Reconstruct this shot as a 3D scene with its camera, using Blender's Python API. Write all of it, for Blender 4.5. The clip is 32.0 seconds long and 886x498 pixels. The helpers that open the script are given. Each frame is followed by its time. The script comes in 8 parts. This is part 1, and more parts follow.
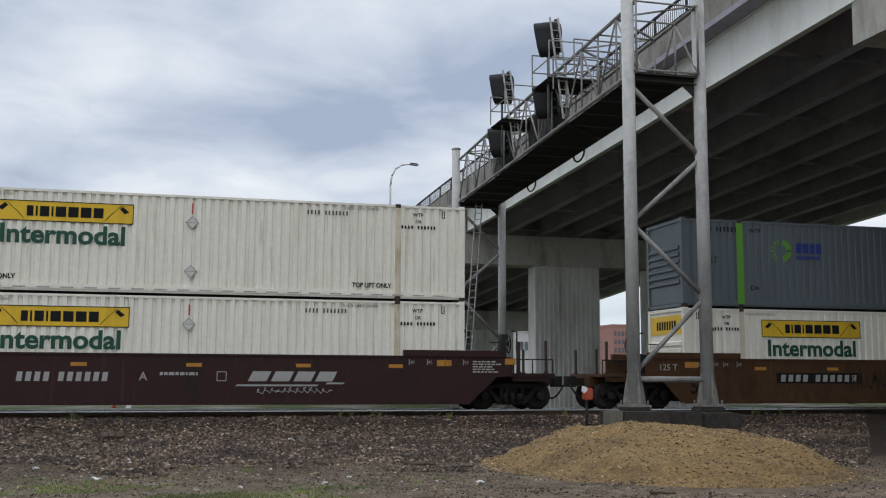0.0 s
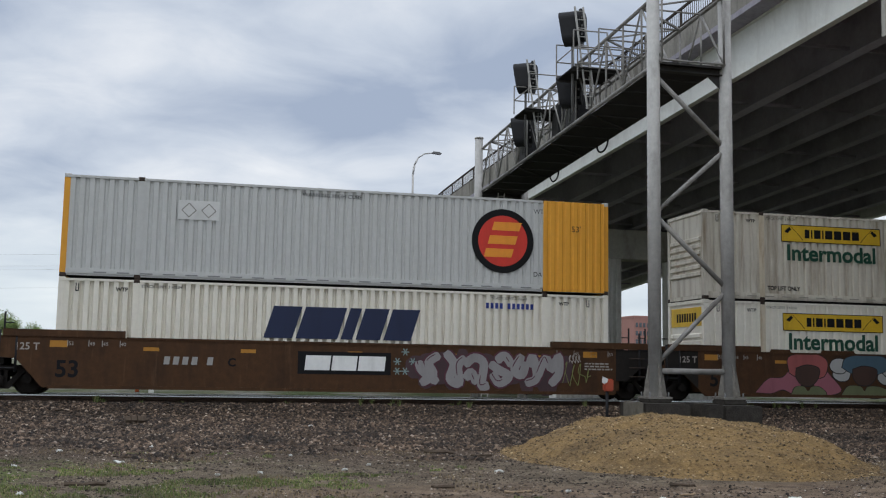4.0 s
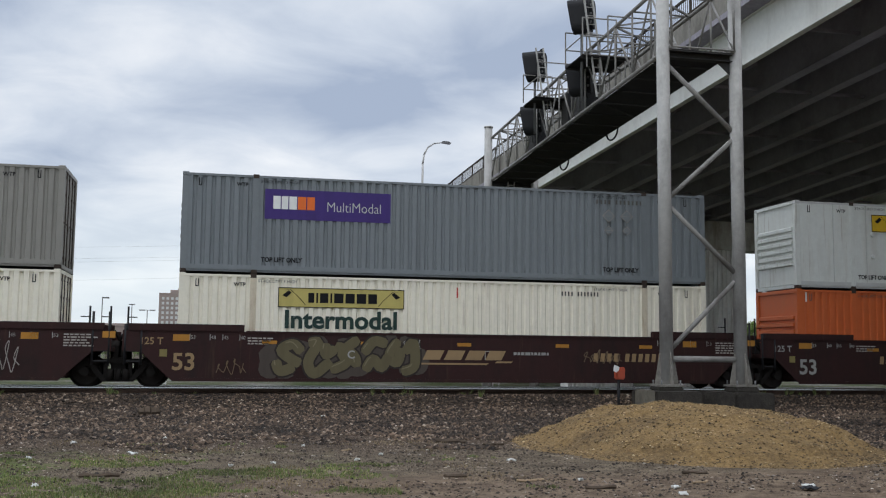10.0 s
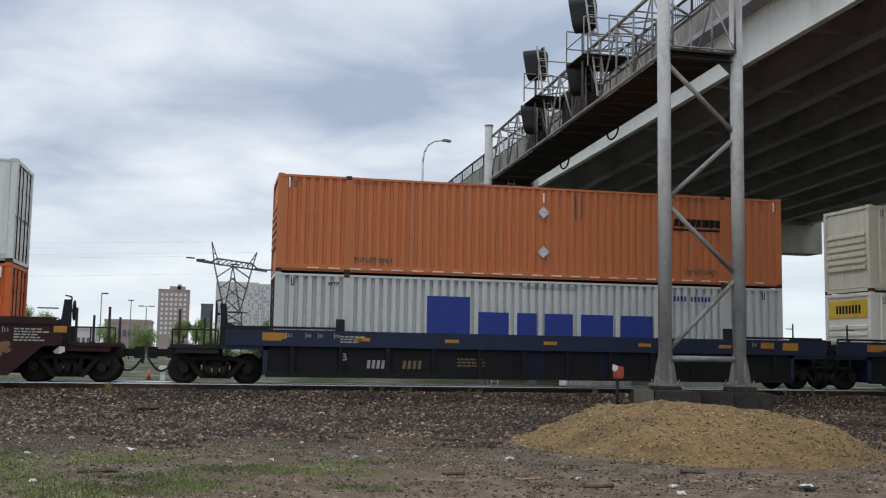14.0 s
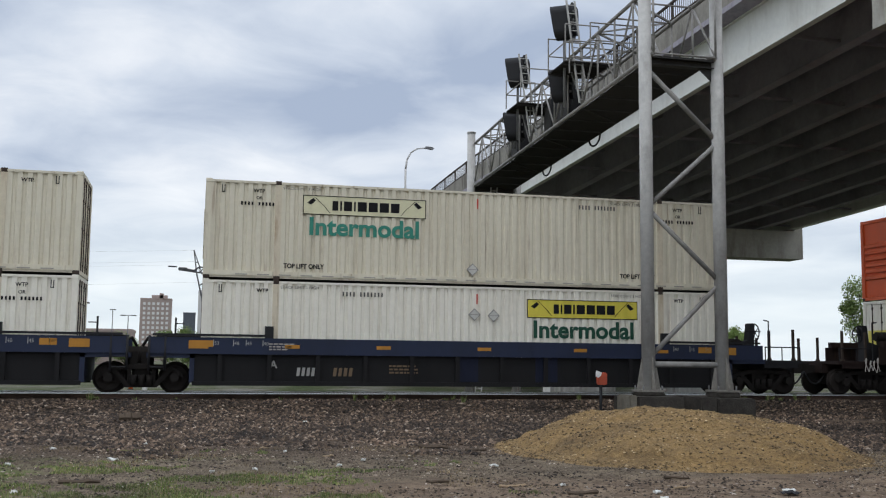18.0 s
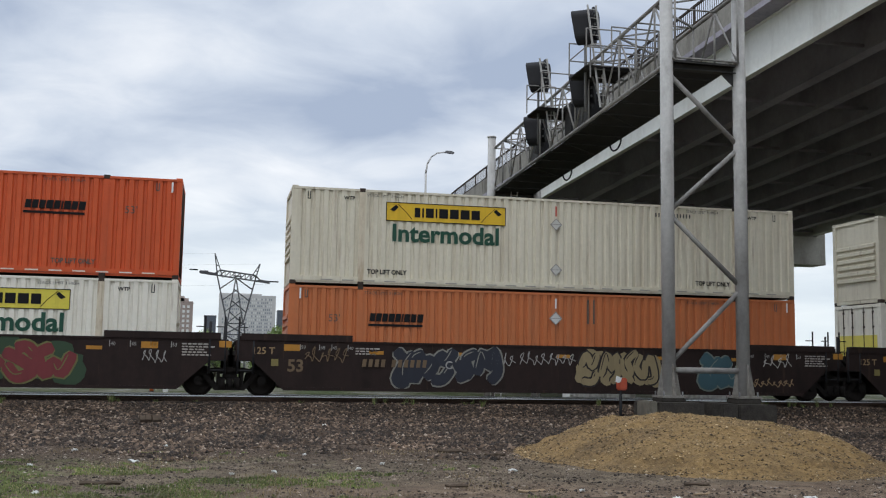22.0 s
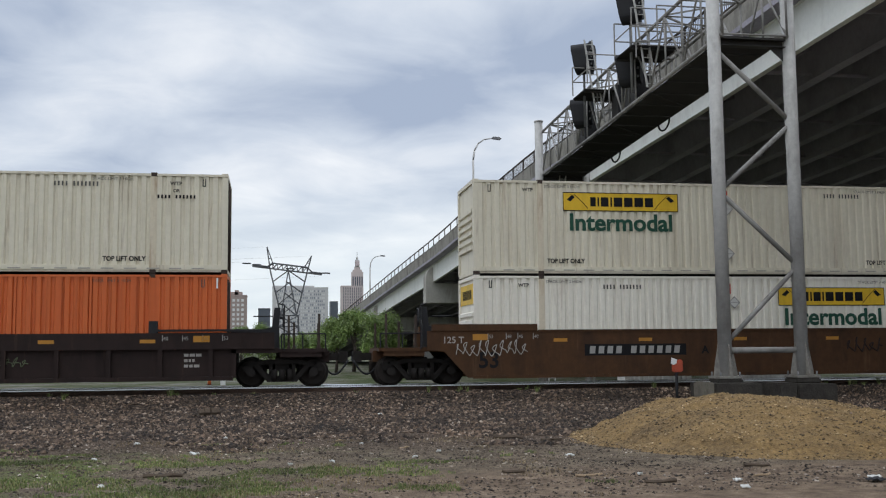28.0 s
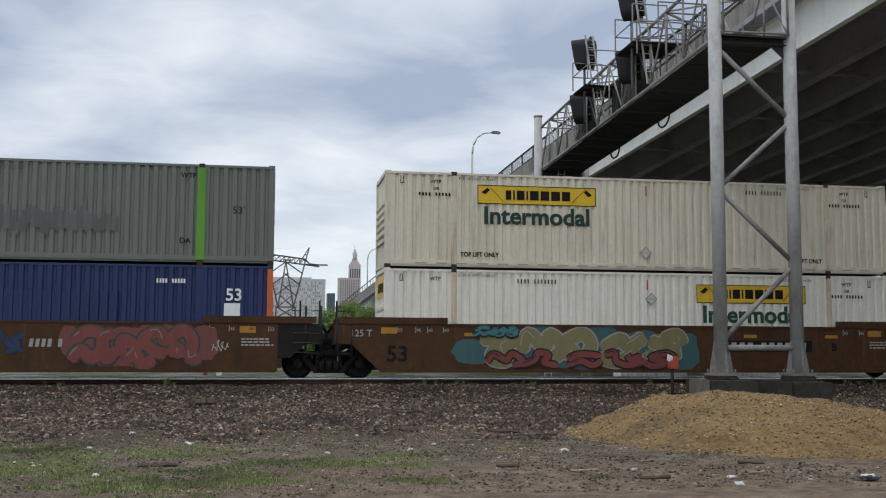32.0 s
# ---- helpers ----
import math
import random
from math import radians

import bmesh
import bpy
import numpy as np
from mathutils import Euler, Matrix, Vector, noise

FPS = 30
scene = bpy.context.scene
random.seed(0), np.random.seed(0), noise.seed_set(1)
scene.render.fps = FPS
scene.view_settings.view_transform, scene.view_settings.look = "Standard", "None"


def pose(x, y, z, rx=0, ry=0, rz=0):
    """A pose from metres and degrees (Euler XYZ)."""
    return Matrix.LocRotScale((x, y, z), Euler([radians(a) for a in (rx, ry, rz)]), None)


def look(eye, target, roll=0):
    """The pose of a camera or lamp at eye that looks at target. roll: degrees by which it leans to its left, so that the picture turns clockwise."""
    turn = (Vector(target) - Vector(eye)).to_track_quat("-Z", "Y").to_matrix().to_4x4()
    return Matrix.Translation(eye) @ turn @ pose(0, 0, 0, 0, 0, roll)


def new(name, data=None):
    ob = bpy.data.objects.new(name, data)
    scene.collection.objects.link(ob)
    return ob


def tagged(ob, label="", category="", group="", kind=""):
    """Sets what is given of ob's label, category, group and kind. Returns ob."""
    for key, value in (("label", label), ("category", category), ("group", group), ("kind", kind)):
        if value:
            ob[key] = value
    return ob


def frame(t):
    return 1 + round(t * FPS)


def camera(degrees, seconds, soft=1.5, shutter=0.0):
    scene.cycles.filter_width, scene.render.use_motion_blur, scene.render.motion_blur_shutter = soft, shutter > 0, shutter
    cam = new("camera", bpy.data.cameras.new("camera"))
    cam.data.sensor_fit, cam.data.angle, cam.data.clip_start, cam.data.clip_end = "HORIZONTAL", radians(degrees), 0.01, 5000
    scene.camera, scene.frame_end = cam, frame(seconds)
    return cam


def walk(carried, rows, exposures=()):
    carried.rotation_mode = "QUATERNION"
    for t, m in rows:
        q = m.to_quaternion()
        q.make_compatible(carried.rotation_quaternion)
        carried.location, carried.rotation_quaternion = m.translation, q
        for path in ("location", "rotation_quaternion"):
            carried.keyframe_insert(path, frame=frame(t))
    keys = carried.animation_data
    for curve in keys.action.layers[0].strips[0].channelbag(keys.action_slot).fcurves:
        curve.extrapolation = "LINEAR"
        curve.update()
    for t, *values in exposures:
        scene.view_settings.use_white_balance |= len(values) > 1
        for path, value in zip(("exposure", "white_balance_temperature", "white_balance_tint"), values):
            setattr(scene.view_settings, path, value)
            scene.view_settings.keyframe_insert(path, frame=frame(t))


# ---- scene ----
EYE_Z = 0.989
cam = camera(46.74, 32.0, soft=1.15)
PATH = [
    (0.0, pose(0, 0, EYE_Z, 97.10, -0.24, -14.23)),
    (0.5, pose(0, 0, EYE_Z, 96.85, -0.34, -13.56)),
    (1.0, pose(0, 0, EYE_Z, 96.58, -0.52, -13.39)),
    (1.5, pose(0, 0, EYE_Z, 96.46, -0.89, -13.49)),
    (2.0, pose(0, 0, EYE_Z, 96.43, -0.92, -13.39)),
    (2.5, pose(0, 0, EYE_Z, 96.34, -0.92, -13.25)),
    (4.5, pose(0, 0, EYE_Z, 96.65, -1.00, -13.07)),
    (5.0, pose(0, 0, EYE_Z, 96.88, -0.86, -12.97)),
    (5.5, pose(0, 0, EYE_Z, 96.66, -0.72, -12.73)),
    (6.0, pose(0, 0, EYE_Z, 96.34, -0.56, -12.56)),
    (6.5, pose(0, 0, EYE_Z, 96.34, -0.49, -12.31)),
    (7.0, pose(0, 0, EYE_Z, 96.40, -0.39, -12.19)),
    (7.5, pose(0, 0, EYE_Z, 96.34, -0.31, -12.26)),
    (8.0, pose(0, 0, EYE_Z, 96.21, -0.37, -12.33)),
    (8.5, pose(0, 0, EYE_Z, 95.94, -0.57, -12.34)),
    (9.0, pose(0, 0, EYE_Z, 95.73, -0.62, -12.16)),
    (9.5, pose(0, 0, EYE_Z, 95.77, -0.55, -12.27)),
    (10.0, pose(0, 0, EYE_Z, 95.89, -0.60, -12.47)),
    (10.5, pose(0, 0, EYE_Z, 95.99, -0.68, -12.80)),
    (11.0, pose(0, 0, EYE_Z, 95.84, -0.90, -12.84)),
    (11.5, pose(0, 0, EYE_Z, 95.87, -1.23, -12.86)),
    (12.0, pose(0, 0, EYE_Z, 95.95, -1.46, -12.57)),
    (12.5, pose(0, 0, EYE_Z, 95.85, -1.30, -12.21)),
    (13.0, pose(0, 0, EYE_Z, 95.65, -1.30, -11.91)),
    (13.5, pose(0, 0, EYE_Z, 95.57, -1.28, -11.96)),
    (14.0, pose(0, 0, EYE_Z, 95.78, -0.99, -12.53)),
    (14.5, pose(0, 0, EYE_Z, 95.79, -0.67, -12.76)),
    (16.5, pose(0, 0, EYE_Z, 95.23, -0.58, -12.99)),
    (17.0, pose(0, 0, EYE_Z, 95.17, -0.70, -13.07)),
    (17.5, pose(0, 0, EYE_Z, 95.54, -0.80, -13.16)),
    (18.0, pose(0, 0, EYE_Z, 96.20, -0.60, -13.44)),
    (18.5, pose(0, 0, EYE_Z, 96.36, -0.36, -13.14)),
    (19.0, pose(0, 0, EYE_Z, 96.11, -0.40, -12.41)),
    (19.5, pose(0, 0, EYE_Z, 96.09, -0.50, -11.66)),
    (20.0, pose(0, 0, EYE_Z, 96.08, -0.38, -11.63)),
    (20.5, pose(0, 0, EYE_Z, 96.21, -0.34, -12.05)),
    (21.0, pose(0, 0, EYE_Z, 96.37, -0.66, -12.08)),
    (21.5, pose(0, 0, EYE_Z, 96.57, -0.97, -12.07)),
    (22.0, pose(0, 0, EYE_Z, 96.42, -0.97, -12.36)),
    (22.5, pose(0, 0, EYE_Z, 96.36, -0.90, -12.68)),
    (23.0, pose(0, 0, EYE_Z, 96.43, -1.01, -12.87)),
    (23.5, pose(0, 0, EYE_Z, 96.40, -1.01, -12.73)),
    (24.0, pose(0, 0, EYE_Z, 96.41, -1.01, -12.46)),
    (24.5, pose(0, 0, EYE_Z, 96.81, -1.00, -12.39)),
    (25.0, pose(0, 0, EYE_Z, 97.04, -1.09, -12.28)),
    (25.5, pose(0, 0, EYE_Z, 96.80, -1.08, -11.51)),
    (27.5, pose(0, 0, EYE_Z, 95.75, 0.25, -9.41)),
    (28.0, pose(0, 0, EYE_Z, 95.69, 0.51, -9.40)),
    (28.5, pose(0, 0, EYE_Z, 95.60, 0.48, -9.66)),
    (29.0, pose(0, 0, EYE_Z, 95.56, 0.30, -9.77)),
    (29.5, pose(0, 0, EYE_Z, 95.43, -0.01, -9.85)),
    (30.0, pose(0, 0, EYE_Z, 95.37, -0.18, -9.61)),
    (30.5, pose(0, 0, EYE_Z, 95.58, -0.22, -9.46)),
    (31.0, pose(0, 0, EYE_Z, 95.68, -0.27, -9.64)),
    (31.5, pose(0, 0, EYE_Z, 95.55, -0.32, -9.89)),
    (32.0, pose(0, 0, EYE_Z, 95.33, -0.28, -9.60)),
]
walk(cam, PATH, [(0.0, -0.08), (6.0, -0.14), (10.0, -0.05), (13.0, -0.05), (17.0, 0.0), (24.0, 0.0), (28.0, -0.05), (29.0, -0.02), (31.0, -0.08), (32.0, -0.06)])

# ---------------------------------------------------------------- light
world = bpy.data.worlds.new("sky")
scene.world = world
world.use_nodes = True
SUN_EL, SUN_AZ = 62.0, 240.0


def build_sky():
    nt = world.node_tree
    nt.nodes.clear()
    N, L = nt.nodes.new, nt.links.new
    out, bg = N("ShaderNodeOutputWorld"), N("ShaderNodeBackground")
    sky = N("ShaderNodeTexSky")
    sky.sky_type = "NISHITA"
    sky.sun_disc = False
    sky.sun_elevation, sky.sun_rotation = radians(SUN_EL), radians(SUN_AZ)
    tint = N("ShaderNodeMix")
    tint.data_type = "RGBA"
    tint.blend_type = "MULTIPLY"
    tint.inputs[0].default_value = 1.0
    tint.inputs[7].default_value = (0.10, 0.10, 0.10, 1)
    L(sky.outputs[0], tint.inputs[6])
    co, sep = N("ShaderNodeTexCoord"), N("ShaderNodeSeparateXYZ")
    L(co.outputs["Generated"], sep.inputs[0])
    # flat cloud layer seen from below: direction over its height
    zz = N("ShaderNodeMath")
    zz.operation = "MAXIMUM"
    zz.inputs[1].default_value = 0.0
    L(sep.outputs[2], zz.inputs[0])
    za = N("ShaderNodeMath")
    za.operation = "ADD"
    za.inputs[1].default_value = 0.16
    L(zz.outputs[0], za.inputs[0])
    div = N("ShaderNodeVectorMath")
    div.operation = "DIVIDE"
    comb = N("ShaderNodeCombineXYZ")
    for i in range(3):
        L(za.outputs[0], comb.inputs[i])
    L(co.outputs["Generated"], div.inputs[0])
    L(comb.outputs[0], div.inputs[1])
    flat = N("ShaderNodeMapping")
    flat.inputs["Scale"].default_value = (1.0, 1.0, 0.0)
    flat.inputs["Location"].default_value = CLOUD_SHIFT
    flat.inputs["Rotation"].default_value = (0, 0, radians(CLOUD_TURN))
    L(div.outputs[0], flat.inputs[0])
    n1 = N("ShaderNodeTexNoise")
    n1.inputs["Scale"].default_value, n1.inputs["Detail"].default_value, n1.inputs["Roughness"].default_value = 0.75, 4.0, 0.5
    L(flat.outputs[0], n1.inputs["Vector"])
    n2 = N("ShaderNodeTexNoise")
    n2.inputs["Scale"].default_value, n2.inputs["Detail"].default_value, n2.inputs["Roughness"].default_value = 2.8, 8.0, 0.55
    n2.inputs["Distortion"].default_value = 0.4
    L(flat.outputs[0], n2.inputs["Vector"])
    mixn = N("ShaderNodeMath")
    mixn.operation = "MULTIPLY_ADD"
    mixn.inputs[1].default_value = 0.34
    L(n2.outputs[0], mixn.inputs[0])

    def step(op, a, b, c=None):
        n = N("ShaderNodeMath")
        n.operation = op
        for i, v in enumerate((a, b, c)):
            if v is not None:
                if isinstance(v, float):
                    n.inputs[i].default_value = v
                else:
                    L(v, n.inputs[i])
        return n.outputs[0]

    # long soft rolls of cloud across the whole layer, bent by the broad noise
    lay = N("ShaderNodeSeparateXYZ")
    L(div.outputs[0], lay.inputs[0])
    along = step("MULTIPLY_ADD", lay.outputs[0], 0.85, lay.outputs[1])
    along = step("MULTIPLY_ADD", n1.outputs[0], ROLL_BEND, along)
    roll = step("COSINE", step("MULTIPLY_ADD", along, 2 * math.pi / ROLL_WIDTH, -2 * math.pi * (ROLL_AT + ROLL_BEND * 0.5) / ROLL_WIDTH), None)
    broad = step("MULTIPLY_ADD", n1.outputs[0], 0.55, 0.225)
    L(step("MULTIPLY_ADD", roll, -ROLL_DEPTH, broad), mixn.inputs[2])
    ramp = N("ShaderNodeValToRGB")
    L(mixn.outputs[0], ramp.inputs[0])
    r = ramp.color_ramp
    r.elements[0].position, r.elements[0].color = 0.53, CLOUD_DARK
    r.elements[1].position, r.elements[1].color = 0.82, CLOUD_LIGHT
    e = r.elements.new(0.66)
    e.color = CLOUD_MID
    # brighter, hazier towards the horizon
    hz = N("ShaderNodeMapRange")
    hz.inputs["From Min"].default_value, hz.inputs["From Max"].default_value = 0.0, 0.20
    hz.inputs["To Min"].default_value, hz.inputs["To Max"].default_value = 0.85, 0.0
    hz.interpolation_type = "SMOOTHSTEP"
    L(zz.outputs[0], hz.inputs[0])
    haze = N("ShaderNodeMix")
    haze.data_type = "RGBA"
    L(hz.outputs[0], haze.inputs[0])
    L(ramp.outputs[0], haze.inputs[6])
    haze.inputs[7].default_value = CLOUD_HAZE
    cover = N("ShaderNodeMix")
    cover.data_type = "RGBA"
    cover.inputs[0].default_value = 0.93
    L(tint.outputs[2], cover.inputs[6])
    L(haze.outputs[2], cover.inputs[7])
    # an overcast sky is brightest overhead
    zen = N("ShaderNodeMapRange")
    zen.interpolation_type = "SMOOTHSTEP"
    zen.inputs["From Min"].default_value, zen.inputs["From Max"].default_value = 0.36, 0.85
    zen.inputs["To Min"].default_value, zen.inputs["To Max"].default_value = SKY_STRENGTH, SKY_STRENGTH * 2.15
    L(zz.outputs[0], zen.inputs[0])
    L(zen.outputs[0], bg.inputs[1])
    L(cover.outputs[2], bg.inputs[0])
    L(bg.outputs[0], out.inputs[0])


CLOUD_SHIFT, CLOUD_TURN = (0.35, 0.1, 0.0), -20.0
CLOUD_DARK, CLOUD_MID = (0.42, 0.50, 0.65, 1), (0.68, 0.75, 0.86, 1)
CLOUD_LIGHT, CLOUD_HAZE = (1.05, 1.07, 1.10, 1), (0.88, 0.97, 1.02, 1)
SKY_STRENGTH = 1.0
ROLL_WIDTH, ROLL_AT, ROLL_BEND, ROLL_DEPTH = 1.05, 2.55, 0.7, 0.062
build_sky()

sun = new("sun", bpy.data.lights.new("sun", "SUN"))
sun.data.energy, sun.data.angle, sun.data.color = 0.5, radians(22), (1.0, 0.96, 0.9)
_d = Vector((math.sin(radians(SUN_AZ)) * math.cos(radians(SUN_EL)), math.cos(radians(SUN_AZ)) * math.cos(radians(SUN_EL)), math.sin(radians(SUN_EL))))
sun.matrix_world = look(_d * 60, (0, 0, 0))
scene.view_settings.exposure = 0.0

# ---------------------------------------------------------------- materials
MATS = {}


def mat(name, color, rough=0.6, metal=0.0, grain=0.12, gscale=6.0, stain=0.18, sscale=0.6, bump=0.0, bscale=40.0, stain_color=None, streak=0.0, rand=0.0, rust=0.0):
    """Paint, stone or metal: base colour with fine grain, larger stains and relief, in object space; streak: stains drawn out downwards."""
    if name in MATS:
        return MATS[name]
    m = bpy.data.materials.new(name)
    MATS[name] = m
    m.use_nodes = True
    nt = m.node_tree
    N, L = nt.nodes.new, nt.links.new
    b = nt.nodes["Principled BSDF"]
    b.inputs["Roughness"].default_value, b.inputs["Metallic"].default_value = rough, metal
    b.inputs["Specular IOR Level"].default_value = 0.22 if rough >= 0.65 else 0.4
    co = N("ShaderNodeTexCoord")
    info = N("ShaderNodeObjectInfo")
    add = N("ShaderNodeVectorMath")
    sc = N("ShaderNodeVectorMath")
    sc.operation = "SCALE"
    comb = N("ShaderNodeCombineXYZ")
    for i in range(3):
        L(info.outputs["Random"], comb.inputs[i])
    L(comb.outputs[0], sc.inputs[0])
    sc.inputs["Scale"].default_value = 37.0
    L(co.outputs["Object"], add.inputs[0])
    L(sc.outputs[0], add.inputs[1])
    big = N("ShaderNodeTexNoise")
    big.inputs["Scale"].default_value, big.inputs["Detail"].default_value, big.inputs["Roughness"].default_value = sscale, 5.0, 0.62
    src = add.outputs[0]
    if streak:
        mp = N("ShaderNodeMapping")
        mp.inputs["Scale"].default_value = (3.0, 3.0, 3.0 * streak)
        L(src, mp.inputs[0])
        L(mp.outputs[0], big.inputs["Vector"])
    else:
        L(src, big.inputs["Vector"])
    fine = N("ShaderNodeTexNoise")
    fine.inputs["Scale"].default_value, fine.inputs["Detail"].default_value, fine.inputs["Roughness"].default_value = gscale, 8.0, 0.7
    L(src, fine.inputs["Vector"])
    c = Vector(color[:3])
    dark = Vector(stain_color) if stain_color else c * 0.45
    mr = N("ShaderNodeMapRange")
    mr.inputs["From Min"].default_value, mr.inputs["From Max"].default_value = 0.48, 0.75
    mr.inputs["To Max"].default_value = min(1.0, stain * 3.0)
    L(big.outputs[0], mr.inputs[0])
    mx = N("ShaderNodeMix")
    mx.data_type = "RGBA"
    L(mr.outputs[0], mx.inputs[0])
    mx.inputs[6].default_value, mx.inputs[7].default_value = (*c, 1), (*dark, 1)
    hsv = N("ShaderNodeHueSaturation")
    v = N("ShaderNodeMapRange")
    v.inputs["From Min"].default_value, v.inputs["From Max"].default_value = 0.25, 0.75
    v.inputs["To Min"].default_value, v.inputs["To Max"].default_value = 1.0 - grain, 1.0 + grain
    L(fine.outputs[0], v.inputs[0])
    if rand:
        rr = N("ShaderNodeMapRange")
        rr.inputs["To Min"].default_value, rr.inputs["To Max"].default_value = 1.0 - rand, 1.0 + rand
        L(info.outputs["Random"], rr.inputs[0])
        mul = N("ShaderNodeMath")
        mul.operation = "MULTIPLY"
        L(rr.outputs[0], mul.inputs[0])
        L(v.outputs[0], mul.inputs[1])
        L(mul.outputs[0], hsv.inputs["Value"])
    else:
        L(v.outputs[0], hsv.inputs["Value"])
    tint_out = mx.outputs[2]
    if rust:
        # thin rusty runs down the sheet
        rm, rn, rr2, rx = N("ShaderNodeMapping"), N("ShaderNodeTexNoise"), N("ShaderNodeMapRange"), N("ShaderNodeMix")
        rm.inputs["Scale"].default_value = (6.0, 6.0, 0.45)
        rn.inputs["Scale"].default_value, rn.inputs["Detail"].default_value, rn.inputs["Roughness"].default_value = 1.0, 6.0, 0.6
        L(src, rm.inputs[0])
        L(rm.outputs[0], rn.inputs["Vector"])
        rr2.inputs["From Min"].default_value, rr2.inputs["From Max"].default_value = 0.60, 0.74
        rr2.inputs["To Max"].default_value = rust
        L(rn.outputs[0], rr2.inputs[0])
        rx.data_type = "RGBA"
        L(rr2.outputs[0], rx.inputs[0])
        L(tint_out, rx.inputs[6])
        rx.inputs[7].default_value = (0.22, 0.13, 0.07, 1)
        tint_out = rx.outputs[2]
    L(tint_out, hsv.inputs["Color"])
    L(hsv.outputs[0], b.inputs["Base Color"])
    ro = N("ShaderNodeMapRange")
    ro.inputs["To Min"].default_value, ro.inputs["To Max"].default_value = max(0.05, rough - 0.12), min(1.0, rough + 0.15)
    L(fine.outputs[0], ro.inputs[0])
    L(ro.outputs[0], b.inputs["Roughness"])
    if bump:
        bt = N("ShaderNodeTexNoise")
        bt.inputs["Scale"].default_value, bt.inputs["Detail"].default_value = bscale, 6.0
        L(src, bt.inputs["Vector"])
        bp = N("ShaderNodeBump")
        bp.inputs["Strength"].default_value, bp.inputs["Distance"].default_value = bump, 0.03
        L(bt.outputs[0], bp.inputs["Height"])
        L(bp.outputs[0], b.inputs["Normal"])
    return m


STEEL = mat("galvanised_steel", (0.43, 0.42, 0.40), 0.6, 0.0, 0.16, 7, 0.3, 0.5, stain_color=(0.22, 0.21, 0.195), streak=0.35)
STEEL_DARK = mat("weathered_grey_steel", (0.17, 0.17, 0.17), 0.6, 0.3, 0.15, 9, 0.2, 1.0)
BLACK = mat("black_paint", (0.02, 0.02, 0.022), 0.65, 0.0, 0.2, 8, 0.1, 1.0)
RAIL_HEAD = mat("polished_rail", (0.85, 0.86, 0.88), 0.3, 1.0, 0.06, 12, 0.1, 2.0)
RUST = mat("rusty_rail", (0.07, 0.045, 0.033), 0.85, 0.0, 0.3, 14, 0.3, 2.0)
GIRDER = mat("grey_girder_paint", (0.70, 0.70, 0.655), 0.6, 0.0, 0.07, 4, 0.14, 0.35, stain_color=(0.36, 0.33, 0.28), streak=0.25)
# darker violet-grey copy of the fascia paint: under-deck shade and haze put in colour
GIRDER_IN = mat("shaded_girder_paint", (0.34, 0.32, 0.37), 0.8, 0.0, 0.15, 4, 0.25, 0.35)
CONCRETE = mat("weathered_concrete", (0.27, 0.255, 0.225), 0.9, 0.0, 0.2, 5, 0.36, 0.4, 0.3, 30, stain_color=(0.08, 0.07, 0.058), streak=0.25)
CONCRETE_PALE = mat("pale_concrete", (0.40, 0.385, 0.345), 0.9, 0.0, 0.14, 5, 0.3, 0.35, 0.25, 30, stain_color=(0.17, 0.145, 0.11), streak=0.25)
CONCRETE_RIBBED = mat("washed_ribbed_concrete", (0.58, 0.565, 0.53), 0.9, 0.0, 0.12, 5, 0.25, 0.35, 0.2, 30, stain_color=(0.3, 0.27, 0.22), streak=0.25)
# concrete under the bridge, its colour toned for the hazy shade there
CONCRETE_SHADE = mat("shade_toned_concrete", (0.34, 0.32, 0.36), 0.95, 0.0, 0.2, 5, 0.3, 0.5)
CONCRETE_DARK = mat("dirty_concrete", (0.055, 0.049, 0.042), 0.95, 0.0, 0.35, 6, 0.4, 1.4, 0.8, 18)
RAILING = mat("rusty_dark_railing", (0.06, 0.05, 0.042), 0.85, 0.0, 0.25, 9, 0.2, 1.0)
BLOCK = mat("stained_footing_concrete", (0.17, 0.155, 0.125), 0.95, 0.0, 0.3, 8, 0.4, 2.0, 0.6, 25)
TIE = mat("creosoted_timber", (0.06, 0.05, 0.042), 0.95, 0.0, 0.3, 10, 0.3, 2.0, 0.4, 30, rand=0.3)
TRUCK = mat("truck_grime", (0.021, 0.018, 0.016), 0.85, 0.1, 0.25, 8, 0.2, 1.2)
WHEEL = mat("wheel_steel", (0.03, 0.025, 0.022), 0.8, 0.1, 0.2, 8, 0.25, 1.5)
TREAD = mat("bright_tread", (0.4, 0.4, 0.4), 0.3, 0.9, 0.1, 8, 0.1, 1.5)

# ---------------------------------------------------------------- mesh helpers


def box(bm, x0, x1, y0, y1, z0, z1, m=None):
    vs = [bm.verts.new((x, y, z)) for x in (x0, x1) for y in (y0, y1) for z in (z0, z1)]
    if m is not None:
        for v in vs:
            v.co = m @ v.co
    for f in ((0, 1, 3, 2), (4, 6, 7, 5), (0, 4, 5, 1), (2, 3, 7, 6), (0, 2, 6, 4), (1, 5, 7, 3)):
        bm.faces.new([vs[i] for i in f])


def prism(bm, pts, y0, y1):
    """A plate whose outline lies in x and z, from y0 to y1."""
    a = [bm.verts.new((x, y0, z)) for x, z in pts]
    b = [bm.verts.new((x, y1, z)) for x, z in pts]
    bm.faces.new(a)
    bm.faces.new(b[::-1])
    for i in range(len(pts)):
        j = (i + 1) % len(pts)
        bm.faces.new((a[j], a[i], b[i], b[j]))


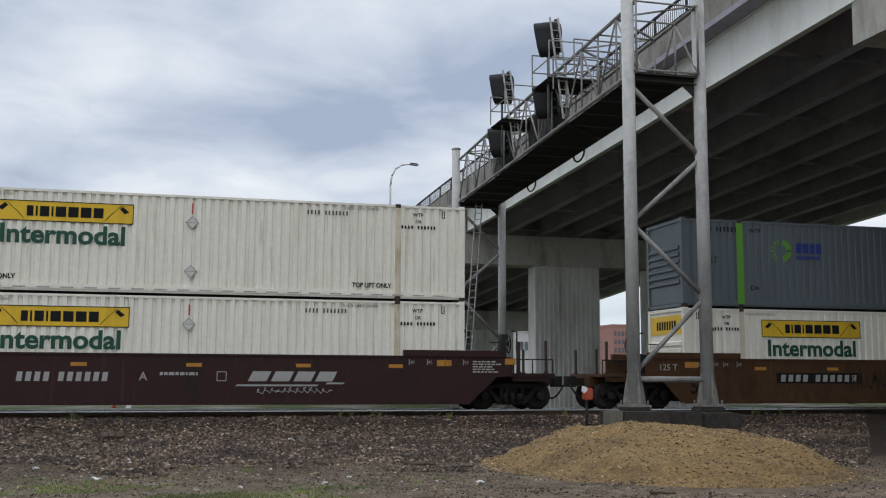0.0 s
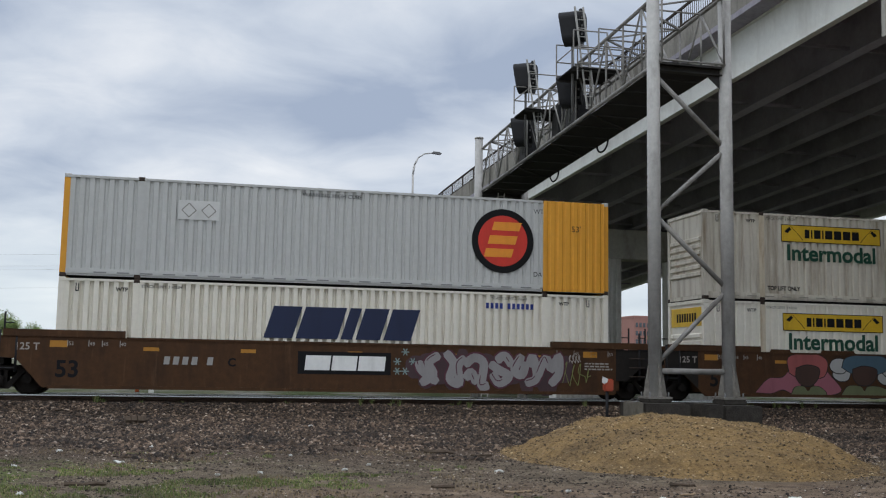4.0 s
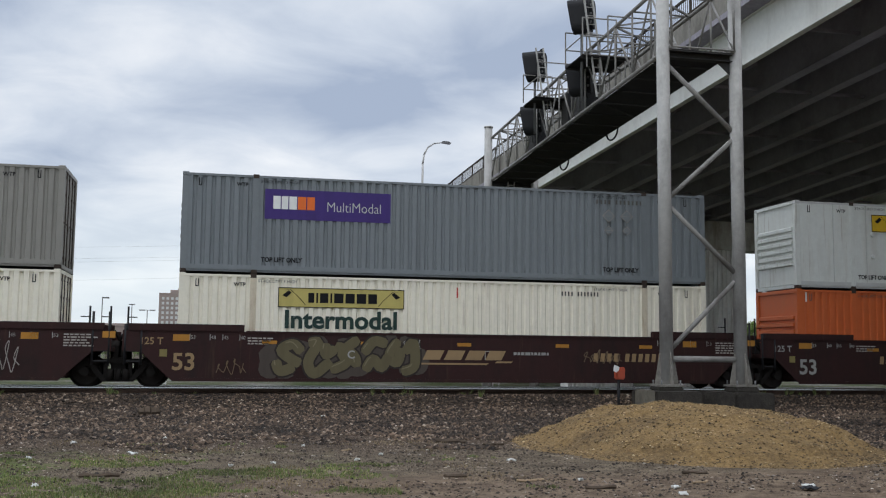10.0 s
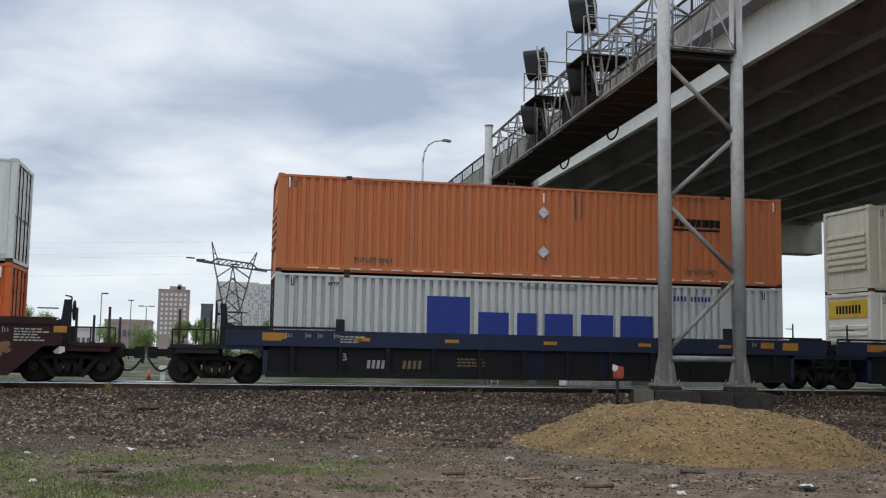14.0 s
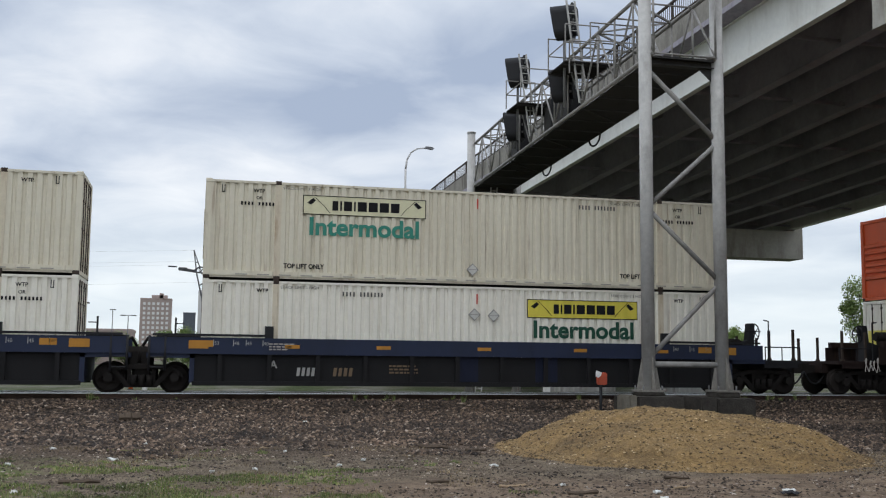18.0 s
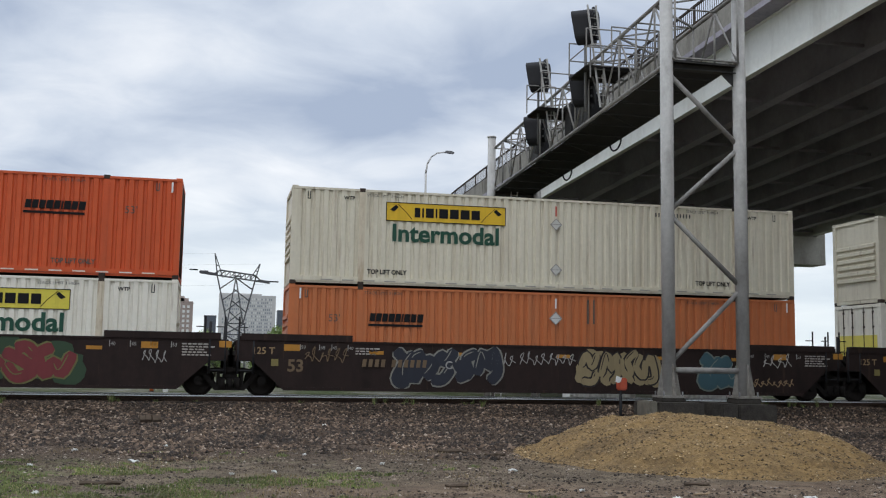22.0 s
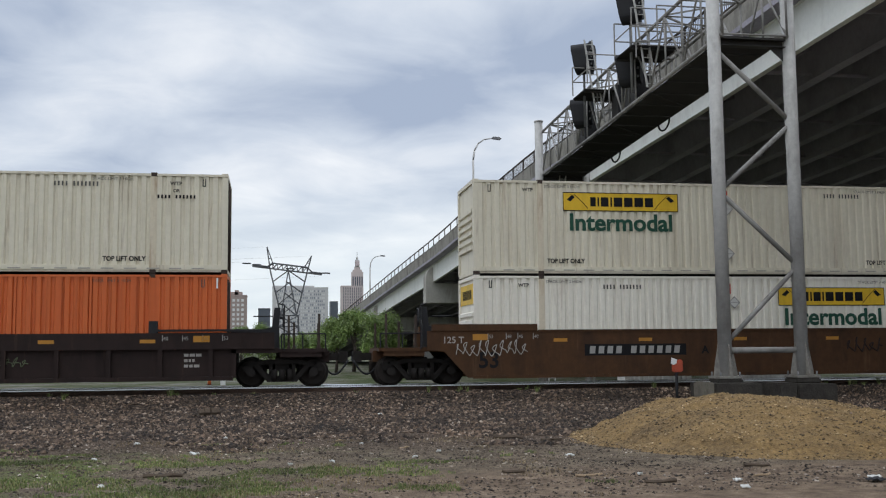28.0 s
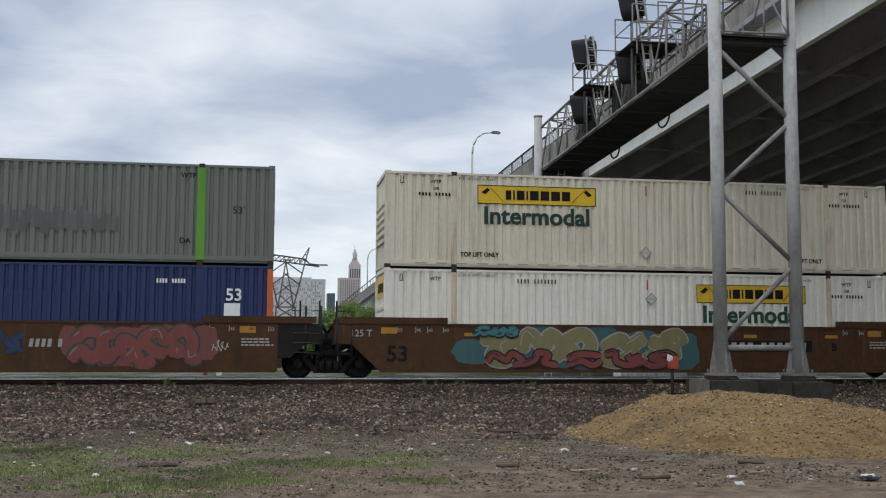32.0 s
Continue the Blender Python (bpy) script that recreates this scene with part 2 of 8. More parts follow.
def tube(bm, a, b, r, n=10, r2=None, cap=True):
    a, b = Vector(a), Vector(b)
    q = (b - a).to_track_quat("Z", "Y")
    r2 = r if r2 is None else r2
    A, B = [], []
    for i in range(n):
        t = 2 * math.pi * i / n
        d = q @ Vector((math.cos(t), math.sin(t), 0))
        A.append(bm.verts.new(a + d * r))
        B.append(bm.verts.new(b + d * r2))
    for i in range(n):
        j = (i + 1) % n
        f = bm.faces.new((A[i], A[j], B[j], B[i]))
        f.smooth = n > 6
    if cap:
        bm.faces.new(A[::-1])
        bm.faces.new(B)


def pipe(bm, pts, r, n=8):
    """One bent tube through the points."""
    pts = [Vector(p) for p in pts]
    last = None
    for i, p in enumerate(pts):
        d = pts[min(len(pts) - 1, i + 1)] - pts[max(0, i - 1)]
        if d.length < 1e-6:
            d = pts[i] - pts[i - 1]
        q = d.to_track_quat("Z", "Y")
        ring = [bm.verts.new(p + q @ Vector((math.cos(2 * math.pi * k / n) * r, math.sin(2 * math.pi * k / n) * r, 0))) for k in range(n)]
        if last:
            # the ring's start that twists least
            o = min(range(n), key=lambda k: (ring[k].co - last[0].co).length)
            ring = ring[o:] + ring[:o]
            for k in range(n):
                m = (k + 1) % n
                bm.faces.new((last[k], last[m], ring[m], ring[k])).smooth = n > 6
        else:
            bm.faces.new(ring[::-1])
        last = ring
    bm.faces.new(last)


def angle_bar(bm, a, b, w=0.06, t=0.008):
    """A rolled steel angle between two points."""
    a, b = Vector(a), Vector(b)
    q = (b - a).to_track_quat("Z", "Y").to_matrix().to_4x4()
    m = Matrix.Translation(a) @ q
    l = (b - a).length
    box(bm, 0, w, 0, t, 0, l, m)
    box(bm, 0, t, t, w, 0, l, m)


def mesh_of(name, bm, material, recalc=True):
    if recalc:
        bmesh.ops.recalc_face_normals(bm, faces=bm.faces[:])
    me = bpy.data.meshes.new(name)
    bm.to_mesh(me)
    bm.free()
    for m in (material if isinstance(material, (list, tuple)) else (material,)):
        me.materials.append(m)
    return me


def part(name, bm, material=None, parent=None, label="", at=None):
    """Links a bmesh, or a mesh made before, as one object under a thing or a part."""
    me = bm if isinstance(bm, bpy.types.Mesh) else mesh_of(name, bm, material)
    ob = new(name, me)
    if parent is not None:
        ob.parent = parent
    if at is not None:
        ob.matrix_basis = at
    if label:
        ob["label"] = label
    return ob


def thing(name, label, category, group="", kind="", at=None):
    ob = new(name)
    ob.empty_display_size = 0.3
    if at is not None:
        ob.matrix_basis = at
    return tagged(ob, label, category, group, kind)


def B():
    return bmesh.new()


# ---------------------------------------------------------------- ground
TRACK_Y = 31.145
SIDE_Y = TRACK_Y - 1.295


def lerp_table(rows, v):
    if v <= rows[0][0]:
        return rows[0][1]
    for (a, p), (b, q) in zip(rows, rows[1:]):
        if v <= b:
            return p + (q - p) * (v - a) / (b - a)
    return rows[-1][1]


GROUND = [(-40, -0.6), (22, -0.6), (25, -0.55), (27.8, -0.45), (29.0, -0.25), (29.6, -0.19), (32.7, -0.2), (36, -1.0), (60, -1.1), (400, -1.4)]


def ground_z(x, y):
    z = lerp_table(GROUND, y)
    if 5 < y < 29.7 and abs(x) < 40:
        z += 0.035 * noise.noise((x * 0.45, y * 0.45, 3)) + 0.018 * noise.noise((x * 1.7, y * 1.7, 7))
    return z


def smooth(a, b, v):
    t = min(1.0, max(0.0, (v - a) / (b - a)))
    return t * t * (3 - 2 * t)


def mound_h(x, y):
    """Height of the sand heap over the ground."""
    w = 0.5 * noise.noise((x * 0.55, y * 0.55, 1.5)) + 0.3 * noise.noise((x * 1.3, y * 1.3, 2.5)) + 0.12 * noise.noise((x * 4.0, y * 4.0, 7.5))
    d = math.hypot((x - 8.65) / (3.2 if x < 8.65 else 2.85), (y - 17.5) / 3.75) + 0.17 * w
    h = 0.70 * (1 - min(max(d, 0.0), 1.4) ** 2.6)
    if h < 0.16:
        h = 0.16 * math.exp((h - 0.16) / 0.16) - 0.03
    return h + (0.085 * noise.noise((x * 1.1, y * 1.1, 5)) + 0.045 * noise.noise((x * 3.0, y * 3.0, 9)) + 0.02 * noise.noise((x * 8, y * 8, 3))) * min(1, max(0, h) * 6)


def grid_mesh(name, xs, ys, fz, material, smooth=True):
    verts = [(x, y, fz(x, y)) for y in ys for x in xs]
    n = len(xs)
    faces = [(j * n + i, j * n + i + 1, (j + 1) * n + i + 1, (j + 1) * n + i) for j in range(len(ys) - 1) for i in range(n - 1)]
    me = bpy.data.meshes.new(name)
    me.from_pydata(verts, [], faces)
    me.materials.append(material)
    if smooth:
        for p in me.polygons:
            p.use_smooth = True
    return me


def spaced(stops):
    out = []
    for a, b, step in stops:
        k = max(1, round((b - a) / step))
        out += [a + (b - a) * i / k for i in range(k)]
    return out + [stops[-1][1]]


def ground_material():
    """Crushed stone by the track, finer dirty gravel before it, then bare earth with worn grass."""
    m = bpy.data.materials.new("yard_ground")
    m.use_nodes = True
    nt = m.node_tree
    N, L = nt.nodes.new, nt.links.new
    b = nt.nodes["Principled BSDF"]
    b.inputs["Roughness"].default_value = 0.97
    b.inputs["Specular IOR Level"].default_value = 0.15
    co = N("ShaderNodeTexCoord")
    sep = N("ShaderNodeSeparateXYZ")
    L(co.outputs["Object"], sep.inputs[0])

    def noise_tex(scale, detail=6.0, rough=0.6):
        n = N("ShaderNodeTexNoise")
        n.inputs["Scale"].default_value, n.inputs["Detail"].default_value, n.inputs["Roughness"].default_value = scale, detail, rough
        L(co.outputs["Object"], n.inputs["Vector"])
        return n.outputs[0]

    def ramp(src, *stops):
        r = N("ShaderNodeValToRGB")
        L(src, r.inputs[0])
        r.color_ramp.elements[0].position, r.color_ramp.elements[0].color = stops[0][0], (*stops[0][1], 1)
        r.color_ramp.elements[1].position, r.color_ramp.elements[1].color = stops[-1][0], (*stops[-1][1], 1)
        for p, c in stops[1:-1]:
            r.color_ramp.elements.new(p).color = (*c, 1)
        return r.outputs[0]

    def zone(a, bb, wob=1.6, scale=0.5):
        """0 before a, 1 past bb along y, with an uneven edge."""
        w = N("ShaderNodeMath")
        w.operation = "MULTIPLY_ADD"
        w.inputs[1].default_value = wob * 2
        L(noise_tex(scale, 4.0), w.inputs[0])
        L(sep.outputs[1], w.inputs[2])
        mr = N("ShaderNodeMapRange")
        mr.interpolation_type = "SMOOTHSTEP"
        mr.inputs["From Min"].default_value, mr.inputs["From Max"].default_value = a + wob, bb + wob
        L(w.outputs[0], mr.inputs[0])
        return mr.outputs[0]

    def mix(f, a, bb):
        x = N("ShaderNodeMix")
        x.data_type = "RGBA"
        L(f, x.inputs[0])
        L(a, x.inputs[6])
        L(bb, x.inputs[7])
        return x.outputs[2]

    def cells(scale):
        v = N("ShaderNodeTexVoronoi")
        v.inputs["Scale"].default_value = scale
        L(co.outputs["Object"], v.inputs["Vector"])
        return v

    stone = cells(17)
    ballast = ramp(stone.outputs["Color"], (0.1, (0.014, 0.0105, 0.008)), (0.55, (0.045, 0.034, 0.025)), (0.95, (0.11, 0.084, 0.063)))
    grit = cells(34)
    gravel = ramp(grit.outputs["Color"], (0.05, (0.038, 0.027, 0.019)), (0.6, (0.1, 0.072, 0.052)), (0.97, (0.2, 0.15, 0.112)))
    earth = ramp(noise_tex(2.2, 10.0, 0.75), (0.3, (0.068, 0.053, 0.038)), (0.5, (0.145, 0.114, 0.08)), (0.7, (0.27, 0.215, 0.152)))
    grass = ramp(noise_tex(14.0, 6.0, 0.7), (0.3, (0.065, 0.075, 0.026)), (0.55, (0.12, 0.14, 0.05)), (0.75, (0.21, 0.185, 0.1)))
    path = ramp(noise_tex(2.6, 10.0, 0.72), (0.32, (0.085, 0.06, 0.043)), (0.5, (0.175, 0.127, 0.088)), (0.68, (0.29, 0.22, 0.155)))
    # grass in patches, more to the -x side
    gx = N("ShaderNodeMapRange")
    gx.inputs["From Min"].default_value, gx.inputs["From Max"].default_value = -8.0, 5.0
    gx.inputs["To Min"].default_value, gx.inputs["To Max"].default_value = 0.16, -0.2
    L(sep.outputs[0], gx.inputs[0])
    ga = N("ShaderNodeMath")
    L(noise_tex(0.55, 5.0, 0.65), ga.inputs[0])
    L(gx.outputs[0], ga.inputs[1])
    gm = N("ShaderNodeMapRange")
    gm.inputs["From Min"].default_value, gm.inputs["From Max"].default_value = 0.48, 0.62
    L(ga.outputs[0], gm.inputs[0])
    soil = mix(gm.outputs[0], earth, grass)
    gxp = N("ShaderNodeMapRange")
    gxp.inputs["From Min"].default_value, gxp.inputs["From Max"].default_value = -1.5, 2.0
    L(sep.outputs[0], gxp.inputs[0])
    pz = N("ShaderNodeMath")
    pz.operation = "MULTIPLY"
    inv = N("ShaderNodeMath")
    inv.operation = "SUBTRACT"
    inv.inputs[0].default_value = 1.0
    L(zone(12.9, 14.0, 0.8, 0.6), inv.inputs[1])
    L(inv.outputs[0], pz.inputs[0])
    L(gxp.outputs[0], pz.inputs[1])
    soil = mix(pz.outputs[0], soil, path)
    near = mix(zone(15.6, 18.6), soil, gravel)
    yard = mix(zone(22.6, 24.6, 1.2), near, ballast)
    # dark soil towards +x, darkened further to stand in for the bridge's shade
    cx = N("ShaderNodeMapRange")
    cx.interpolation_type = "SMOOTHSTEP"
    cx.inputs["From Min"].default_value, cx.inputs["From Max"].default_value = 8.2, 10.6
    L(sep.outputs[0], cx.inputs[0])
    cz = N("ShaderNodeMath")
    cz.operation = "MULTIPLY"
    L(cx.outputs[0], cz.inputs[0])
    L(zone(17.2, 19.5, 1.0, 0.6), cz.inputs[1])
    shaded_soil = ramp(noise_tex(9.0, 8.0, 0.75), (0.3, (0.012, 0.009, 0.007)), (0.5, (0.034, 0.026, 0.02)), (0.72, (0.085, 0.066, 0.05)))
    yard = mix(cz.outputs[0], yard, shaded_soil)
    far_green = ramp(noise_tex(0.2, 6.0, 0.65), (0.42, (0.05, 0.065, 0.022)), (0.52, (0.10, 0.10, 0.06)), (0.6, (0.17, 0.165, 0.14)))
    L(mix(zone(34.0, 36.0, 0.6), yard, far_green), b.inputs["Base Color"])
    bp = N("ShaderNodeBump")
    bp.inputs["Strength"].default_value, bp.inputs["Distance"].default_value = 0.9, 0.04
    L(grit.outputs["Distance"], bp.inputs["Height"])
    L(bp.outputs[0], b.inputs["Normal"])
    return m


GROUND_MAT = ground_material()
SAND = mat("yellow_sand", (0.216, 0.139, 0.059), 0.95, 0.0, 0.6, 14, 0.42, 0.8, 1.0, 40, stain_color=(0.1, 0.07, 0.04))


def build_ground():
    xs = spaced([(-3000, -400, 650), (-400, -40, 45), (-40, -14, 2), (-14, 24, 0.3), (24, 60, 3), (60, 400, 45), (400, 3000, 650)])
    ys = spaced([(-400, -40, 90), (-40, 5, 5), (5, 11, 1), (11, 30, 0.24), (30, 36.6, 1.1), (36.6, 42, 0.9), (40, 200, 16), (200, 4200, 500)])
    tagged(new("ground", grid_mesh("ground", xs, ys, ground_z, GROUND_MAT)), "gravel and worn grass ground beside the railway", "ground", kind="structure")
    xs, ys = spaced([(4.0, 14.0, 0.07)]), spaced([(12.8, 22.5, 0.07)])
    tagged(new("sand_mound", grid_mesh("sand_mound", xs, ys, lambda x, y: ground_z(x, y) + mound_h(x, y), SAND)),
           "low spread heap of yellow sand in front of concrete footings", "sand")


build_ground()


def rail_profile():
    return [(-0.075, -0.172), (0.075, -0.172), (0.075, -0.158), (0.012, -0.142), (0.012, -0.045), (0.037, -0.036), (0.037, -0.006), (0.028, 0.0), (-0.028, 0.0), (-0.037, -0.006), (-0.037, -0.036), (-0.012, -0.045), (-0.012, -0.142), (-0.075, -0.158)]


def build_tracks():
    for y0, x0, x1 in ((TRACK_Y, -220, 260),):
        for side in (-1, 1):
            bm = B()
            pts = rail_profile()
            a = [bm.verts.new((x0, y0 + side * 0.755 + p, q)) for p, q in pts]
            b = [bm.verts.new((x1, y0 + side * 0.755 + p, q)) for p, q in pts]
            for i in range(len(pts)):
                j = (i + 1) % len(pts)
                f = bm.faces.new((a[i], a[j], b[j], b[i]))
                f.material_index = 1 if pts[i][1] > -0.037 and pts[j][1] > -0.037 else 0
            tagged(part("rail", mesh_of("rail", bm, (RUST, RAIL_HEAD))), "steel rail with a shiny worn head on timber ties", "rail", "rails of the railway", "structure")


build_tracks()


def build_ties():
    bm = B()
    box(bm, -0.115, 0.115, -1.3, 1.3, -0.36, -0.175)
    me = mesh_of("tie", bm, TIE)
    root = thing("track_ties", "dark creosoted timber railway ties under the rails", "railway ties", kind="structure")
    for k in range(150):
        x = -28 + 0.52 * k
        for y in (TRACK_Y,):
            part("tie", me, None, root, at=pose(x + random.uniform(-0.03, 0.03), y, 0.0, 0, 0, random.uniform(-1, 1)))


# ---------------------------------------------------------------- road bridge
DECK = [(-60, 16.3), (0, 13.4), (26.5, 12.0), (34, 11.6), (39, 11.27), (54.5, 10.38), (68, 9.75), (82.5, 8.75), (92, 8.0), (120, 6.43), (162, 3.95), (205, 1.2), (240, -1)]
BR_SLOPE, BR_LEFT, BR_RIGHT = -0.05, 20.4, 42.1


def br_z(y):
    return lerp_table(DECK, y)


def sweep(bm, profile, ys, x0):
    """Carries an outline in x and z along the bridge; profile z counts from the girders' underside."""
    rings = []
    for y in ys:
        rings.append([bm.verts.new((x0 + BR_SLOPE * y + px, y, br_z(y) + pz)) for px, pz in profile])
    n = len(profile)
    for a, b in zip(rings, rings[1:]):
        for i in range(n):
            j = (i + 1) % n
            bm.faces.new((a[i], a[j], b[j], b[i]))
    bm.faces.new(rings[0])
    bm.faces.new(rings[-1][::-1])


def i_beam(h, w, t=0.05, tw=0.03):
    return [(-w, 0), (w, 0), (w, t), (tw, t), (tw, h - t), (w, h - t), (w, h), (-w, h), (-w, h - t), (-tw, h - t), (-tw, t), (-w, t)]


BR_YS = spaced([(-45, 20, 13), (20, 100, 5), (100, 240, 10)])
PIERS = [24.6, 62.5, 99.0, 135.0]


def build_bridge():
    br = thing("overpass_bridge", "grey steel girder road bridge on ribbed concrete piers over the railway", "bridge", kind="structure")
    n = 10
    for k in range(n):
        x0 = BR_LEFT + (BR_RIGHT - BR_LEFT) * k / (n - 1)
        bm = B()
        if k == 0:
            # the fascia girder has narrow flanges
            sweep(bm, i_beam(1.7, 0.13), BR_YS, x0 - 0.11)
        else:
            sweep(bm, i_beam(1.7, 0.24), BR_YS, x0)
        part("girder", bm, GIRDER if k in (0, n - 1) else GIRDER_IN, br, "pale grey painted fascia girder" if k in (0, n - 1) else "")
    # stiffeners on the outer face of the near fascia girder are flush; cross frames between the girders
    for y in spaced([(-20, 150, 6.2)]):
        for k in range(n - 1):
            xa = BR_LEFT + (BR_RIGHT - BR_LEFT) * k / (n - 1) + BR_SLOPE * y + 0.05
            xb = BR_LEFT + (BR_RIGHT - BR_LEFT) * (k + 1) / (n - 1) + BR_SLOPE * y - 0.05
            z = br_z(y)
            bm = B()
            box(bm, xa, xb, y - 0.06, y + 0.06, z + 1.25, z + 1.4)
            box(bm, xa, xb, y - 0.06, y + 0.06, z + 0.25, z + 0.36)
            tube(bm, (xa, y, z + 0.3), (xb, y, z + 1.3), 0.05, 6)
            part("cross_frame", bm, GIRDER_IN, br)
    bm = B()
    w = BR_RIGHT - BR_LEFT
    sweep(bm, [(-0.9, 1.74), (-0.1, 1.704), (w + 0.1, 1.704), (w + 0.9, 1.74), (w + 0.9, 1.95), (-0.9, 1.95)], BR_YS, BR_LEFT)
    part("deck_slab", bm, CONCRETE_SHADE, br)
    # parapet in segments with open joints, and the railing on it
    for side, x0 in ((-1, BR_LEFT - 0.9), (1, BR_RIGHT + 0.62)):
        for a, b in zip(BR_YS, BR_YS[1:]):
            bm = B()
            sweep(bm, [(0, 1.955), (0.28, 1.955), (0.24, 2.84), (-0.03, 2.86)], [a + 0.015, b - 0.015], x0)
            part("parapet_panel", bm, CONCRETE, br)
        bm = B()
        sweep(bm, [(0.08, 3.67), (0.17, 3.67), (0.17, 3.75), (0.08, 3.75)], BR_YS, x0)
        sweep(bm, [(0.1, 3.0), (0.15, 3.0), (0.15, 3.05), (0.1, 3.05)], BR_YS, x0)
        part("handrail", bm, RAILING, br)
        posts = spaced([(-20, 190, 2.45)])
        post = None
        for y in posts:
            bm = B()
            box(bm, 0.09, 0.16, -0.04, 0.04, 2.83, 3.69)
            if post is None:
                post = mesh_of("railing_post", bm, RAILING)
            part("railing_post", post, None, br, at=pose(x0 + BR_SLOPE * y, y, br_z(y)))
        if side < 0:
            bm = B()
            for y in spaced([(14, 76, 0.16)]):
                x, z = x0 + BR_SLOPE * y, br_z(y)
                box(bm, x + 0.115, x + 0.135, y - 0.009, y + 0.009, z + 3.02, z + 3.69)
            tagged(part("balusters", bm, RAILING, br), kind="stuff")
    # piers: cap beam with raised, rounded ends and ribbed wall columns
    for i, y in enumerate(PIERS):
        zb = br_z(y)
        over = (0.26, 1.15, 0.85, 0.8)[i]
        xl, xr = BR_LEFT - over + BR_SLOPE * y, BR_RIGHT + 0.8 + BR_SLOPE * y
        bm = B()
        zc = zb - (1.35 if i == 0 else 1.95)
        prism(bm, [(xl, zc), (xr, zc), (xr, zb + 0.7), (xr - 0.2, zb + 1.35), (xr - 0.62, zb + 1.6), (xr - 0.62, zb - 0.06), (xl + 0.95, zb - 0.06), (xl + 0.95, zb + 1.45), (xl + 0.66, zb + 1.5), (xl + 0.36, zb + 1.36), (xl + 0.14, zb + 1.02), (xl + 0.03, zb + 0.55)], y - 0.85, y + 0.85)
        part("pier_cap", bm, CONCRETE_PALE, br)
        for xa, wd in ((xl + 5.6, 4.4), (xl + 13.5, 4.1)):
            bm = B()
            # ribbed face by a toothed outline
            pts = []
            for yy, dirn in ((y - 0.7, 1), (y + 0.7, -1)):
                k = int(wd / 0.3)
                xsr = [xa + wd * j / k for j in range(k + 1)]
                if dirn < 0:
                    xsr = xsr[::-1]
                for j, x in enumerate(xsr[:-1]):
                    xn = xsr[j + 1]
                    off = -0.05 * dirn
                    pts += [(x, yy), (x + (xn - x) * 0.35, yy), (x + (xn - x) * 0.45, yy - off), (x + (xn - x) * 0.9, yy - off)]
                pts.append((xsr[-1], yy))
            z0 = -1.5
            lo = [bm.verts.new((p, q, z0)) for p, q in pts]
            hi = [bm.verts.new((p, q, zc + 0.01)) for p, q in pts]
            for a in range(len(pts)):
                b = (a + 1) % len(pts)
                bm.faces.new((lo[a], lo[b], hi[b], hi[a]))
            part("pier_column", bm, CONCRETE_RIBBED, br, "ribbed concrete wall column")

    # wall added along the far side of the low end to shut out sky light
    bm = B()
    ys = spaced([(118, 238, 20)])
    for a, b in zip(ys, ys[1:]):
        xa, xb = BR_RIGHT - 1.2 + BR_SLOPE * a, BR_RIGHT - 1.2 + BR_SLOPE * b
        v = [bm.verts.new(p) for p in ((xa, a, -3), (xb, b, -3), (xb, b, max(-2.9, br_z(b))), (xa, a, br_z(a)), (xa + 0.5, a, -3), (xb + 0.5, b, -3), (xb + 0.5, b, max(-2.9, br_z(b))), (xa + 0.5, a, br_z(a)))]
        for f in ((0, 1, 2, 3), (7, 6, 5, 4), (0, 4, 5, 1), (2, 6, 7, 3), (0, 3, 7, 4), (1, 5, 6, 2)):
            bm.faces.new([v[i] for i in f])
    part("retaining_wall", bm, CONCRETE_SHADE, br)


build_bridge()


def street_lamp(y, k):
    x, z = BR_LEFT - 0.85 + BR_SLOPE * y, br_z(y) + 2.84
    lamp = thing("street_lamp", "tall grey street lamp with a curved arm on the bridge parapet", "street lamp", "street lamps on the bridge", at=pose(x, y, z))
    bm = B()
    pts = [(px * k, 0, pz * k) for px, pz in ((0, 0), (0, 4.2), (0.1, 4.95), (0.4, 5.55), (0.9, 5.9), (1.6, 6.02))]
    for i, (a, b) in enumerate(zip(pts, pts[1:])):
        tube(bm, a, b, 0.085 - 0.008 * i, 10)
    part("pole", bm, STEEL, lamp)
    bm = B()
    prism(bm, [(1.5 * k, 5.97 * k), (2.2 * k, 5.9 * k), (2.3 * k, 5.98 * k), (2.1 * k, 6.1 * k), (1.6 * k, 6.12 * k)], -0.17, 0.17)
    part("lamp_head", bm, STEEL_DARK, lamp)
    bm = B()
    box(bm, -0.14, 0.14, -0.14, 0.14, 0, 0.12)
    part("base_plate", bm, STEEL_DARK, lamp)


street_lamp(78.8, 1.0)
street_lamp(136.0, 0.9)

# ---------------------------------------------------------------- signal bridge
GX0, GX1, GY0, GY1 = 12.42, 14.71, 27.0, 46.6
LEG_TOP = {GY0: 12.35, GY1: 11.8}


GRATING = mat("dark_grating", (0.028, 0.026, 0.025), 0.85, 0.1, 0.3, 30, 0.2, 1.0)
# darker copy of the leg steel, the members' shaded side put into the colour
TRUSS = mat("shaded_truss_steel", (0.27, 0.26, 0.245), 0.65, 0.0, 0.25, 7, 0.4, 0.8, stain_color=(0.12, 0.11, 0.1))
FLARE = mat("dirt_splashed_steel", (0.24, 0.225, 0.2), 0.8, 0.0, 0.3, 9, 0.5, 1.5, stain_color=(0.1, 0.085, 0.065))
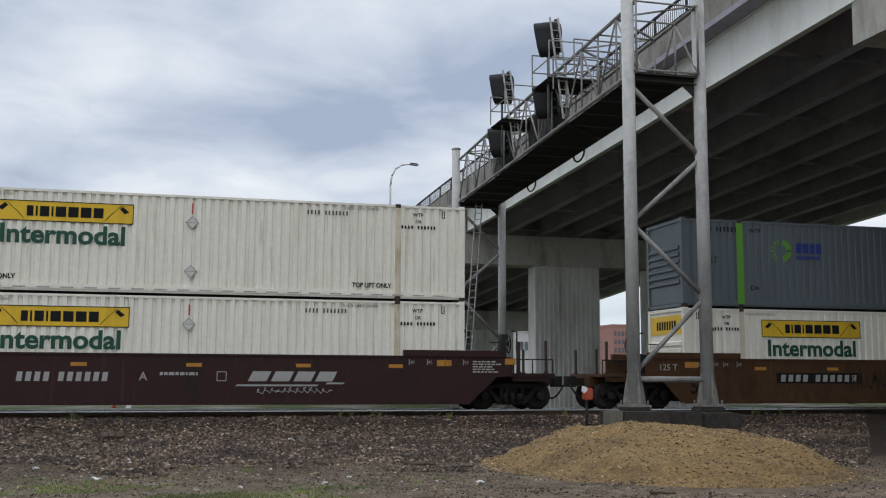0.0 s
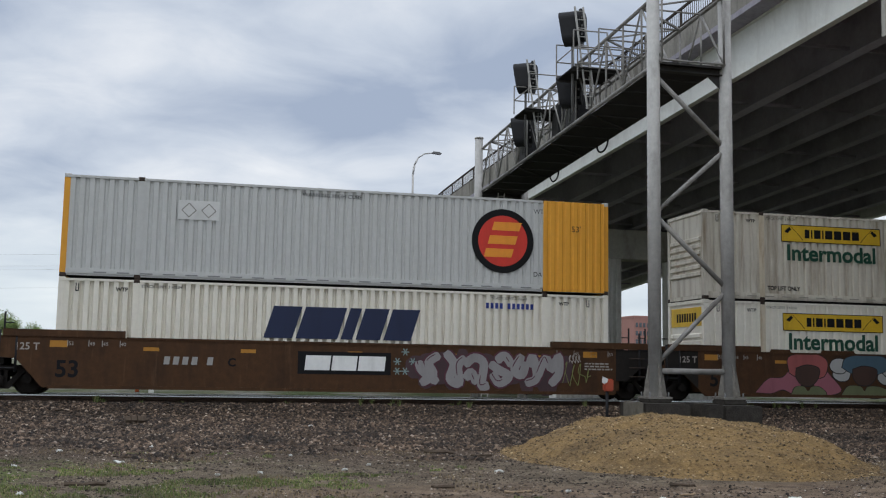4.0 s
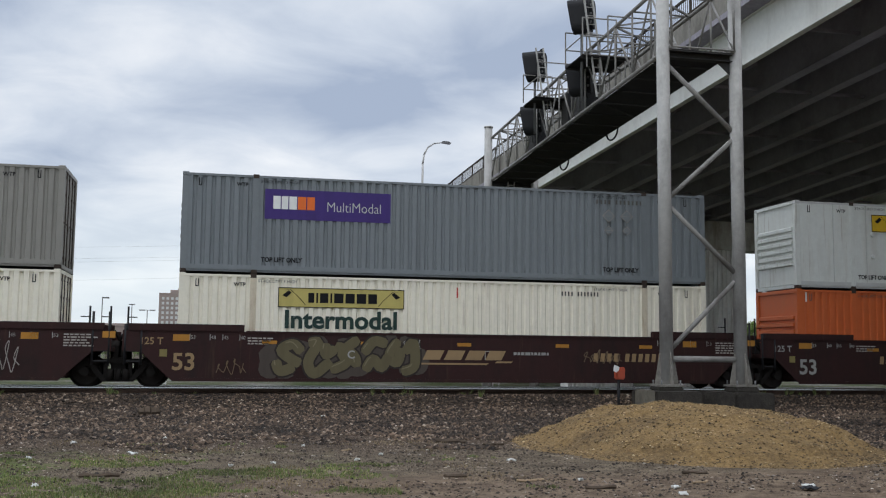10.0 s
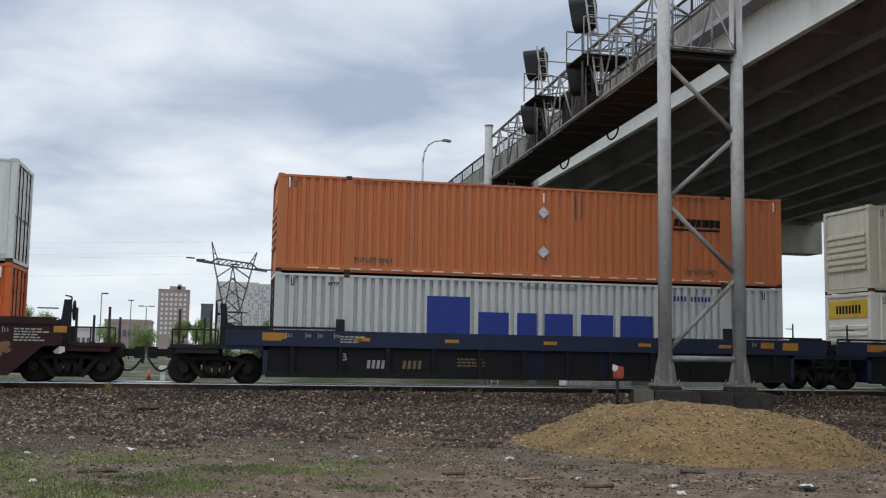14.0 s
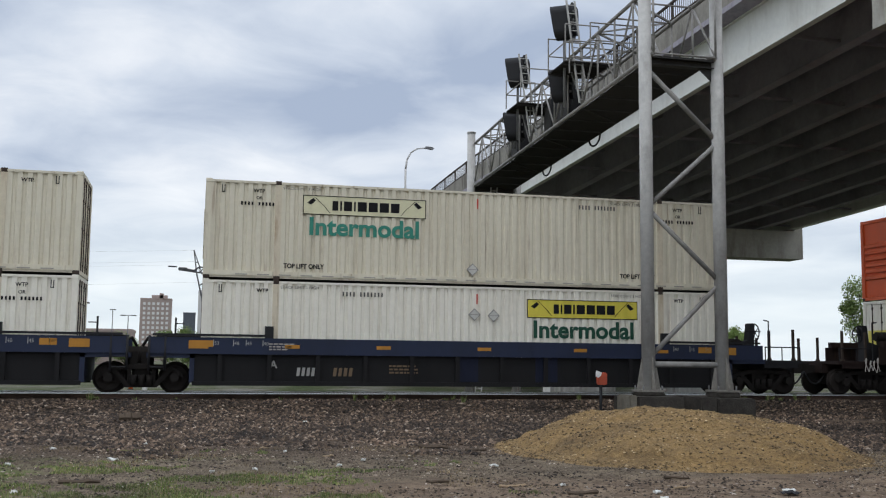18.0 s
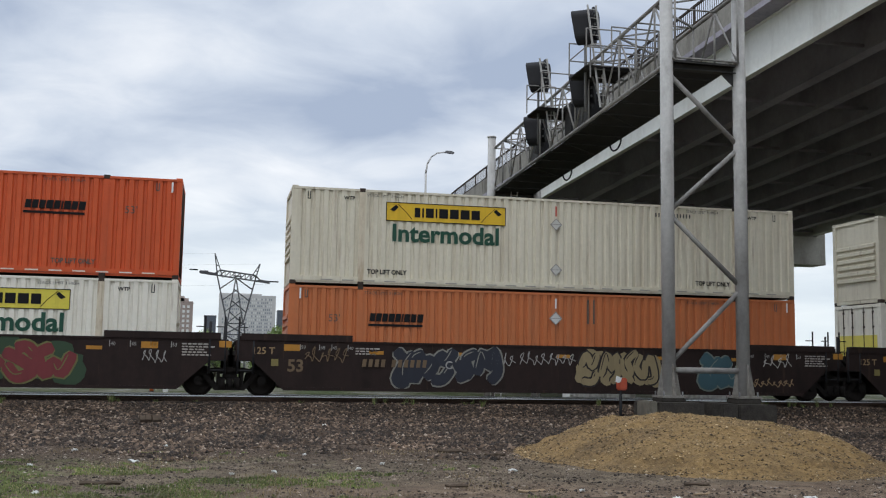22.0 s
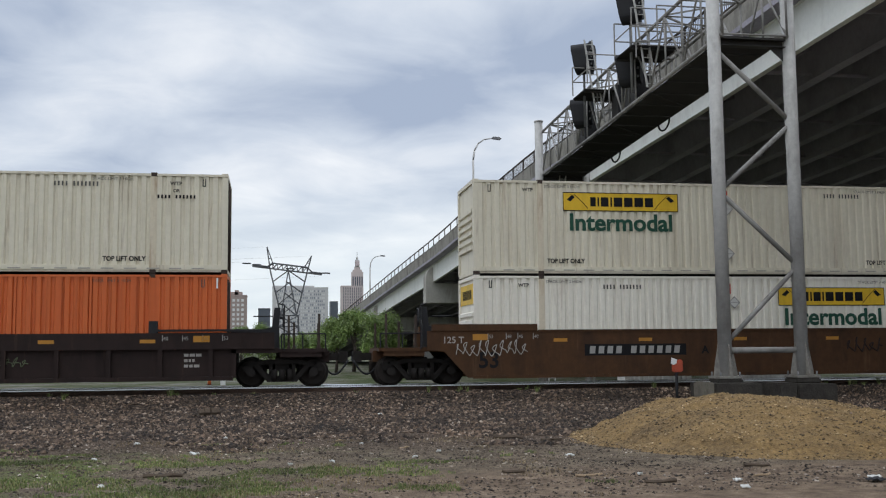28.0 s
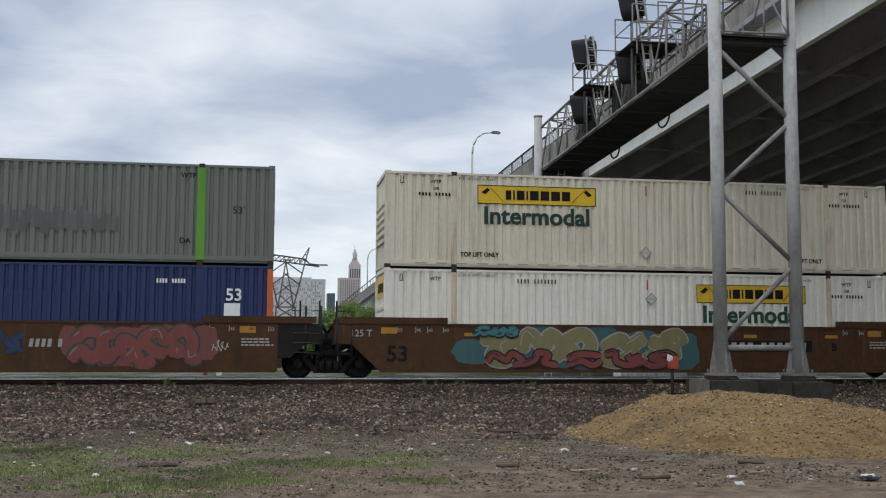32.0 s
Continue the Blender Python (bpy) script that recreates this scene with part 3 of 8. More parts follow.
# near-black steel of bearers, cross beams and case doors
GRATING_EDGE = mat("dark_bearer_steel", (0.05, 0.048, 0.046), 0.8, 0.1, 0.2, 9, 0.2, 1.0)


def build_signal_bridge():
    g = thing("signal_bridge", "galvanised lattice railway signal bridge on two tubular towers", "signal bridge")
    for y in (GY0, GY1):
        zb = 0.18 if y == GY0 else -1.1
        for x in (GX0, GX1):
            bm = B()
            tube(bm, (x, y, zb), (x, y, LEG_TOP[y]), 0.19, 20)
            tube(bm, (x, y, LEG_TOP[y]), (x, y, LEG_TOP[y] + 0.06), 0.215, 20)
            leg = part("tower_leg", bm, STEEL, g)
            # flared base gussets
            bm = B()
            for q in range(4):
                fin = Matrix.Translation((x, y, 0)) @ Matrix.Rotation(math.pi / 2 * q + 0.12, 4, "Z")
                a = len(bm.verts)
                prism(bm, [(0.15, zb + 0.95), (0.21, zb + 0.95), (0.37, zb + 0.12), (0.37, zb + 0.05), (0.15, zb + 0.05)], -0.014, 0.014)
                bm.verts.ensure_lookup_table()
                for v in bm.verts[a:]:
                    v.co = fin @ v.co
            box(bm, x - 0.36, x + 0.36, y - 0.36, y + 0.36, zb - 0.01, zb + 0.05)
            part("base_flare", bm, FLARE, leg)
            for sx in (-0.28, 0.28):
                for sy in (-0.28, 0.28):
                    bm = B()
                    tube(bm, (x + sx, y + sy, zb - 0.05), (x + sx, y + sy, zb + 0.17), 0.025, 8)
                    part("anchor_bolt", bm, STEEL_DARK, leg)
        # zigzag of round braces, a strut near the foot, a beam under the truss
        zs = (9.55, 7.45, 5.41, 3.31, 1.09) if y == GY0 else (9.05, 6.92, 4.94, 2.65, 0.5)
        for i in range(4):
            a, b = (GX0, GX1) if i % 2 == 0 else (GX1, GX0)
            bm = B()
            tube(bm, (a, y, zs[i]), (b, y, zs[i + 1]), 0.07, 12)
            part("brace", bm, TRUSS, g)
        bm = B()
        tube(bm, (GX0, y, 0.94), (GX1, y, 0.94), 0.085, 12)
        part("strut", bm, TRUSS, g)
        cb = 0.0 if y == GY0 else -0.62
        bm = B()
        box(bm, GX0 + 0.1, GX1 - 0.1, y - 0.02, y + 0.02, 9.66 + cb, 9.82 + cb)
        box(bm, GX0 + 0.1, GX1 - 0.1, y - 0.12, y + 0.12, 9.82 + cb, 9.85 + cb)
        box(bm, GX0 + 0.1, GX1 - 0.1, y - 0.12, y + 0.12, 9.63 + cb, 9.66 + cb)
        # haunch plate below the beam's end
        prism(bm, [(GX1 - 0.6, 9.625 + cb), (GX1 - 0.12, 9.625 + cb), (GX1 - 0.12, 9.2 + cb)], y - 0.015, y + 0.015)
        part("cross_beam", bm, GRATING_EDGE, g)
        for x in (GX0 + 0.3, GX1 - 0.3):
            bm = B()
            tube(bm, (x, y - 0.1, 9.95 + cb), (x, y + 0.1, 9.95 + cb), 0.13, 14)
            box(bm, x - 0.16, x + 0.16, y - 0.15, y + 0.15, 9.852 + cb, 9.9 + cb)
            part("chord_clamp", bm, STEEL, g)
    # truss: four round chords, falling a little to the far side, with a lattice on all four faces
    ya, yb = GY0 - 0.25, GY1 + 0.05
    xi0, xi1 = GX0 + 0.16, GX1 - 0.16
    lo = lambda y: 9.88 - 0.0335 * (y - 28)
    hi = lambda y: 11.94 - 0.0335 * (y - 28)
    for x in (xi0, xi1):
        for zf in (lo, hi):
            bm = B()
            tube(bm, (x, ya, zf(ya)), (x, yb, zf(yb)), 0.062, 12)
            part("chord", bm, TRUSS, g)
    nb = 14
    dy = (yb - ya) / nb
    for x in (xi0, xi1):
        for i in range(nb + 1):
            y = ya + dy * i
            bm = B()
            tube(bm, (x, y, lo(y)), (x, y, hi(y)), 0.034, 8)
            part("truss_post", bm, TRUSS, g)
            if i < nb:
                bm = B()
                a, b = (lo, hi) if i % 2 == 0 else (hi, lo)
                tube(bm, (x, y, a(y)), (x, y + dy, b(y + dy)), 0.034, 8)
                part("truss_diagonal", bm, TRUSS, g)
    for zf in (lo, hi):
        for i in range(nb + 1):
            y = ya + dy * i
            bm = B()
            tube(bm, (xi0, y, zf(y)), (xi1, y, zf(y)), 0.03, 8)
            part("truss_strut", bm, TRUSS, g)
            if i < nb:
                bm = B()
                angle_bar(bm, (xi0 if i % 2 else xi1, y, zf(y)), (xi1 if i % 2 else xi0, y + dy, zf(y + dy)), 0.06)
                part("truss_diagonal", bm, TRUSS, g)
    # walkway panels on thin bearers along the bottom
    for i in range(nb):
        y, z = ya + dy * i, lo(ya + dy * i)
        bm = B()
        box(bm, xi0 + 0.05, xi1 - 0.05, 0.02, dy - 0.02, -0.09, -0.065)
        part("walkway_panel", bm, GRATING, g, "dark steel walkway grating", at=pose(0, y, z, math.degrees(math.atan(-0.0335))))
        bm = B()
        angle_bar(bm, (xi0, y, z - 0.13), (xi1 - 0.08, y, z - 0.13), 0.04)
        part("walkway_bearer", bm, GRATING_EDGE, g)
        if i % 3 == 1:
            bm = B()
            angle_bar(bm, (xi0 + 0.1, y, z - 0.13), (xi1 - 0.12, y + dy, lo(y + dy) - 0.13), 0.04)
            part("sway_brace", bm, GRATING_EDGE, g)
    # ladder down the far tower
    bm = B()
    for dx in (0, 0.3):
        tube(bm, (12.55 + dx, GY1 - 0.35, -1.1), (13.35 + dx, GY1 - 0.35, 9.7), 0.03, 6)
    for k in range(35):
        z = -0.9 + 0.31 * k
        x = 12.55 + 0.8 * (z + 1.1) / 10.8
        tube(bm, (x, GY1 - 0.35, z), (x + 0.3, GY1 - 0.35, z), 0.018, 5)
    part("ladder", bm, STEEL, g)
    # conduit loops hanging from the walkway
    for y in (36.0, 41.5):
        bm = B()
        pts = [(xi1 - 0.1, y + 0.55 * math.cos(t), lo(y) - 0.1 - 0.34 * math.sin(t)) for t in [math.pi * i / 14 for i in range(15)]]
        pipe(bm, pts, 0.035, 8)
        part("conduit_loop", bm, BLACK, g)
    return g


build_signal_bridge()


def footing(x, y, parts):
    f = thing("concrete_footing", "dirty stained concrete footing block under the tower leg", "footing", "footings of the tower")
    for k, (x0, x1, y0, y1, z0, z1) in enumerate(parts):
        bm = B()
        box(bm, x0, x1, y0, y1, z0, z1)
        bmesh.ops.bevel(bm, geom=bm.edges[:], offset=0.035, segments=2, affect="EDGES")
        for v in bm.verts:
            v.co += Vector((noise.noise(v.co * 2), noise.noise(v.co * 2 + Vector((5, 0, 0))), 0)) * 0.02
        part("concrete_block", bm, CONCRETE_DARK if k or x0 > 13 else BLOCK, f)
    return f


footing(GX0, GY0, [(11.41, 11.64, 26.0, 26.9, -0.8, 0.1), (11.66, 13.02, 26.0, 27.7, -0.8, 0.06), (12.06, 12.78, 26.64, 27.36, 0.05, 0.172)])
footing(GX1, GY0, [(13.52, 14.01, 26.0, 27.5, -0.8, 0.05), (14.03, 15.18, 26.0, 27.7, -0.8, 0.02), (14.35, 15.07, 26.64, 27.36, 0.01, 0.172)])


def oval(w, h, n=12):
    r = w / 2
    return [(r * math.cos(t), h / 2 - r + r * math.sin(t)) for t in [math.pi * i / n for i in range(n + 1)]] + [(r * math.cos(t), -h / 2 + r + r * math.sin(t)) for t in [math.pi + math.pi * i / n for i in range(n + 1)]]


def signal_head(name, x, y, z, face, depth=0.66):
    """Tall oval head in one deep black hood; it looks along its own -y."""
    s = thing(name, "black railway signal head in a deep oval hood", "railway signal", "signal heads", at=pose(x, y, z, 0, 0, face))
    bm = B()
    d0, d1 = depth / 2, -depth / 2
    rings = []
    for k, (o, yy) in enumerate(((1.0, d0), (1.0, d1), (0.93, d1), (0.93, d0 - 0.06))):
        rings.append([bm.verts.new((p * o, yy - (0.10 * (q / 0.6) if k in (1, 2) else 0.0), q * (o if o == 1 else 0.965))) for p, q in oval(0.62, 1.24)])
    n = len(rings[0])
    for a, b in zip(rings, rings[1:]):
        for i in range(n):
            j = (i + 1) % n
            f = bm.faces.new((a[i], a[j], b[j], b[i]))
    bm.faces.new(rings[-1])
    part("hood", bm, BLACK, s)
    bm = B()
    prism(bm, oval(0.8, 1.38), d0 + 0.01, d0 + 0.04)
    part("back_plate", bm, BLACK, s)
    bm = B()
    prism(bm, oval(0.46, 1.02), d0 + 0.04, d0 + 0.17)
    part("lamp_case", bm, BLACK, s)
    for zz in (0.3, 0.0, -0.3):
        bm = B()
        box(bm, 0.2, 0.27, d0 + 0.07, d0 + 0.13, zz - 0.04, zz + 0.04)
        part("hinge", bm, STEEL_DARK, s)
    for zz in (0.3, 0.0, -0.3):
        bm = B()
        tube(bm, (0, d0 - 0.075, zz), (0, d0 - 0.062, zz), 0.1, 14)
        part("lens", bm, mat("dark_glass", (0.02, 0.02, 0.025), 0.12, 0.0, 0.05, 8, 0.05, 1.0), s)
    return s

# ---------------------------------------------------------------- train
CL, CH, CW = 16.154, 2.896, 2.591
TOP = 6.14
PITCH = 0.2535


# small surges of the train, in metres by the second
SLACK = [(0, -0.06), (1, 0.0), (10, 0.02), (11, -0.05), (12, -0.01), (13, -0.1), (14, 0.04), (17, 0.02), (18, -0.06), (19, -0.06), (20, 0.0), (24, 0.0), (25, -0.06), (26, -0.08), (28, -0.13), (29, 0.12), (30, 0.02), (31, -0.03), (32, 0.0)]


def travel(t):
    """How far the train has gone to the -x side."""
    return 9.723 * t + 0.0111 * t * t - lerp_table(SLACK, t)


FONT = {}


def text_mesh(body, size, material, bold=0.0, shear=0.0):
    key = (body, size, material.name, bold, shear)
    if key not in FONT:
        cu = bpy.data.curves.new("lettering", "FONT")
        cu.body, cu.size, cu.offset, cu.shear = body, size, bold, shear
        cu.resolution_u = 3
        ob = new("lettering", cu)
        me = bpy.data.meshes.new_from_object(ob.evaluated_get(bpy.context.evaluated_depsgraph_get()))
        bpy.data.objects.remove(ob)
        me.materials.clear()
        me.materials.append(material)
        FONT[key] = me
    return FONT[key]


FACE = pose(0, 0, 0, 90, 0, 0)


def lettering(parent, body, x, z, size, material, y, bold=0.0, shear=0.0, stretch=1.0, name="lettering"):
    ob = new(name, text_mesh(body, size, material, bold, shear))
    ob.parent = parent
    ob.matrix_basis = Matrix.Translation((x, y, z)) @ FACE @ Matrix.Diagonal((stretch, 1, 1, 1))
    return ob


def paint(name, c, rough=0.5, stain=0.12, sc=None, rust=0.0):
    return mat(name, c, rough, 0.0, 0.07, 6, stain * 0.9, 0.8, stain_color=sc, streak=0.12, rust=rust)


DIRT = (0.20, 0.16, 0.11)
CREAM = paint("cream_container_paint", (0.66, 0.61, 0.485), 0.55, 0.14, (0.36, 0.29, 0.19), 0.55)
NEWCREAM = paint("clean_cream_container_paint", (0.83, 0.785, 0.655), 0.55, 0.06, (0.55, 0.46, 0.33), 0.4)
WHITE = paint("white_container_paint", (0.765, 0.73, 0.635), 0.55, 0.10, (0.44, 0.37, 0.27), 0.4)
CREAM_POST = mat("stained_cream_post", (0.62, 0.55, 0.42), 0.6, 0.0, 0.1, 8, 0.45, 1.2, stain_color=(0.36, 0.25, 0.15), streak=0.2, rust=0.8)
OLDWHITE = paint("streaked_white_container_paint", (0.63, 0.59, 0.5), 0.55, 0.40, (0.30, 0.24, 0.17), 0.7)
SMOOTH = paint("smooth_white_panel", (0.66, 0.68, 0.645), 0.45, 0.14, (0.42, 0.38, 0.31), 0.6)
SILVER = paint("light_grey_container_paint", (0.51, 0.515, 0.5), 0.5, 0.08, (0.42, 0.41, 0.38))
ORANGE = paint("orange_container_paint", (0.55, 0.115, 0.026), 0.5, 0.1, (0.42, 0.14, 0.05))
ORANGE_OLD = paint("faded_orange_container_paint", (0.50, 0.15, 0.05), 0.55, 0.2, (0.35, 0.16, 0.08))
REDORANGE = paint("red_orange_container_paint", (0.56, 0.085, 0.02), 0.5, 0.15, (0.36, 0.08, 0.03))
YORANGE = paint("yellow_orange_container_paint", (0.72, 0.33, 0.03), 0.5, 0.08)
SLATE = paint("slate_grey_container_paint", (0.105, 0.125, 0.135), 0.5, 0.08)
MOSS = paint("greenish_grey_container_paint", (0.15, 0.16, 0.142), 0.55, 0.14, (0.1, 0.1, 0.09))
GREY1 = paint("warm_grey_container_paint", (0.26, 0.25, 0.225), 0.5, 0.1)
GREY2 = paint("mid_grey_container_paint", (0.19, 0.21, 0.222), 0.5, 0.08)
BLUE = paint("dark_blue_container_paint", (0.017, 0.03, 0.105), 0.5, 0.1)
INK = paint("black_lettering", (0.011, 0.011, 0.012), 0.92)
INK_FAINT = paint("worn_black_lettering", (0.085, 0.08, 0.07))
GREEN = paint("green_lettering", (0.007, 0.062, 0.036))
GREEN_DARK = paint("dark_green_lettering", (0.01, 0.035, 0.028))
TEAL = paint("faded_green_lettering", (0.03, 0.22, 0.16))
YELLOW = paint("yellow_banner", (0.70, 0.44, 0.02), 0.5, 0.16)
YELLOW_PALE = paint("pale_yellow_banner", (0.72, 0.62, 0.12))
YELLOW_DIRTY = paint("dirty_yellow_banner", (0.50, 0.42, 0.13))
YELLOW_LEMON = paint("lemon_banner", (0.66, 0.56, 0.07))
YELLOW_FADED = paint("faded_banner", (0.66, 0.63, 0.42))
PURPLE = paint("purple_panel", (0.045, 0.02, 0.16))
WHITE_INK = paint("white_lettering", (0.8, 0.8, 0.78))
ORANGE_INK = paint("orange_lettering", (0.8, 0.16, 0.02))
LIME = paint("lime_green_stripe", (0.11, 0.30, 0.03))
NAVY = paint("navy_lettering", (0.015, 0.035, 0.22))
RED = paint("red_mark", (0.5, 0.04, 0.02))
PLACARD = mat("placard_holder", (0.62, 0.62, 0.60), 0.45, 0.15, 0.06, 6, 0.12, 1.0)
DOORS = mat("grimy_brown_doors", (0.13, 0.10, 0.075), 0.75, 0.0, 0.2, 5, 0.3, 0.5, streak=0.2)
GASKET = mat("black_rubber", (0.03, 0.03, 0.03), 0.8)

DEEP_BLUE = paint("deeper_blue_patch", (0.013, 0.024, 0.088))
OVERPAINT = paint("dark_overpaint", (0.095, 0.1, 0.095))
OVERPAINT_THIN = paint("thin_overpaint", (0.122, 0.13, 0.118))
MESHES = {}


def cached(key, build, material):
    k = (key, material.name if not isinstance(material, tuple) else tuple(m.name for m in material))
    if k not in MESHES:
        MESHES[k] = mesh_of(key, build(), material)
    return MESHES[k]


def corrugated(x0, x1, y, z0, z1, depth=0.045, pitch=PITCH):
    """Pressed wall: outer flats at y, valleys depth behind."""
    bm = B()
    n = max(1, round((x1 - x0) / pitch))
    p = (x1 - x0) / n
    xs = []
    for i in range(n):
        a = x0 + p * i
        xs += [(a, 0), (a + p * 0.48, 0), (a + p * 0.60, depth), (a + p * 0.88, depth)]
    xs.append((x1, 0))
    lo = [bm.verts.new((x, y + d, z0)) for x, d in xs]
    hi = [bm.verts.new((x, y + d, z1)) for x, d in xs]
    for i in range(len(xs) - 1):
        bm.faces.new((lo[i], lo[i + 1], hi[i + 1], hi[i]))
    return bm


def bars(parent, widths, x, z, h, material, y, gap=0.05, name="lettering_bar", slant=0.0):
    """A name as plain blocks, one for each letter."""
    bm = B()
    for w in widths:
        if w > 0:
            prism(bm, [(x, z), (x + w, z), (x + w + slant * h, z + h), (x + slant * h, z + h)], y - 0.002, y + 0.002)
            x += w + gap
        else:
            x -= w
    ob = part(name, bm, material, parent)
    return tagged(ob, kind="stuff") if name == "number_bar" else ob


def container_body(c, main, front, smooth=False, ends=None, rails=None, name_end=False, depth=0.045, posts=None):
    """Frame, walls, roof, doors and castings of a 53-foot box; x from 0 to CL, y from 0 (near side), z from 0."""
    rails = rails or main
    ends = ends or main
    px0, px1 = 2.07, CL - 2.07  # lifting posts at the 40-foot places

    def rail_lo():
        bm = B()
        # a proud upper band over a lip set back
        for a, b in ((0.16, px0 - 0.09), (px0 + 0.09, px1 - 0.09), (px1 + 0.09, CL - 0.16)):
            box(bm, a, b, -0.014, 0.09, 0.105, 0.245)
            box(bm, a, b, 0.012, 0.09, 0.05, 0.102)
        return bm

    def rail_hi():
        bm = B()
        box(bm, 0.16, CL - 0.16, 0.0, 0.07, CH - 0.10, CH - 0.032)
        return bm

    for k, y in ((0, 0.0), (1, CW)):
        at = Matrix.Translation((0, 0, 0)) if k == 0 else Matrix.Translation((CL, CW, 0)) @ pose(0, 0, 0, 0, 0, 180)
        part("bottom_rail", cached("bottom_rail", rail_lo, rails), None, c, at=at)
        part("top_rail", cached("top_rail", rail_hi, rails), None, c, at=at)
        if smooth:
            def panel():
                bm = B()
                n = 13
                for i in range(n):
                    a, b = 0.16 + (CL - 0.32) * i / n, 0.16 + (CL - 0.32) * (i + 1) / n
                    box(bm, a + 0.012, b - 0.012, 0.012, 0.05, 0.24, CH - 0.095)
                    box(bm, b - 0.02, b + 0.02, 0.04, 0.06, 0.24, CH - 0.095)
                return bm
            part("side_panel", cached("smooth_side", panel, main), None, c, at=at)
        else:
            for name, a, b in (("end_bay", 0.16, px0 - 0.09), ("middle", px0 + 0.09, px1 - 0.09), ("end_bay_b", px1 + 0.09, CL - 0.16)):
                part("side_panel", cached("side_%s%.3f" % (name, depth), lambda a=a, b=b: corrugated(a, b, 0.012, 0.24, CH - 0.095, depth), main), None, c, at=at)
        for x, w in ((0.0, 0.16), (CL - 0.16, 0.16)):
            def post(w=w):
                bm = B()
                box(bm, 0, w, 0, 0.16, 0.118, CH - 0.118)
                return bm
            part("corner_post", cached("corner_post", post, ends), None, c, at=at @ Matrix.Translation((x, 0, 0)))

        def liftpost():
            bm = B()
            box(bm, -0.09, 0.09, -0.006, 0.10, 0.118, CH - 0.118)
            box(bm, -0.055, -0.045, -0.012, 0.0, 0.12, CH - 0.12)
            box(bm, 0.045, 0.055, -0.012, 0.0, 0.12, CH - 0.12)
            return bm

        def casting():
            bm = B()
            box(bm, -0.089, 0.089, 0, 0.162, 0, 0.118)
            bmesh.ops.bevel(bm, geom=bm.edges[:], offset=0.012, segments=1, affect="EDGES")
            return bm

        for x in (px0, px1):
            part("lifting_post", cached("lifting_post", liftpost, posts or main), None, c, at=at @ Matrix.Translation((x, 0, 0)))
        for x in (0.089, px0, px1, CL - 0.089):
            for z in (0.0, CH - 0.118):
                part("corner_casting", cached("casting", casting, RUSTY if 1 < x < CL - 1 or z == 0.0 else rails), None, c, at=at @ Matrix.Translation((x, -0.004, z)))

    def roof():
        bm = B()
        n = 30
        for i in range(n):
            a, b = 0.16 + (CL - 0.32) * i / n, 0.16 + (CL - 0.32) * (i + 1) / n
            box(bm, a, b - 0.04, 0.07, CW - 0.07, CH - 0.075, CH - 0.05)
            box(bm, b - 0.04, b, 0.07, CW - 0.07, CH - 0.075, CH - 0.07)
        return bm

    part("roof", cached("roof", roof, main), None, c)

    def floor():
        bm = B()
        box(bm, 0.16, CL - 0.16, 0.09, CW - 0.09, 0.05, 0.12)
        return bm

    part("floor", cached("box_floor", floor, TRUCK), None, c)

    def header():
        bm = B()
        box(bm, 0, 0.12, 0.16, CW - 0.16, 0, 0.11)
        return bm

    for x in (0.0, CL - 0.12):
        for name, z in (("door_header", CH - 0.12), ("end_sill", 0.03)):
            part(name, cached("end_beam", header, ends), None, c, at=Matrix.Translation((x, 0, z)))

    # two kinds of end: ribbed front wall and doors with lock rods
    def ribbed():
        bm = B()
        box(bm, 0.05, 0.08, 0.16, CW - 0.16, 0.16, CH - 0.12)
        return bm

    def end_rib():
        bm = B()
        prism(bm, [(-0.02, 0.0), (0.05, -0.03), (0.05, 0.14), (-0.02, 0.10)], 0.22, CW - 0.22)
        return bm

    def door():
        bm = B()
        box(bm, 0.03, 0.07, 0.0, 1.125, 0.17, CH - 0.13)
        for z in (0.55, 1.1, 1.65, 2.2):
            box(bm, 0.022, 0.03, 0.06, 1.06, z, z + 0.28)
        return bm

    def rods():
        bm = B()
        tube(bm, (0.008, 0, 0.14), (0.008, 0, CH - 0.1), 0.016, 8)
        for z in (0.3, 1.2, 2.1, 2.6):
            box(bm, 0.0, 0.03, -0.04, 0.04, z, z + 0.06)
        box(bm, -0.012, -0.004, 0.0, 0.4, 1.28, 1.32)
        return bm

    front_at = Matrix.Identity(4)
    back_at = Matrix.Translation((CL, CW, 0)) @ pose(0, 0, 0, 0, 0, 180)
    if front == "door":
        front_at, back_at = back_at, front_at
    wall = part("end_wall", cached("ribbed_end", ribbed, ends), None, c, at=front_at)
    if name_end and front == "door":
        bm = B()
        box(bm, 0.012, 0.021, 0.25, CW - 0.25, 1.15, 1.85)
        part("name_panel", bm, YELLOW_PALE, c, "yellow name panel across the doors", at=front_at if back_at is None else back_at)
    elif name_end:
        # smooth upper half of the end with a yellow name panel
        bm = B()
        box(bm, 0.03, 0.05, 0.2, CW - 0.2, 2.05, 2.66)
        k = part("name_panel", bm, YELLOW, wall, "yellow name panel with black name")
        bm = B()
        for i in range(8):
            box(bm, 0.024, 0.03, 0.6 + 0.18 * i, 0.71 + 0.18 * i, 2.2, 2.48)
        part("lettering_bar", bm, INK, k)
    for i in range(5 if name_end else 6):
        part("end_rib", cached("end_rib", end_rib, ends), None, wall, at=Matrix.Translation((0, 0, 0.78 + 0.225 * i)))
    for y0 in (0.165, 1.30):
        d = part("door", cached("door", door, ends), None, c, at=back_at @ Matrix.Translation((0, y0, 0)))
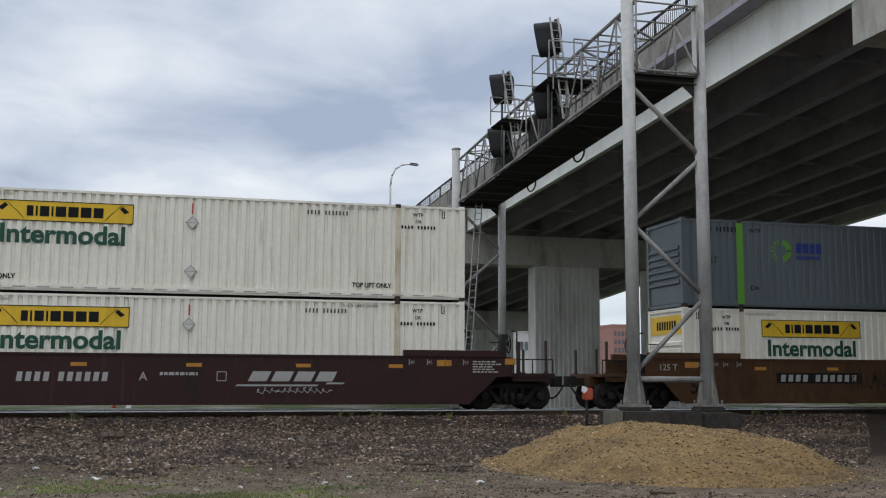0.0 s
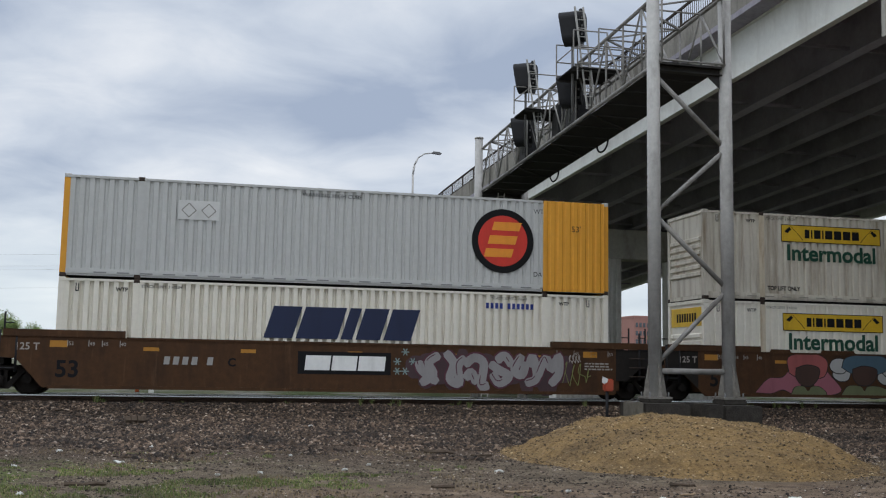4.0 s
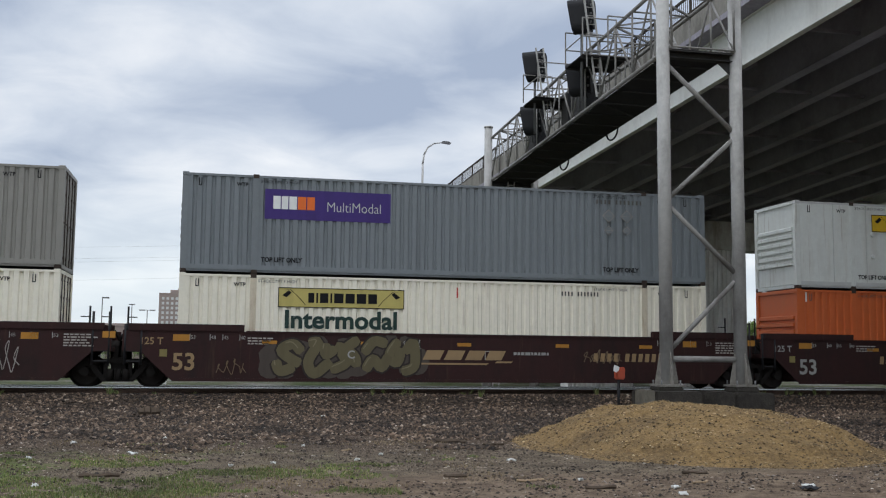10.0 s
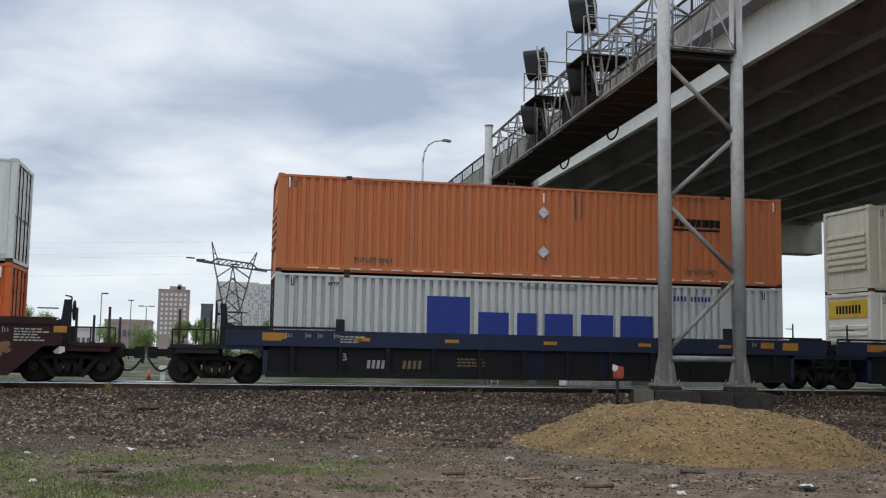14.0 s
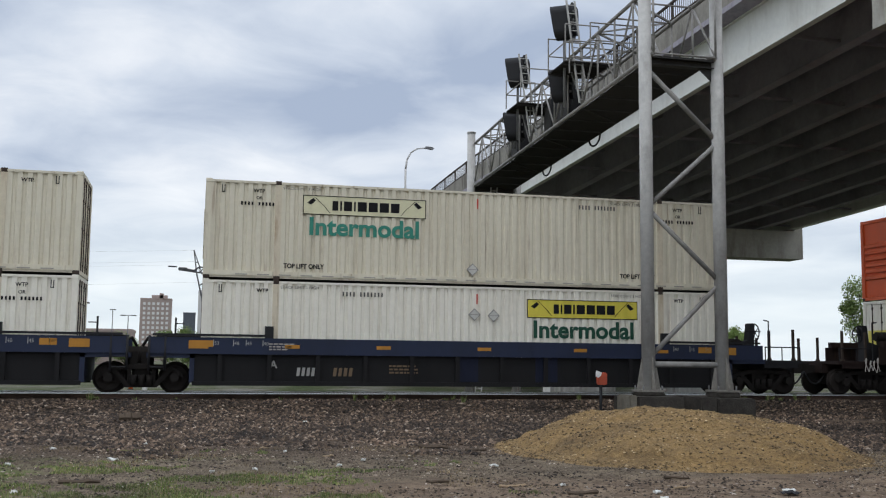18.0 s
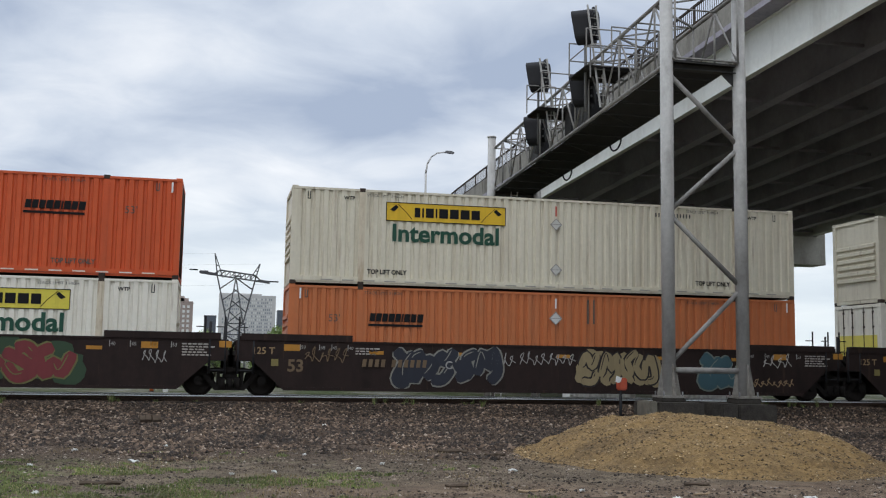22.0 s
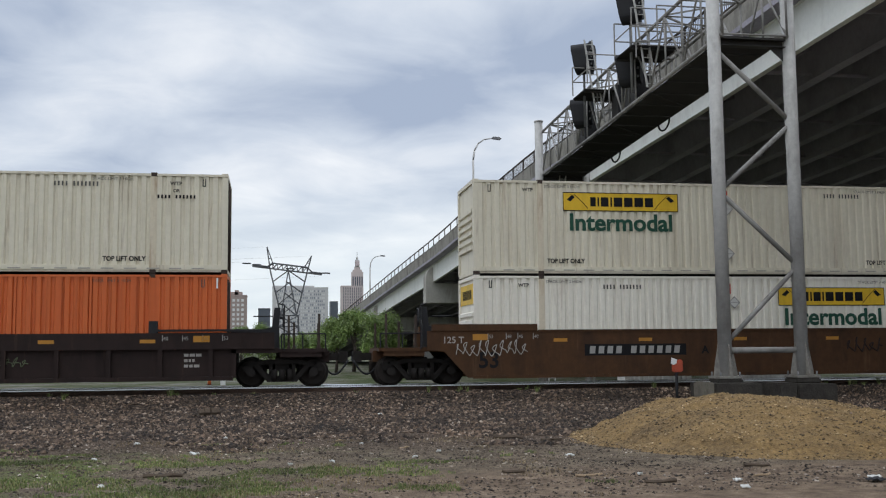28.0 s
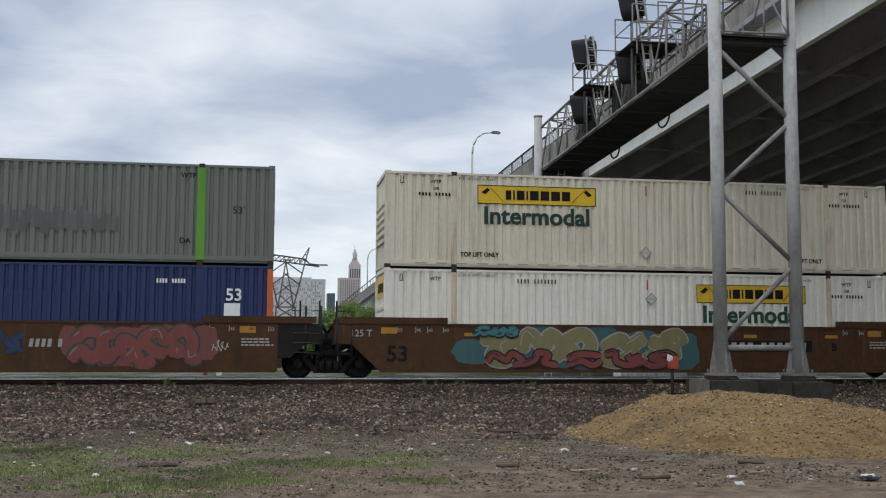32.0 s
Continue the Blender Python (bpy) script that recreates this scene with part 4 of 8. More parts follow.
        for yr in (0.28, 0.78):
            part("lock_rod", cached("lock_rods", rods, RUSTY), None, d, at=Matrix.Translation((0, yr, 0)))
    return px0, px1


RUSTY = mat("rusty_casting", (0.055, 0.04, 0.032), 0.85, 0.0, 0.25, 9, 0.25, 1.5)


def banner(c, x, z, w, h, fill, y=0.006):
    """Yellow name panel that follows the pressed wall, with a black frame, a wing shape at each end and the name as blocks."""
    def strip():
        bm = corrugated(0.0, w, 0.0, 0.0, h, 0.003)
        return bm
    k = part("name_panel", cached("banner%.2f%.2f" % (w, h), strip, fill), None, c, "yellow name panel with black name", at=Matrix.Translation((x, y, z)))
    bm = B()
    t = 0.022
    for a in ((0, w, 0, t), (0, w, h - t, h), (0, t, t, h - t), (w - t, w, t, h - t)):
        box(bm, a[0], a[1], -0.006, -0.002, a[2], a[3])
    # wing outlines
    for s, o in ((1, 0.0), (-1, w)):
        pts = [(0.18, h * 0.86), (0.34, h * 0.9), (0.62, h * 0.45), (0.78, h * 0.12)]
        for (xa, za), (xb, zb) in zip(pts, pts[1:]):
            prism(bm, [(o + s * xa, za), (o + s * xa + 0.022, za), (o + s * xb + 0.022, zb), (o + s * xb, zb)], -0.006, -0.002)
        prism(bm, [(o + s * 0.12, h * 0.6), (o + s * 0.3, h * 0.86), (o + s * 0.38, h * 0.74), (o + s * 0.24, h * 0.5)], -0.006, -0.002)
    part("panel_frame", bm, INK, k)
    u = h * 0.50
    z0 = h * 0.25
    xw = w * 0.235
    bars(k, [0.17, 0.05, 0.24, 0.05, 0.27, 0.27, 0.28, 0.26], xw, z0, u, INK, -0.004, 0.06)
    return k


HOLDER_RIM = paint("grey_placard_rim", (0.28, 0.27, 0.25))
HOLDER = paint("pale_placard_holder", (0.56, 0.55, 0.51))


def placard(c, x, z, w=0.38, face=None):
    """Diamond holder for a placard: a thin dark rim round a plate, with a split line across."""
    h = w / 2

    def rim():
        bm = B()
        i = h * 0.84
        for a, b in ((0, 1), (1, 2), (2, 3), (3, 0)):
            q = ((-h, 0), (0, -h), (h, 0), (0, h))
            r = ((-i, 0), (0, -i), (i, 0), (0, i))
            prism(bm, [q[a], q[b], r[b], r[a]], -0.026, -0.004)
        box(bm, -h * 0.8, h * 0.8, -0.0255, -0.022, -0.008, 0.008)
        return bm

    def plate():
        bm = B()
        i = h * 0.84
        prism(bm, [(-i, 0), (0, -i), (i, 0), (0, i)], -0.021, -0.004)
        return bm

    at = Matrix.Translation((x, 0, z))
    k = part("placard_holder", cached("placard_plate%.2f" % w, plate, face or HOLDER), None, c, at=at)
    part("holder_rim", cached("placard_rim%.2f" % w, rim, HOLDER_RIM), None, k)
    return k


def marks(c, color=None, lift=True, stack=True, wtp=True, place_mark=False):
    ink = color or INK
    y = 0.004
    if lift:
        for x in (2.26, CL - 3.44):
            lettering(c, "TOP LIFT ONLY", x, 0.36, 0.19, ink, y, 0.006, 0, 0.88)
    if stack:
        for x in (2.2, CL - 3.75):
            lettering(c, "STACK LIMIT 3 HIGH", x, CH - 0.24, 0.12, INK_FAINT if not color else color, y, 0, 0, 1.0)
    if wtp:
        for end, x in (("left", 1.35 if place_mark else 1.52), ("right", CL - 1.62)):
            lettering(c, "WTP", x, CH - 0.36, 0.15, ink, y, 0.004)
            if place_mark in (True, end):
                lettering(c, "OR", x + 0.08, CH - 0.56, 0.13, ink, y, 0.003)
                number_bars(c, x - 0.35, CH - 0.74, 10, 0.1, ink, y, 0.05, 0.05)
    bm = B()
    for x in (0.45, CL - 0.72):
        box(bm, x, x + 0.025, y - 0.003, y, CH - 0.38, CH - 0.16)
        box(bm, x + 0.07, x + 0.095, y - 0.003, y, CH - 0.38, CH - 0.16)
        box(bm, x, x + 0.095, y - 0.003, y, CH - 0.39, CH - 0.365)
    part("vent_mark", bm, ink, c)


def number_bars(c, x, z, n=11, h=0.13, material=None, y=0.004, w=0.06, gap=0.075):
    bars(c, [w] * 4 + [-0.1] + [w] * (n - 4), x, z, h, material or INK_FAINT, y, gap, "number_bar")


def cream(c, fill=None, text=None, word_at="left", places=((8.08, 2.08), (8.08, 0.68))):
    """Name panel, word and small marks of the cream boxes."""
    fill, text = fill or YELLOW, text or GREEN
    x = 2.78 if word_at == "left" else 9.67
    banner(c, x, 1.96, 3.69 if word_at == "left" else 3.62, 0.57, fill)
    lettering(c, "Intermodal", x + 0.17, 1.37, 0.72, text, -0.001, 0.021, 0, 1.045)
    number_bars(c, 11.36 if word_at == "left" else 4.0, CH - 0.42, w=0.045, gap=0.06)
    bm = B()
    box(bm, 8.06, 8.10, -0.002, 0.004, CH - 0.56, CH - 0.25)
    part("red_mark", bm, RED, c)
    for px, pz in places:
        placard(c, px, pz)


def slots(c, material):
    """Shallow slots along the bottom rail."""
    bm = B()
    for i in range(24):
        x = 0.9 + 0.62 * i
        box(bm, x, x + 0.34, -0.017, -0.0135, 0.13, 0.165)
    tagged(part("rail_slot", bm, material, c), kind="stuff")


# what each box is: paint, end towards the locomotive, marks
SLOT_GREY = paint("grey_slot", (0.34, 0.32, 0.27))
SLOT_PALE = paint("pale_slot", (0.72, 0.66, 0.58))


def make_box(kind, label, name_end=False):
    c = thing("freight_container", label, "shipping container", "containers of the train")
    front = "ribbed"
    if kind in ("cream", "cream_pale", "cream_old", "cream_right", "cream_dark", "cream_faded", "cream_right_door", "cream_far_right_door", "cream_clean", "cream_lemon", "cream_dirty"):
        main = {"cream": CREAM, "cream_pale": WHITE, "cream_old": OLDWHITE, "cream_right": WHITE, "cream_dark": CREAM, "cream_faded": CREAM, "cream_right_door": WHITE, "cream_far_right_door": WHITE, "cream_clean": WHITE, "cream_lemon": NEWCREAM, "cream_dirty": NEWCREAM}[kind]
        if kind.endswith("door"):
            front = "door"
        container_body(c, main, front, name_end=name_end, depth=0.075 if kind == "cream_old" else 0.045, posts=CREAM_POST)
        marks(c, place_mark="right" if kind == "cream_right" else kind in ("cream_faded", "cream_far_right_door", "cream_dark", "cream_pale"))
        text = {"cream_dark": GREEN_DARK, "cream_faded": TEAL, "cream_dirty": GREEN_DARK}.get(kind, GREEN)
        fill = {"cream_faded": YELLOW_FADED, "cream_lemon": YELLOW_PALE, "cream_dirty": YELLOW_DIRTY, "cream_right_door": YELLOW_LEMON}.get(kind, YELLOW)
        places = {"cream_faded": ((7.93, 0.48),), "cream_dark": ((8.04, 0.57),), "cream_far_right_door": (), "cream_right_door": ((8.0, 2.02), (8.6, 2.0)), "cream_right": ((8.2, 2.06),), "cream_dirty": (), "cream_lemon": ((8.06, 2.09),)}.get(kind, ((8.08, 2.08), (8.08, 0.68)))
        cream(c, fill, text, "right" if "right" in kind else "left", places)
        slots(c, SLOT_GREY)
    elif kind == "smooth":
        container_body(c, SMOOTH, front, smooth=True, rails=SILVER)
        marks(c)
        banner(c, 2.8, 1.94, 3.61, 0.57, YELLOW, -0.004)
        number_bars(c, 11.3, CH - 0.42, w=0.045, gap=0.05)
        placard(c, 8.13, 0.57, face=SMOOTH)
        def cap():
            bm = B()
            tube(bm, (0, 0.012, 0), (0, -0.02, 0), 0.085, 12, 0.06)
            return bm
        for x in (2.83, 6.87, 9.30, 11.73, 14.2):
            for z in (1.11, 1.84):
                part("vent_cap", cached("vent_cap", cap, SMOOTH), None, c, at=Matrix.Translation((x, 0, z)))
        bm = B()
        box(bm, 8.4, 8.44, 0, 0.01, CH - 0.42, CH - 0.16)
        part("red_mark", bm, RED, c)
    elif kind in ("rustorange", "rustorange_old", "rustorange_red", "rustorange_left", "rustorange_door"):
        main = {"rustorange": ORANGE, "rustorange_old": ORANGE_OLD, "rustorange_red": REDORANGE, "rustorange_left": ORANGE_OLD, "rustorange_door": ORANGE}[kind]
        container_body(c, main, "ribbed", rails=main)
        marks(c, INK_FAINT, stack=True, wtp=False)
        x = {"rustorange_left": 2.36, "rustorange_door": 2.36, "rustorange": 12.05, "rustorange_old": 12.4, "rustorange_red": 11.95}[kind]
        bars(c, [0.16, 0.16, 0.16, 0.18, 0.16, 0.05, 0.18, 0.16, 0.18], x, 1.86, 0.24, INK, 0.004, 0.025, slant=0.12)
        bars(c, [1.62], x - 0.03, 1.72, 0.07, INK, 0.004)
        if kind == "rustorange_door":
            bm = B()
            for i in range(30):
                xx = 2.4 + 0.4 * i
                box(bm, xx, xx + 0.05, -0.012, 0.012, 0.2, CH - 0.1)
            part("side_rib", bm, main, c)
            bars(c, [0.09] * 6, 12.3, 0.6, 0.12, INK, -0.014, 0.1)
        else:
            lettering(c, "53'", 14.6 if x > 5 else 1.15, 1.83, 0.3, INK_FAINT, 0.004)
        placard(c, 8.08, 2.09, 0.42, PLACARD)
        if kind in ("rustorange_red", "rustorange_old"):
            placard(c, 8.08, 0.87, 0.42, PLACARD)
        bm = B()
        for xx, zz in ((8.06, CH - 0.5), (0.3, CH - 0.42), (CL - 0.3, CH - 0.42)):
            box(bm, xx, xx + 0.05, -0.003, 0.004, zz, zz + 0.3)
        part("white_mark", bm, WHITE_INK, c)
        bars(c, [0.05, 0.05], 9.1, CH - 0.95, 0.75, INK_FAINT, 0.004, 0.14)
        if kind in ("rustorange_red", "rustorange_old"):
            slots(c, SLOT_PALE)
    elif kind in ("limebox_slate", "limebox_moss"):
        main = SLATE if kind == "limebox_slate" else MOSS
        container_body(c, main, front)
        for x in (1.95, CL - 2.19):
            bm = B()
            box(bm, x, x + 0.24, -0.024, -0.018, 0.12, CH - 0.12)
            part("green_stripe", bm, LIME, c)
        lettering(c, "53'", 0.95, 1.45, 0.30, INK, 0.004)
        lettering(c, "53'", 14.96, 1.47, 0.30, INK, 0.004)
        for x in (2.43, 13.5):
            lettering(c, "WTP", x, CH - 0.42, 0.2, INK, 0.004, 0.004)
            lettering(c, "DA", x, 0.59, 0.22, INK, 0.004, 0.004)
        lettering(c, "WARNING HIGH CUBE", 7.7, CH - 0.33, 0.15, INK_FAINT, 0.004)
        number_bars(c, 0.6, CH - 0.42, 11, 0.16, INK)
        # ring emblem: two solid arcs, and short rays on the other side
        ox, oz = 3.6, 1.92
        for a0, a1 in ((8, 78), (-78, -8)):
            bm = B()
            for i in range(6):
                t0, t1 = math.radians(a0 + (a1 - a0) * i / 6), math.radians(a0 + (a1 - a0) * (i + 1) / 6)
                prism(bm, [(ox + r * math.cos(t), oz + r * math.sin(t)) for r, t in ((0.2, t0), (0.38, t0), (0.38, t1), (0.2, t1))], -0.002, 0.004)
            bmesh.ops.remove_doubles(bm, verts=bm.verts[:], dist=0.0005)
            part("emblem", bm, LIME, c)
        for t in (110, 135, 160, 185, 210, 235):
            bm = B()
            stroke(bm, (ox + 0.24 * math.cos(radians(t)), oz + 0.24 * math.sin(radians(t))), (ox + 0.38 * math.cos(radians(t)), oz + 0.38 * math.sin(radians(t))), 0.05, 0.003)
            part("emblem_ray", bm, LIME, c)
        bars(c, [0.2, 0.22, 0.18, 0.2], 4.15, 1.86, 0.33, NAVY, 0.003, 0.05)
        bars(c, [0.07] * 9, 4.16, 1.65, 0.12, NAVY, 0.003, 0.03)
        if kind == "limebox_slate":
            placard(c, 12.6, 1.8, 0.42, PLACARD)
        else:
            # name painted over in dark uneven vertical strokes
            rnd = random.Random(77)
            for i in range(62):
                bm = B()
                xx = 6.8 + 0.081 * i
                h = 0.55 + 0.45 * noise.noise((i * 0.23, 0, 0)) + rnd.uniform(-0.12, 0.12) + (0.45 if 5 <= i < 12 else 0.0)
                z0 = 0.86 + 0.2 * noise.noise((i * 0.17, 4, 0)) + rnd.uniform(-0.1, 0.1)
                box(bm, xx, xx + 0.078, 0.0015 - 0.0003 * (i % 2), 0.009, z0, min(2.0, z0 + h))
                part("painted_over_stroke", bm, OVERPAINT if rnd.random() < 0.6 else OVERPAINT_THIN, c)
    elif kind == "slantbox":
        container_body(c, WHITE, front, depth=0.095)
        marks(c, INK, lift=False)
        bars(c, [0.82, 1.2, 0.34, 0.72, 0.82], 5.62, 1.34, 0.92, paint("dark_navy_name", (0.012, 0.02, 0.06)), 0.003, 0.1, slant=0.3)
        number_bars(c, 12.22, CH - 0.52, 10, 0.17, NAVY, w=0.09, gap=0.055)
    elif kind == "emblem":
        container_body(c, SILVER, front, ends=YORANGE)
        for x0, x1 in ((CL - 2.15, CL - 0.16),):
            part("orange_end_panel", corrugated(x0, x1, -0.046, 0.06, CH - 0.04, 0.026), YORANGE, c)
        bm = B()
        ox, oz = CL - 3.43, 1.55
        tube(bm, (ox, 0.0, oz), (ox, -0.004, oz), 0.98, 48)
        em = part("round_emblem", bm, INK, c)
        bm = B()
        tube(bm, (ox, -0.004, oz), (ox, -0.008, oz), 0.78, 48)
        part("red_disc", bm, paint("emblem_red", (0.62, 0.04, 0.025)), em)
        bm = B()
        for z0 in (-0.5, -0.1, 0.32):
            prism(bm, [(ox - 0.45 + z0 * 0.3, oz + z0), (ox + 0.42 + z0 * 0.3, oz + z0), (ox + 0.5 + z0 * 0.3, oz + z0 + 0.26), (ox - 0.38 + z0 * 0.3, oz + z0 + 0.26)], -0.014, -0.008)
        part("orange_blocks", bm, paint("emblem_orange", (0.8, 0.3, 0.03)), em)
        lettering(c, "WARNING HIGH CUBE", 6.6, CH - 0.3, 0.17, INK, 0.004)
        lettering(c, "WTP", CL - 2.45, CH - 0.45, 0.2, INK, 0.004)
        lettering(c, "DA", CL - 2.45, 0.5, 0.2, INK, 0.004)
        lettering(c, "53'", 14.92, 1.92, 0.26, INK, -0.05)
        bm = B()
        box(bm, 3.1, 4.25, -0.003, 0.004, 1.75, 2.3)
        board = part("placard_board", bm, PLACARD, c)
        for x in (3.4, 3.95):
            bm = B()
            for q0, q1 in (((-0.2, 0), (0, -0.2)), ((0, -0.2), (0.2, 0)), ((0.2, 0), (0, 0.2)), ((0, 0.2), (-0.2, 0))):
                stroke(bm, (x + q0[0], 2.02 + q0[1]), (x + q1[0], 2.02 + q1[1]), 0.03, -0.005)
            part("diamond_mark", bm, HOLDER_RIM, board)
        bm = B()
        box(bm, -0.034, -0.028, 0.9, 1.9, 1.9, 2.45)
        part("placard_board", bm, WHITE_INK, c)
        slots(c, paint("dark_slot", (0.2, 0.2, 0.2)))
    elif kind in ("mauve_old", "mauve_new"):
        main = GREY1 if kind == "mauve_old" else GREY2
        container_body(c, main, front)
        marks(c, INK)
        bm = corrugated(0, 3.69, 0, 0, 0.88, 0.003)
        k = part("name_panel", mesh_of("purple_name_panel", bm, PURPLE), None, c, "purple name panel", at=Matrix.Translation((2.33, 0.008, 1.61)))
        bars(k, [0.21, 0.19, 0.22], 0.24, 0.30, 0.38, WHITE_INK, -0.004, 0.03)
        bars(k, [0.24, 0.22], 0.95, 0.30, 0.38, WHITE_INK if kind == "mauve_old" else ORANGE_INK, -0.004, 0.03)
        lettering(k, "MultiModal", 1.78, 0.27, 0.42, SILVER, -0.005, -0.004, 0, 0.86)
        number_bars(c, 12.5, CH - 0.42)
        for x in (12.9, 13.5) if kind == "mauve_new" else (12.6, 13.2):
            placard(c, x, 2.1, 0.42, main)
            placard(c, x, 1.65, 0.3, main)
    elif kind == "silverbox":
        container_body(c, SILVER, "door", depth=0.1)
        marks(c, INK, lift=False, stack=False)
        lettering(c, "WARNING HIGH CUBE", 7.4, CH - 0.3, 0.17, INK_FAINT, 0.004)
        number_bars(c, 12.38, CH - 0.52, 10, 0.16, NAVY, w=0.07, gap=0.05)
        # large blue name as blocks, tall first letter
        bars(c, [1.32], 4.48, 0.95, 1.37, NAVY, 0.003)
        bars(c, [0.95, 0.62, 0.9, 1.05, 1.05], 6.06, 0.95, 0.93, NAVY, 0.003, 0.26)
    elif kind == "blue":
        container_body(c, BLUE, "door", ends=ORANGE)
        bm = B()
        box(bm, 7.86, 8.32, -0.003, 0.004, 2.29, 2.67)
        part("white_patch", bm, WHITE_INK, c)
        bm = B()
        box(bm, 14.79, 15.24, -0.003, 0.004, 1.41, 1.79)
        part("white_patch", bm, WHITE_INK, c)
        lettering(c, "53", 14.82, 1.87, 0.48, WHITE_INK, 0.003, 0.01)
        number_bars(c, 12.91, CH - 0.55, 9, 0.12, WHITE_INK, w=0.05, gap=0.03)
        part("repainted_patch", corrugated(8.6, 11.9, 0.007, 1.2, 2.1, 0.04), DEEP_BLUE, c)
        part("repainted_patch", corrugated(2.5, 4.1, 0.006, 1.3, 2.6, 0.04), DEEP_BLUE, c)
    return c

# ---------------------------------------------------------------- well cars
OCHRE = mat("weathered_ochre_brown_paint", (0.07, 0.033, 0.0145), 0.75, 0.0, 0.28, 5, 0.33, 0.5, stain_color=(0.036, 0.019, 0.011), streak=0.3, rust=0.2)
BROWN = mat("dark_red_brown_paint", (0.034, 0.0135, 0.0125), 0.7, 0.0, 0.22, 5, 0.3, 0.5, stain_color=(0.018, 0.012, 0.011), streak=0.3, rust=0.12)
BROWN2 = mat("sooty_brown_paint", (0.024, 0.0145, 0.0125), 0.75, 0.0, 0.25, 5, 0.3, 0.5, streak=0.3, rust=0.14)
BLUECAR = mat("dark_blue_car_paint", (0.01, 0.017, 0.045), 0.6, 0.0, 0.15, 4, 0.2, 0.35, streak=0.3)
BLUEGREY = mat("sooty_blue_grey_panel", (0.013, 0.0125, 0.013), 0.8, 0.0, 0.2, 4, 0.25, 0.35, streak=0.3)
BLUE_DULL = mat("dull_blue_panel", (0.011, 0.014, 0.03), 0.75, 0.0, 0.2, 4, 0.25, 0.35, streak=0.3)
TAN = paint("tan_lettering", (0.30, 0.20, 0.10))
GREYINK = paint("grey_lettering", (0.33, 0.32, 0.30))
REFLECT = paint("yellow_reflector", (0.42, 0.19, 0.022))
TEAL_DIM = paint("dull_teal_lettering", (0.06, 0.1, 0.085))
TAN_DIM = paint("dull_tan_lettering", (0.15, 0.1, 0.055))
WHITE_DIM = paint("dull_white_lettering", (0.42, 0.4, 0.36))
NOTE = paint("pale_stencil", (0.36, 0.33, 0.3))
HALF = 1.50  # half width of a well car


WHEELS = []


def truck(parent, x, flip=False):
    """Two-axle truck: side frames with spring nest, bolster and two wheelsets."""
    def side_frames():
        bm = B()
        for y in (-1.0, 1.0):
            y0, y1 = (y - 0.07, y + 0.07)
            prism(bm, [(-1.12, 0.40), (-1.12, 0.58), (-0.86, 0.70), (-0.45, 0.78), (0.45, 0.78), (0.86, 0.70), (1.12, 0.58), (1.12, 0.40), (0.96, 0.52), (0.80, 0.60), (0.45, 0.66), (-0.45, 0.66), (-0.80, 0.60), (-0.96, 0.52)], y0, y1)
            prism(bm, [(-0.80, 0.60), (-0.66, 0.62), (-0.34, 0.28), (0.34, 0.28), (0.66, 0.62), (0.80, 0.60), (0.42, 0.15), (-0.42, 0.15)], y0, y1)
            for c in (-0.33, 0.33):
                prism(bm, [(c - 0.05, 0.26), (c + 0.05, 0.26), (c + 0.05, 0.68), (c - 0.05, 0.68)], y0, y1)
            for s in (-1, 1):
                tube(bm, (s * 0.89, y * 1.07, 0.43), (s * 0.89, y * 1.2, 0.43), 0.13, 12)
            for sx in (-0.22, 0.0, 0.22):
                tube(bm, (sx, y * 1.08, 0.2), (sx, y * 1.08, 0.5), 0.09, 10)
        box(bm, -0.2, 0.2, -0.95, 0.95, 0.45, 0.82)
        return bm
    t = part("truck", cached("truck", side_frames, TRUCK), None, parent, "dark grimy two-axle truck", at=Matrix.Translation((x, 0, 0)))

    def wheelset():
        bm = B()
        tube(bm, (0, -1.12, 0), (0, 1.12, 0), 0.085, 12)
        for s in (-1, 1):
            for y0, y1, r0, r1 in ((0.69, 0.715, 0.455, 0.445), (0.715, 0.82, 0.425, 0.418)):
                tube(bm, (0, s * y0, 0), (0, s * y1, 0), r0, 28, r1)
            tube(bm, (0, s * 0.82, 0), (0, s * 0.835, 0), 0.40, 28, 0.35)
            tube(bm, (0, s * 0.835, 0), (0, s * 0.86, 0), 0.16, 16)
            for k in range(6):
                a = math.pi * k / 3
                box(bm, 0.2, 0.3, s * 0.835 - 0.004, s * 0.835 + 0.004, -0.03, 0.03, Matrix.Rotation(a, 4, "Y"))
        return bm
    for dx in (-0.89, 0.89):
        w = part("wheelset", cached("wheelset", wheelset, WHEEL), None, t, at=Matrix.Translation((dx, 0, 0.42)))
        WHEELS.append((w, parent, x + dx, dx))
    return t


def decal(parent, x0, x1, z0, z1, material, y, name="decal"):
    bm = B()
    box(bm, x0, x1, y - 0.003, y, z0, z1)
    return part(name, bm, material, parent)


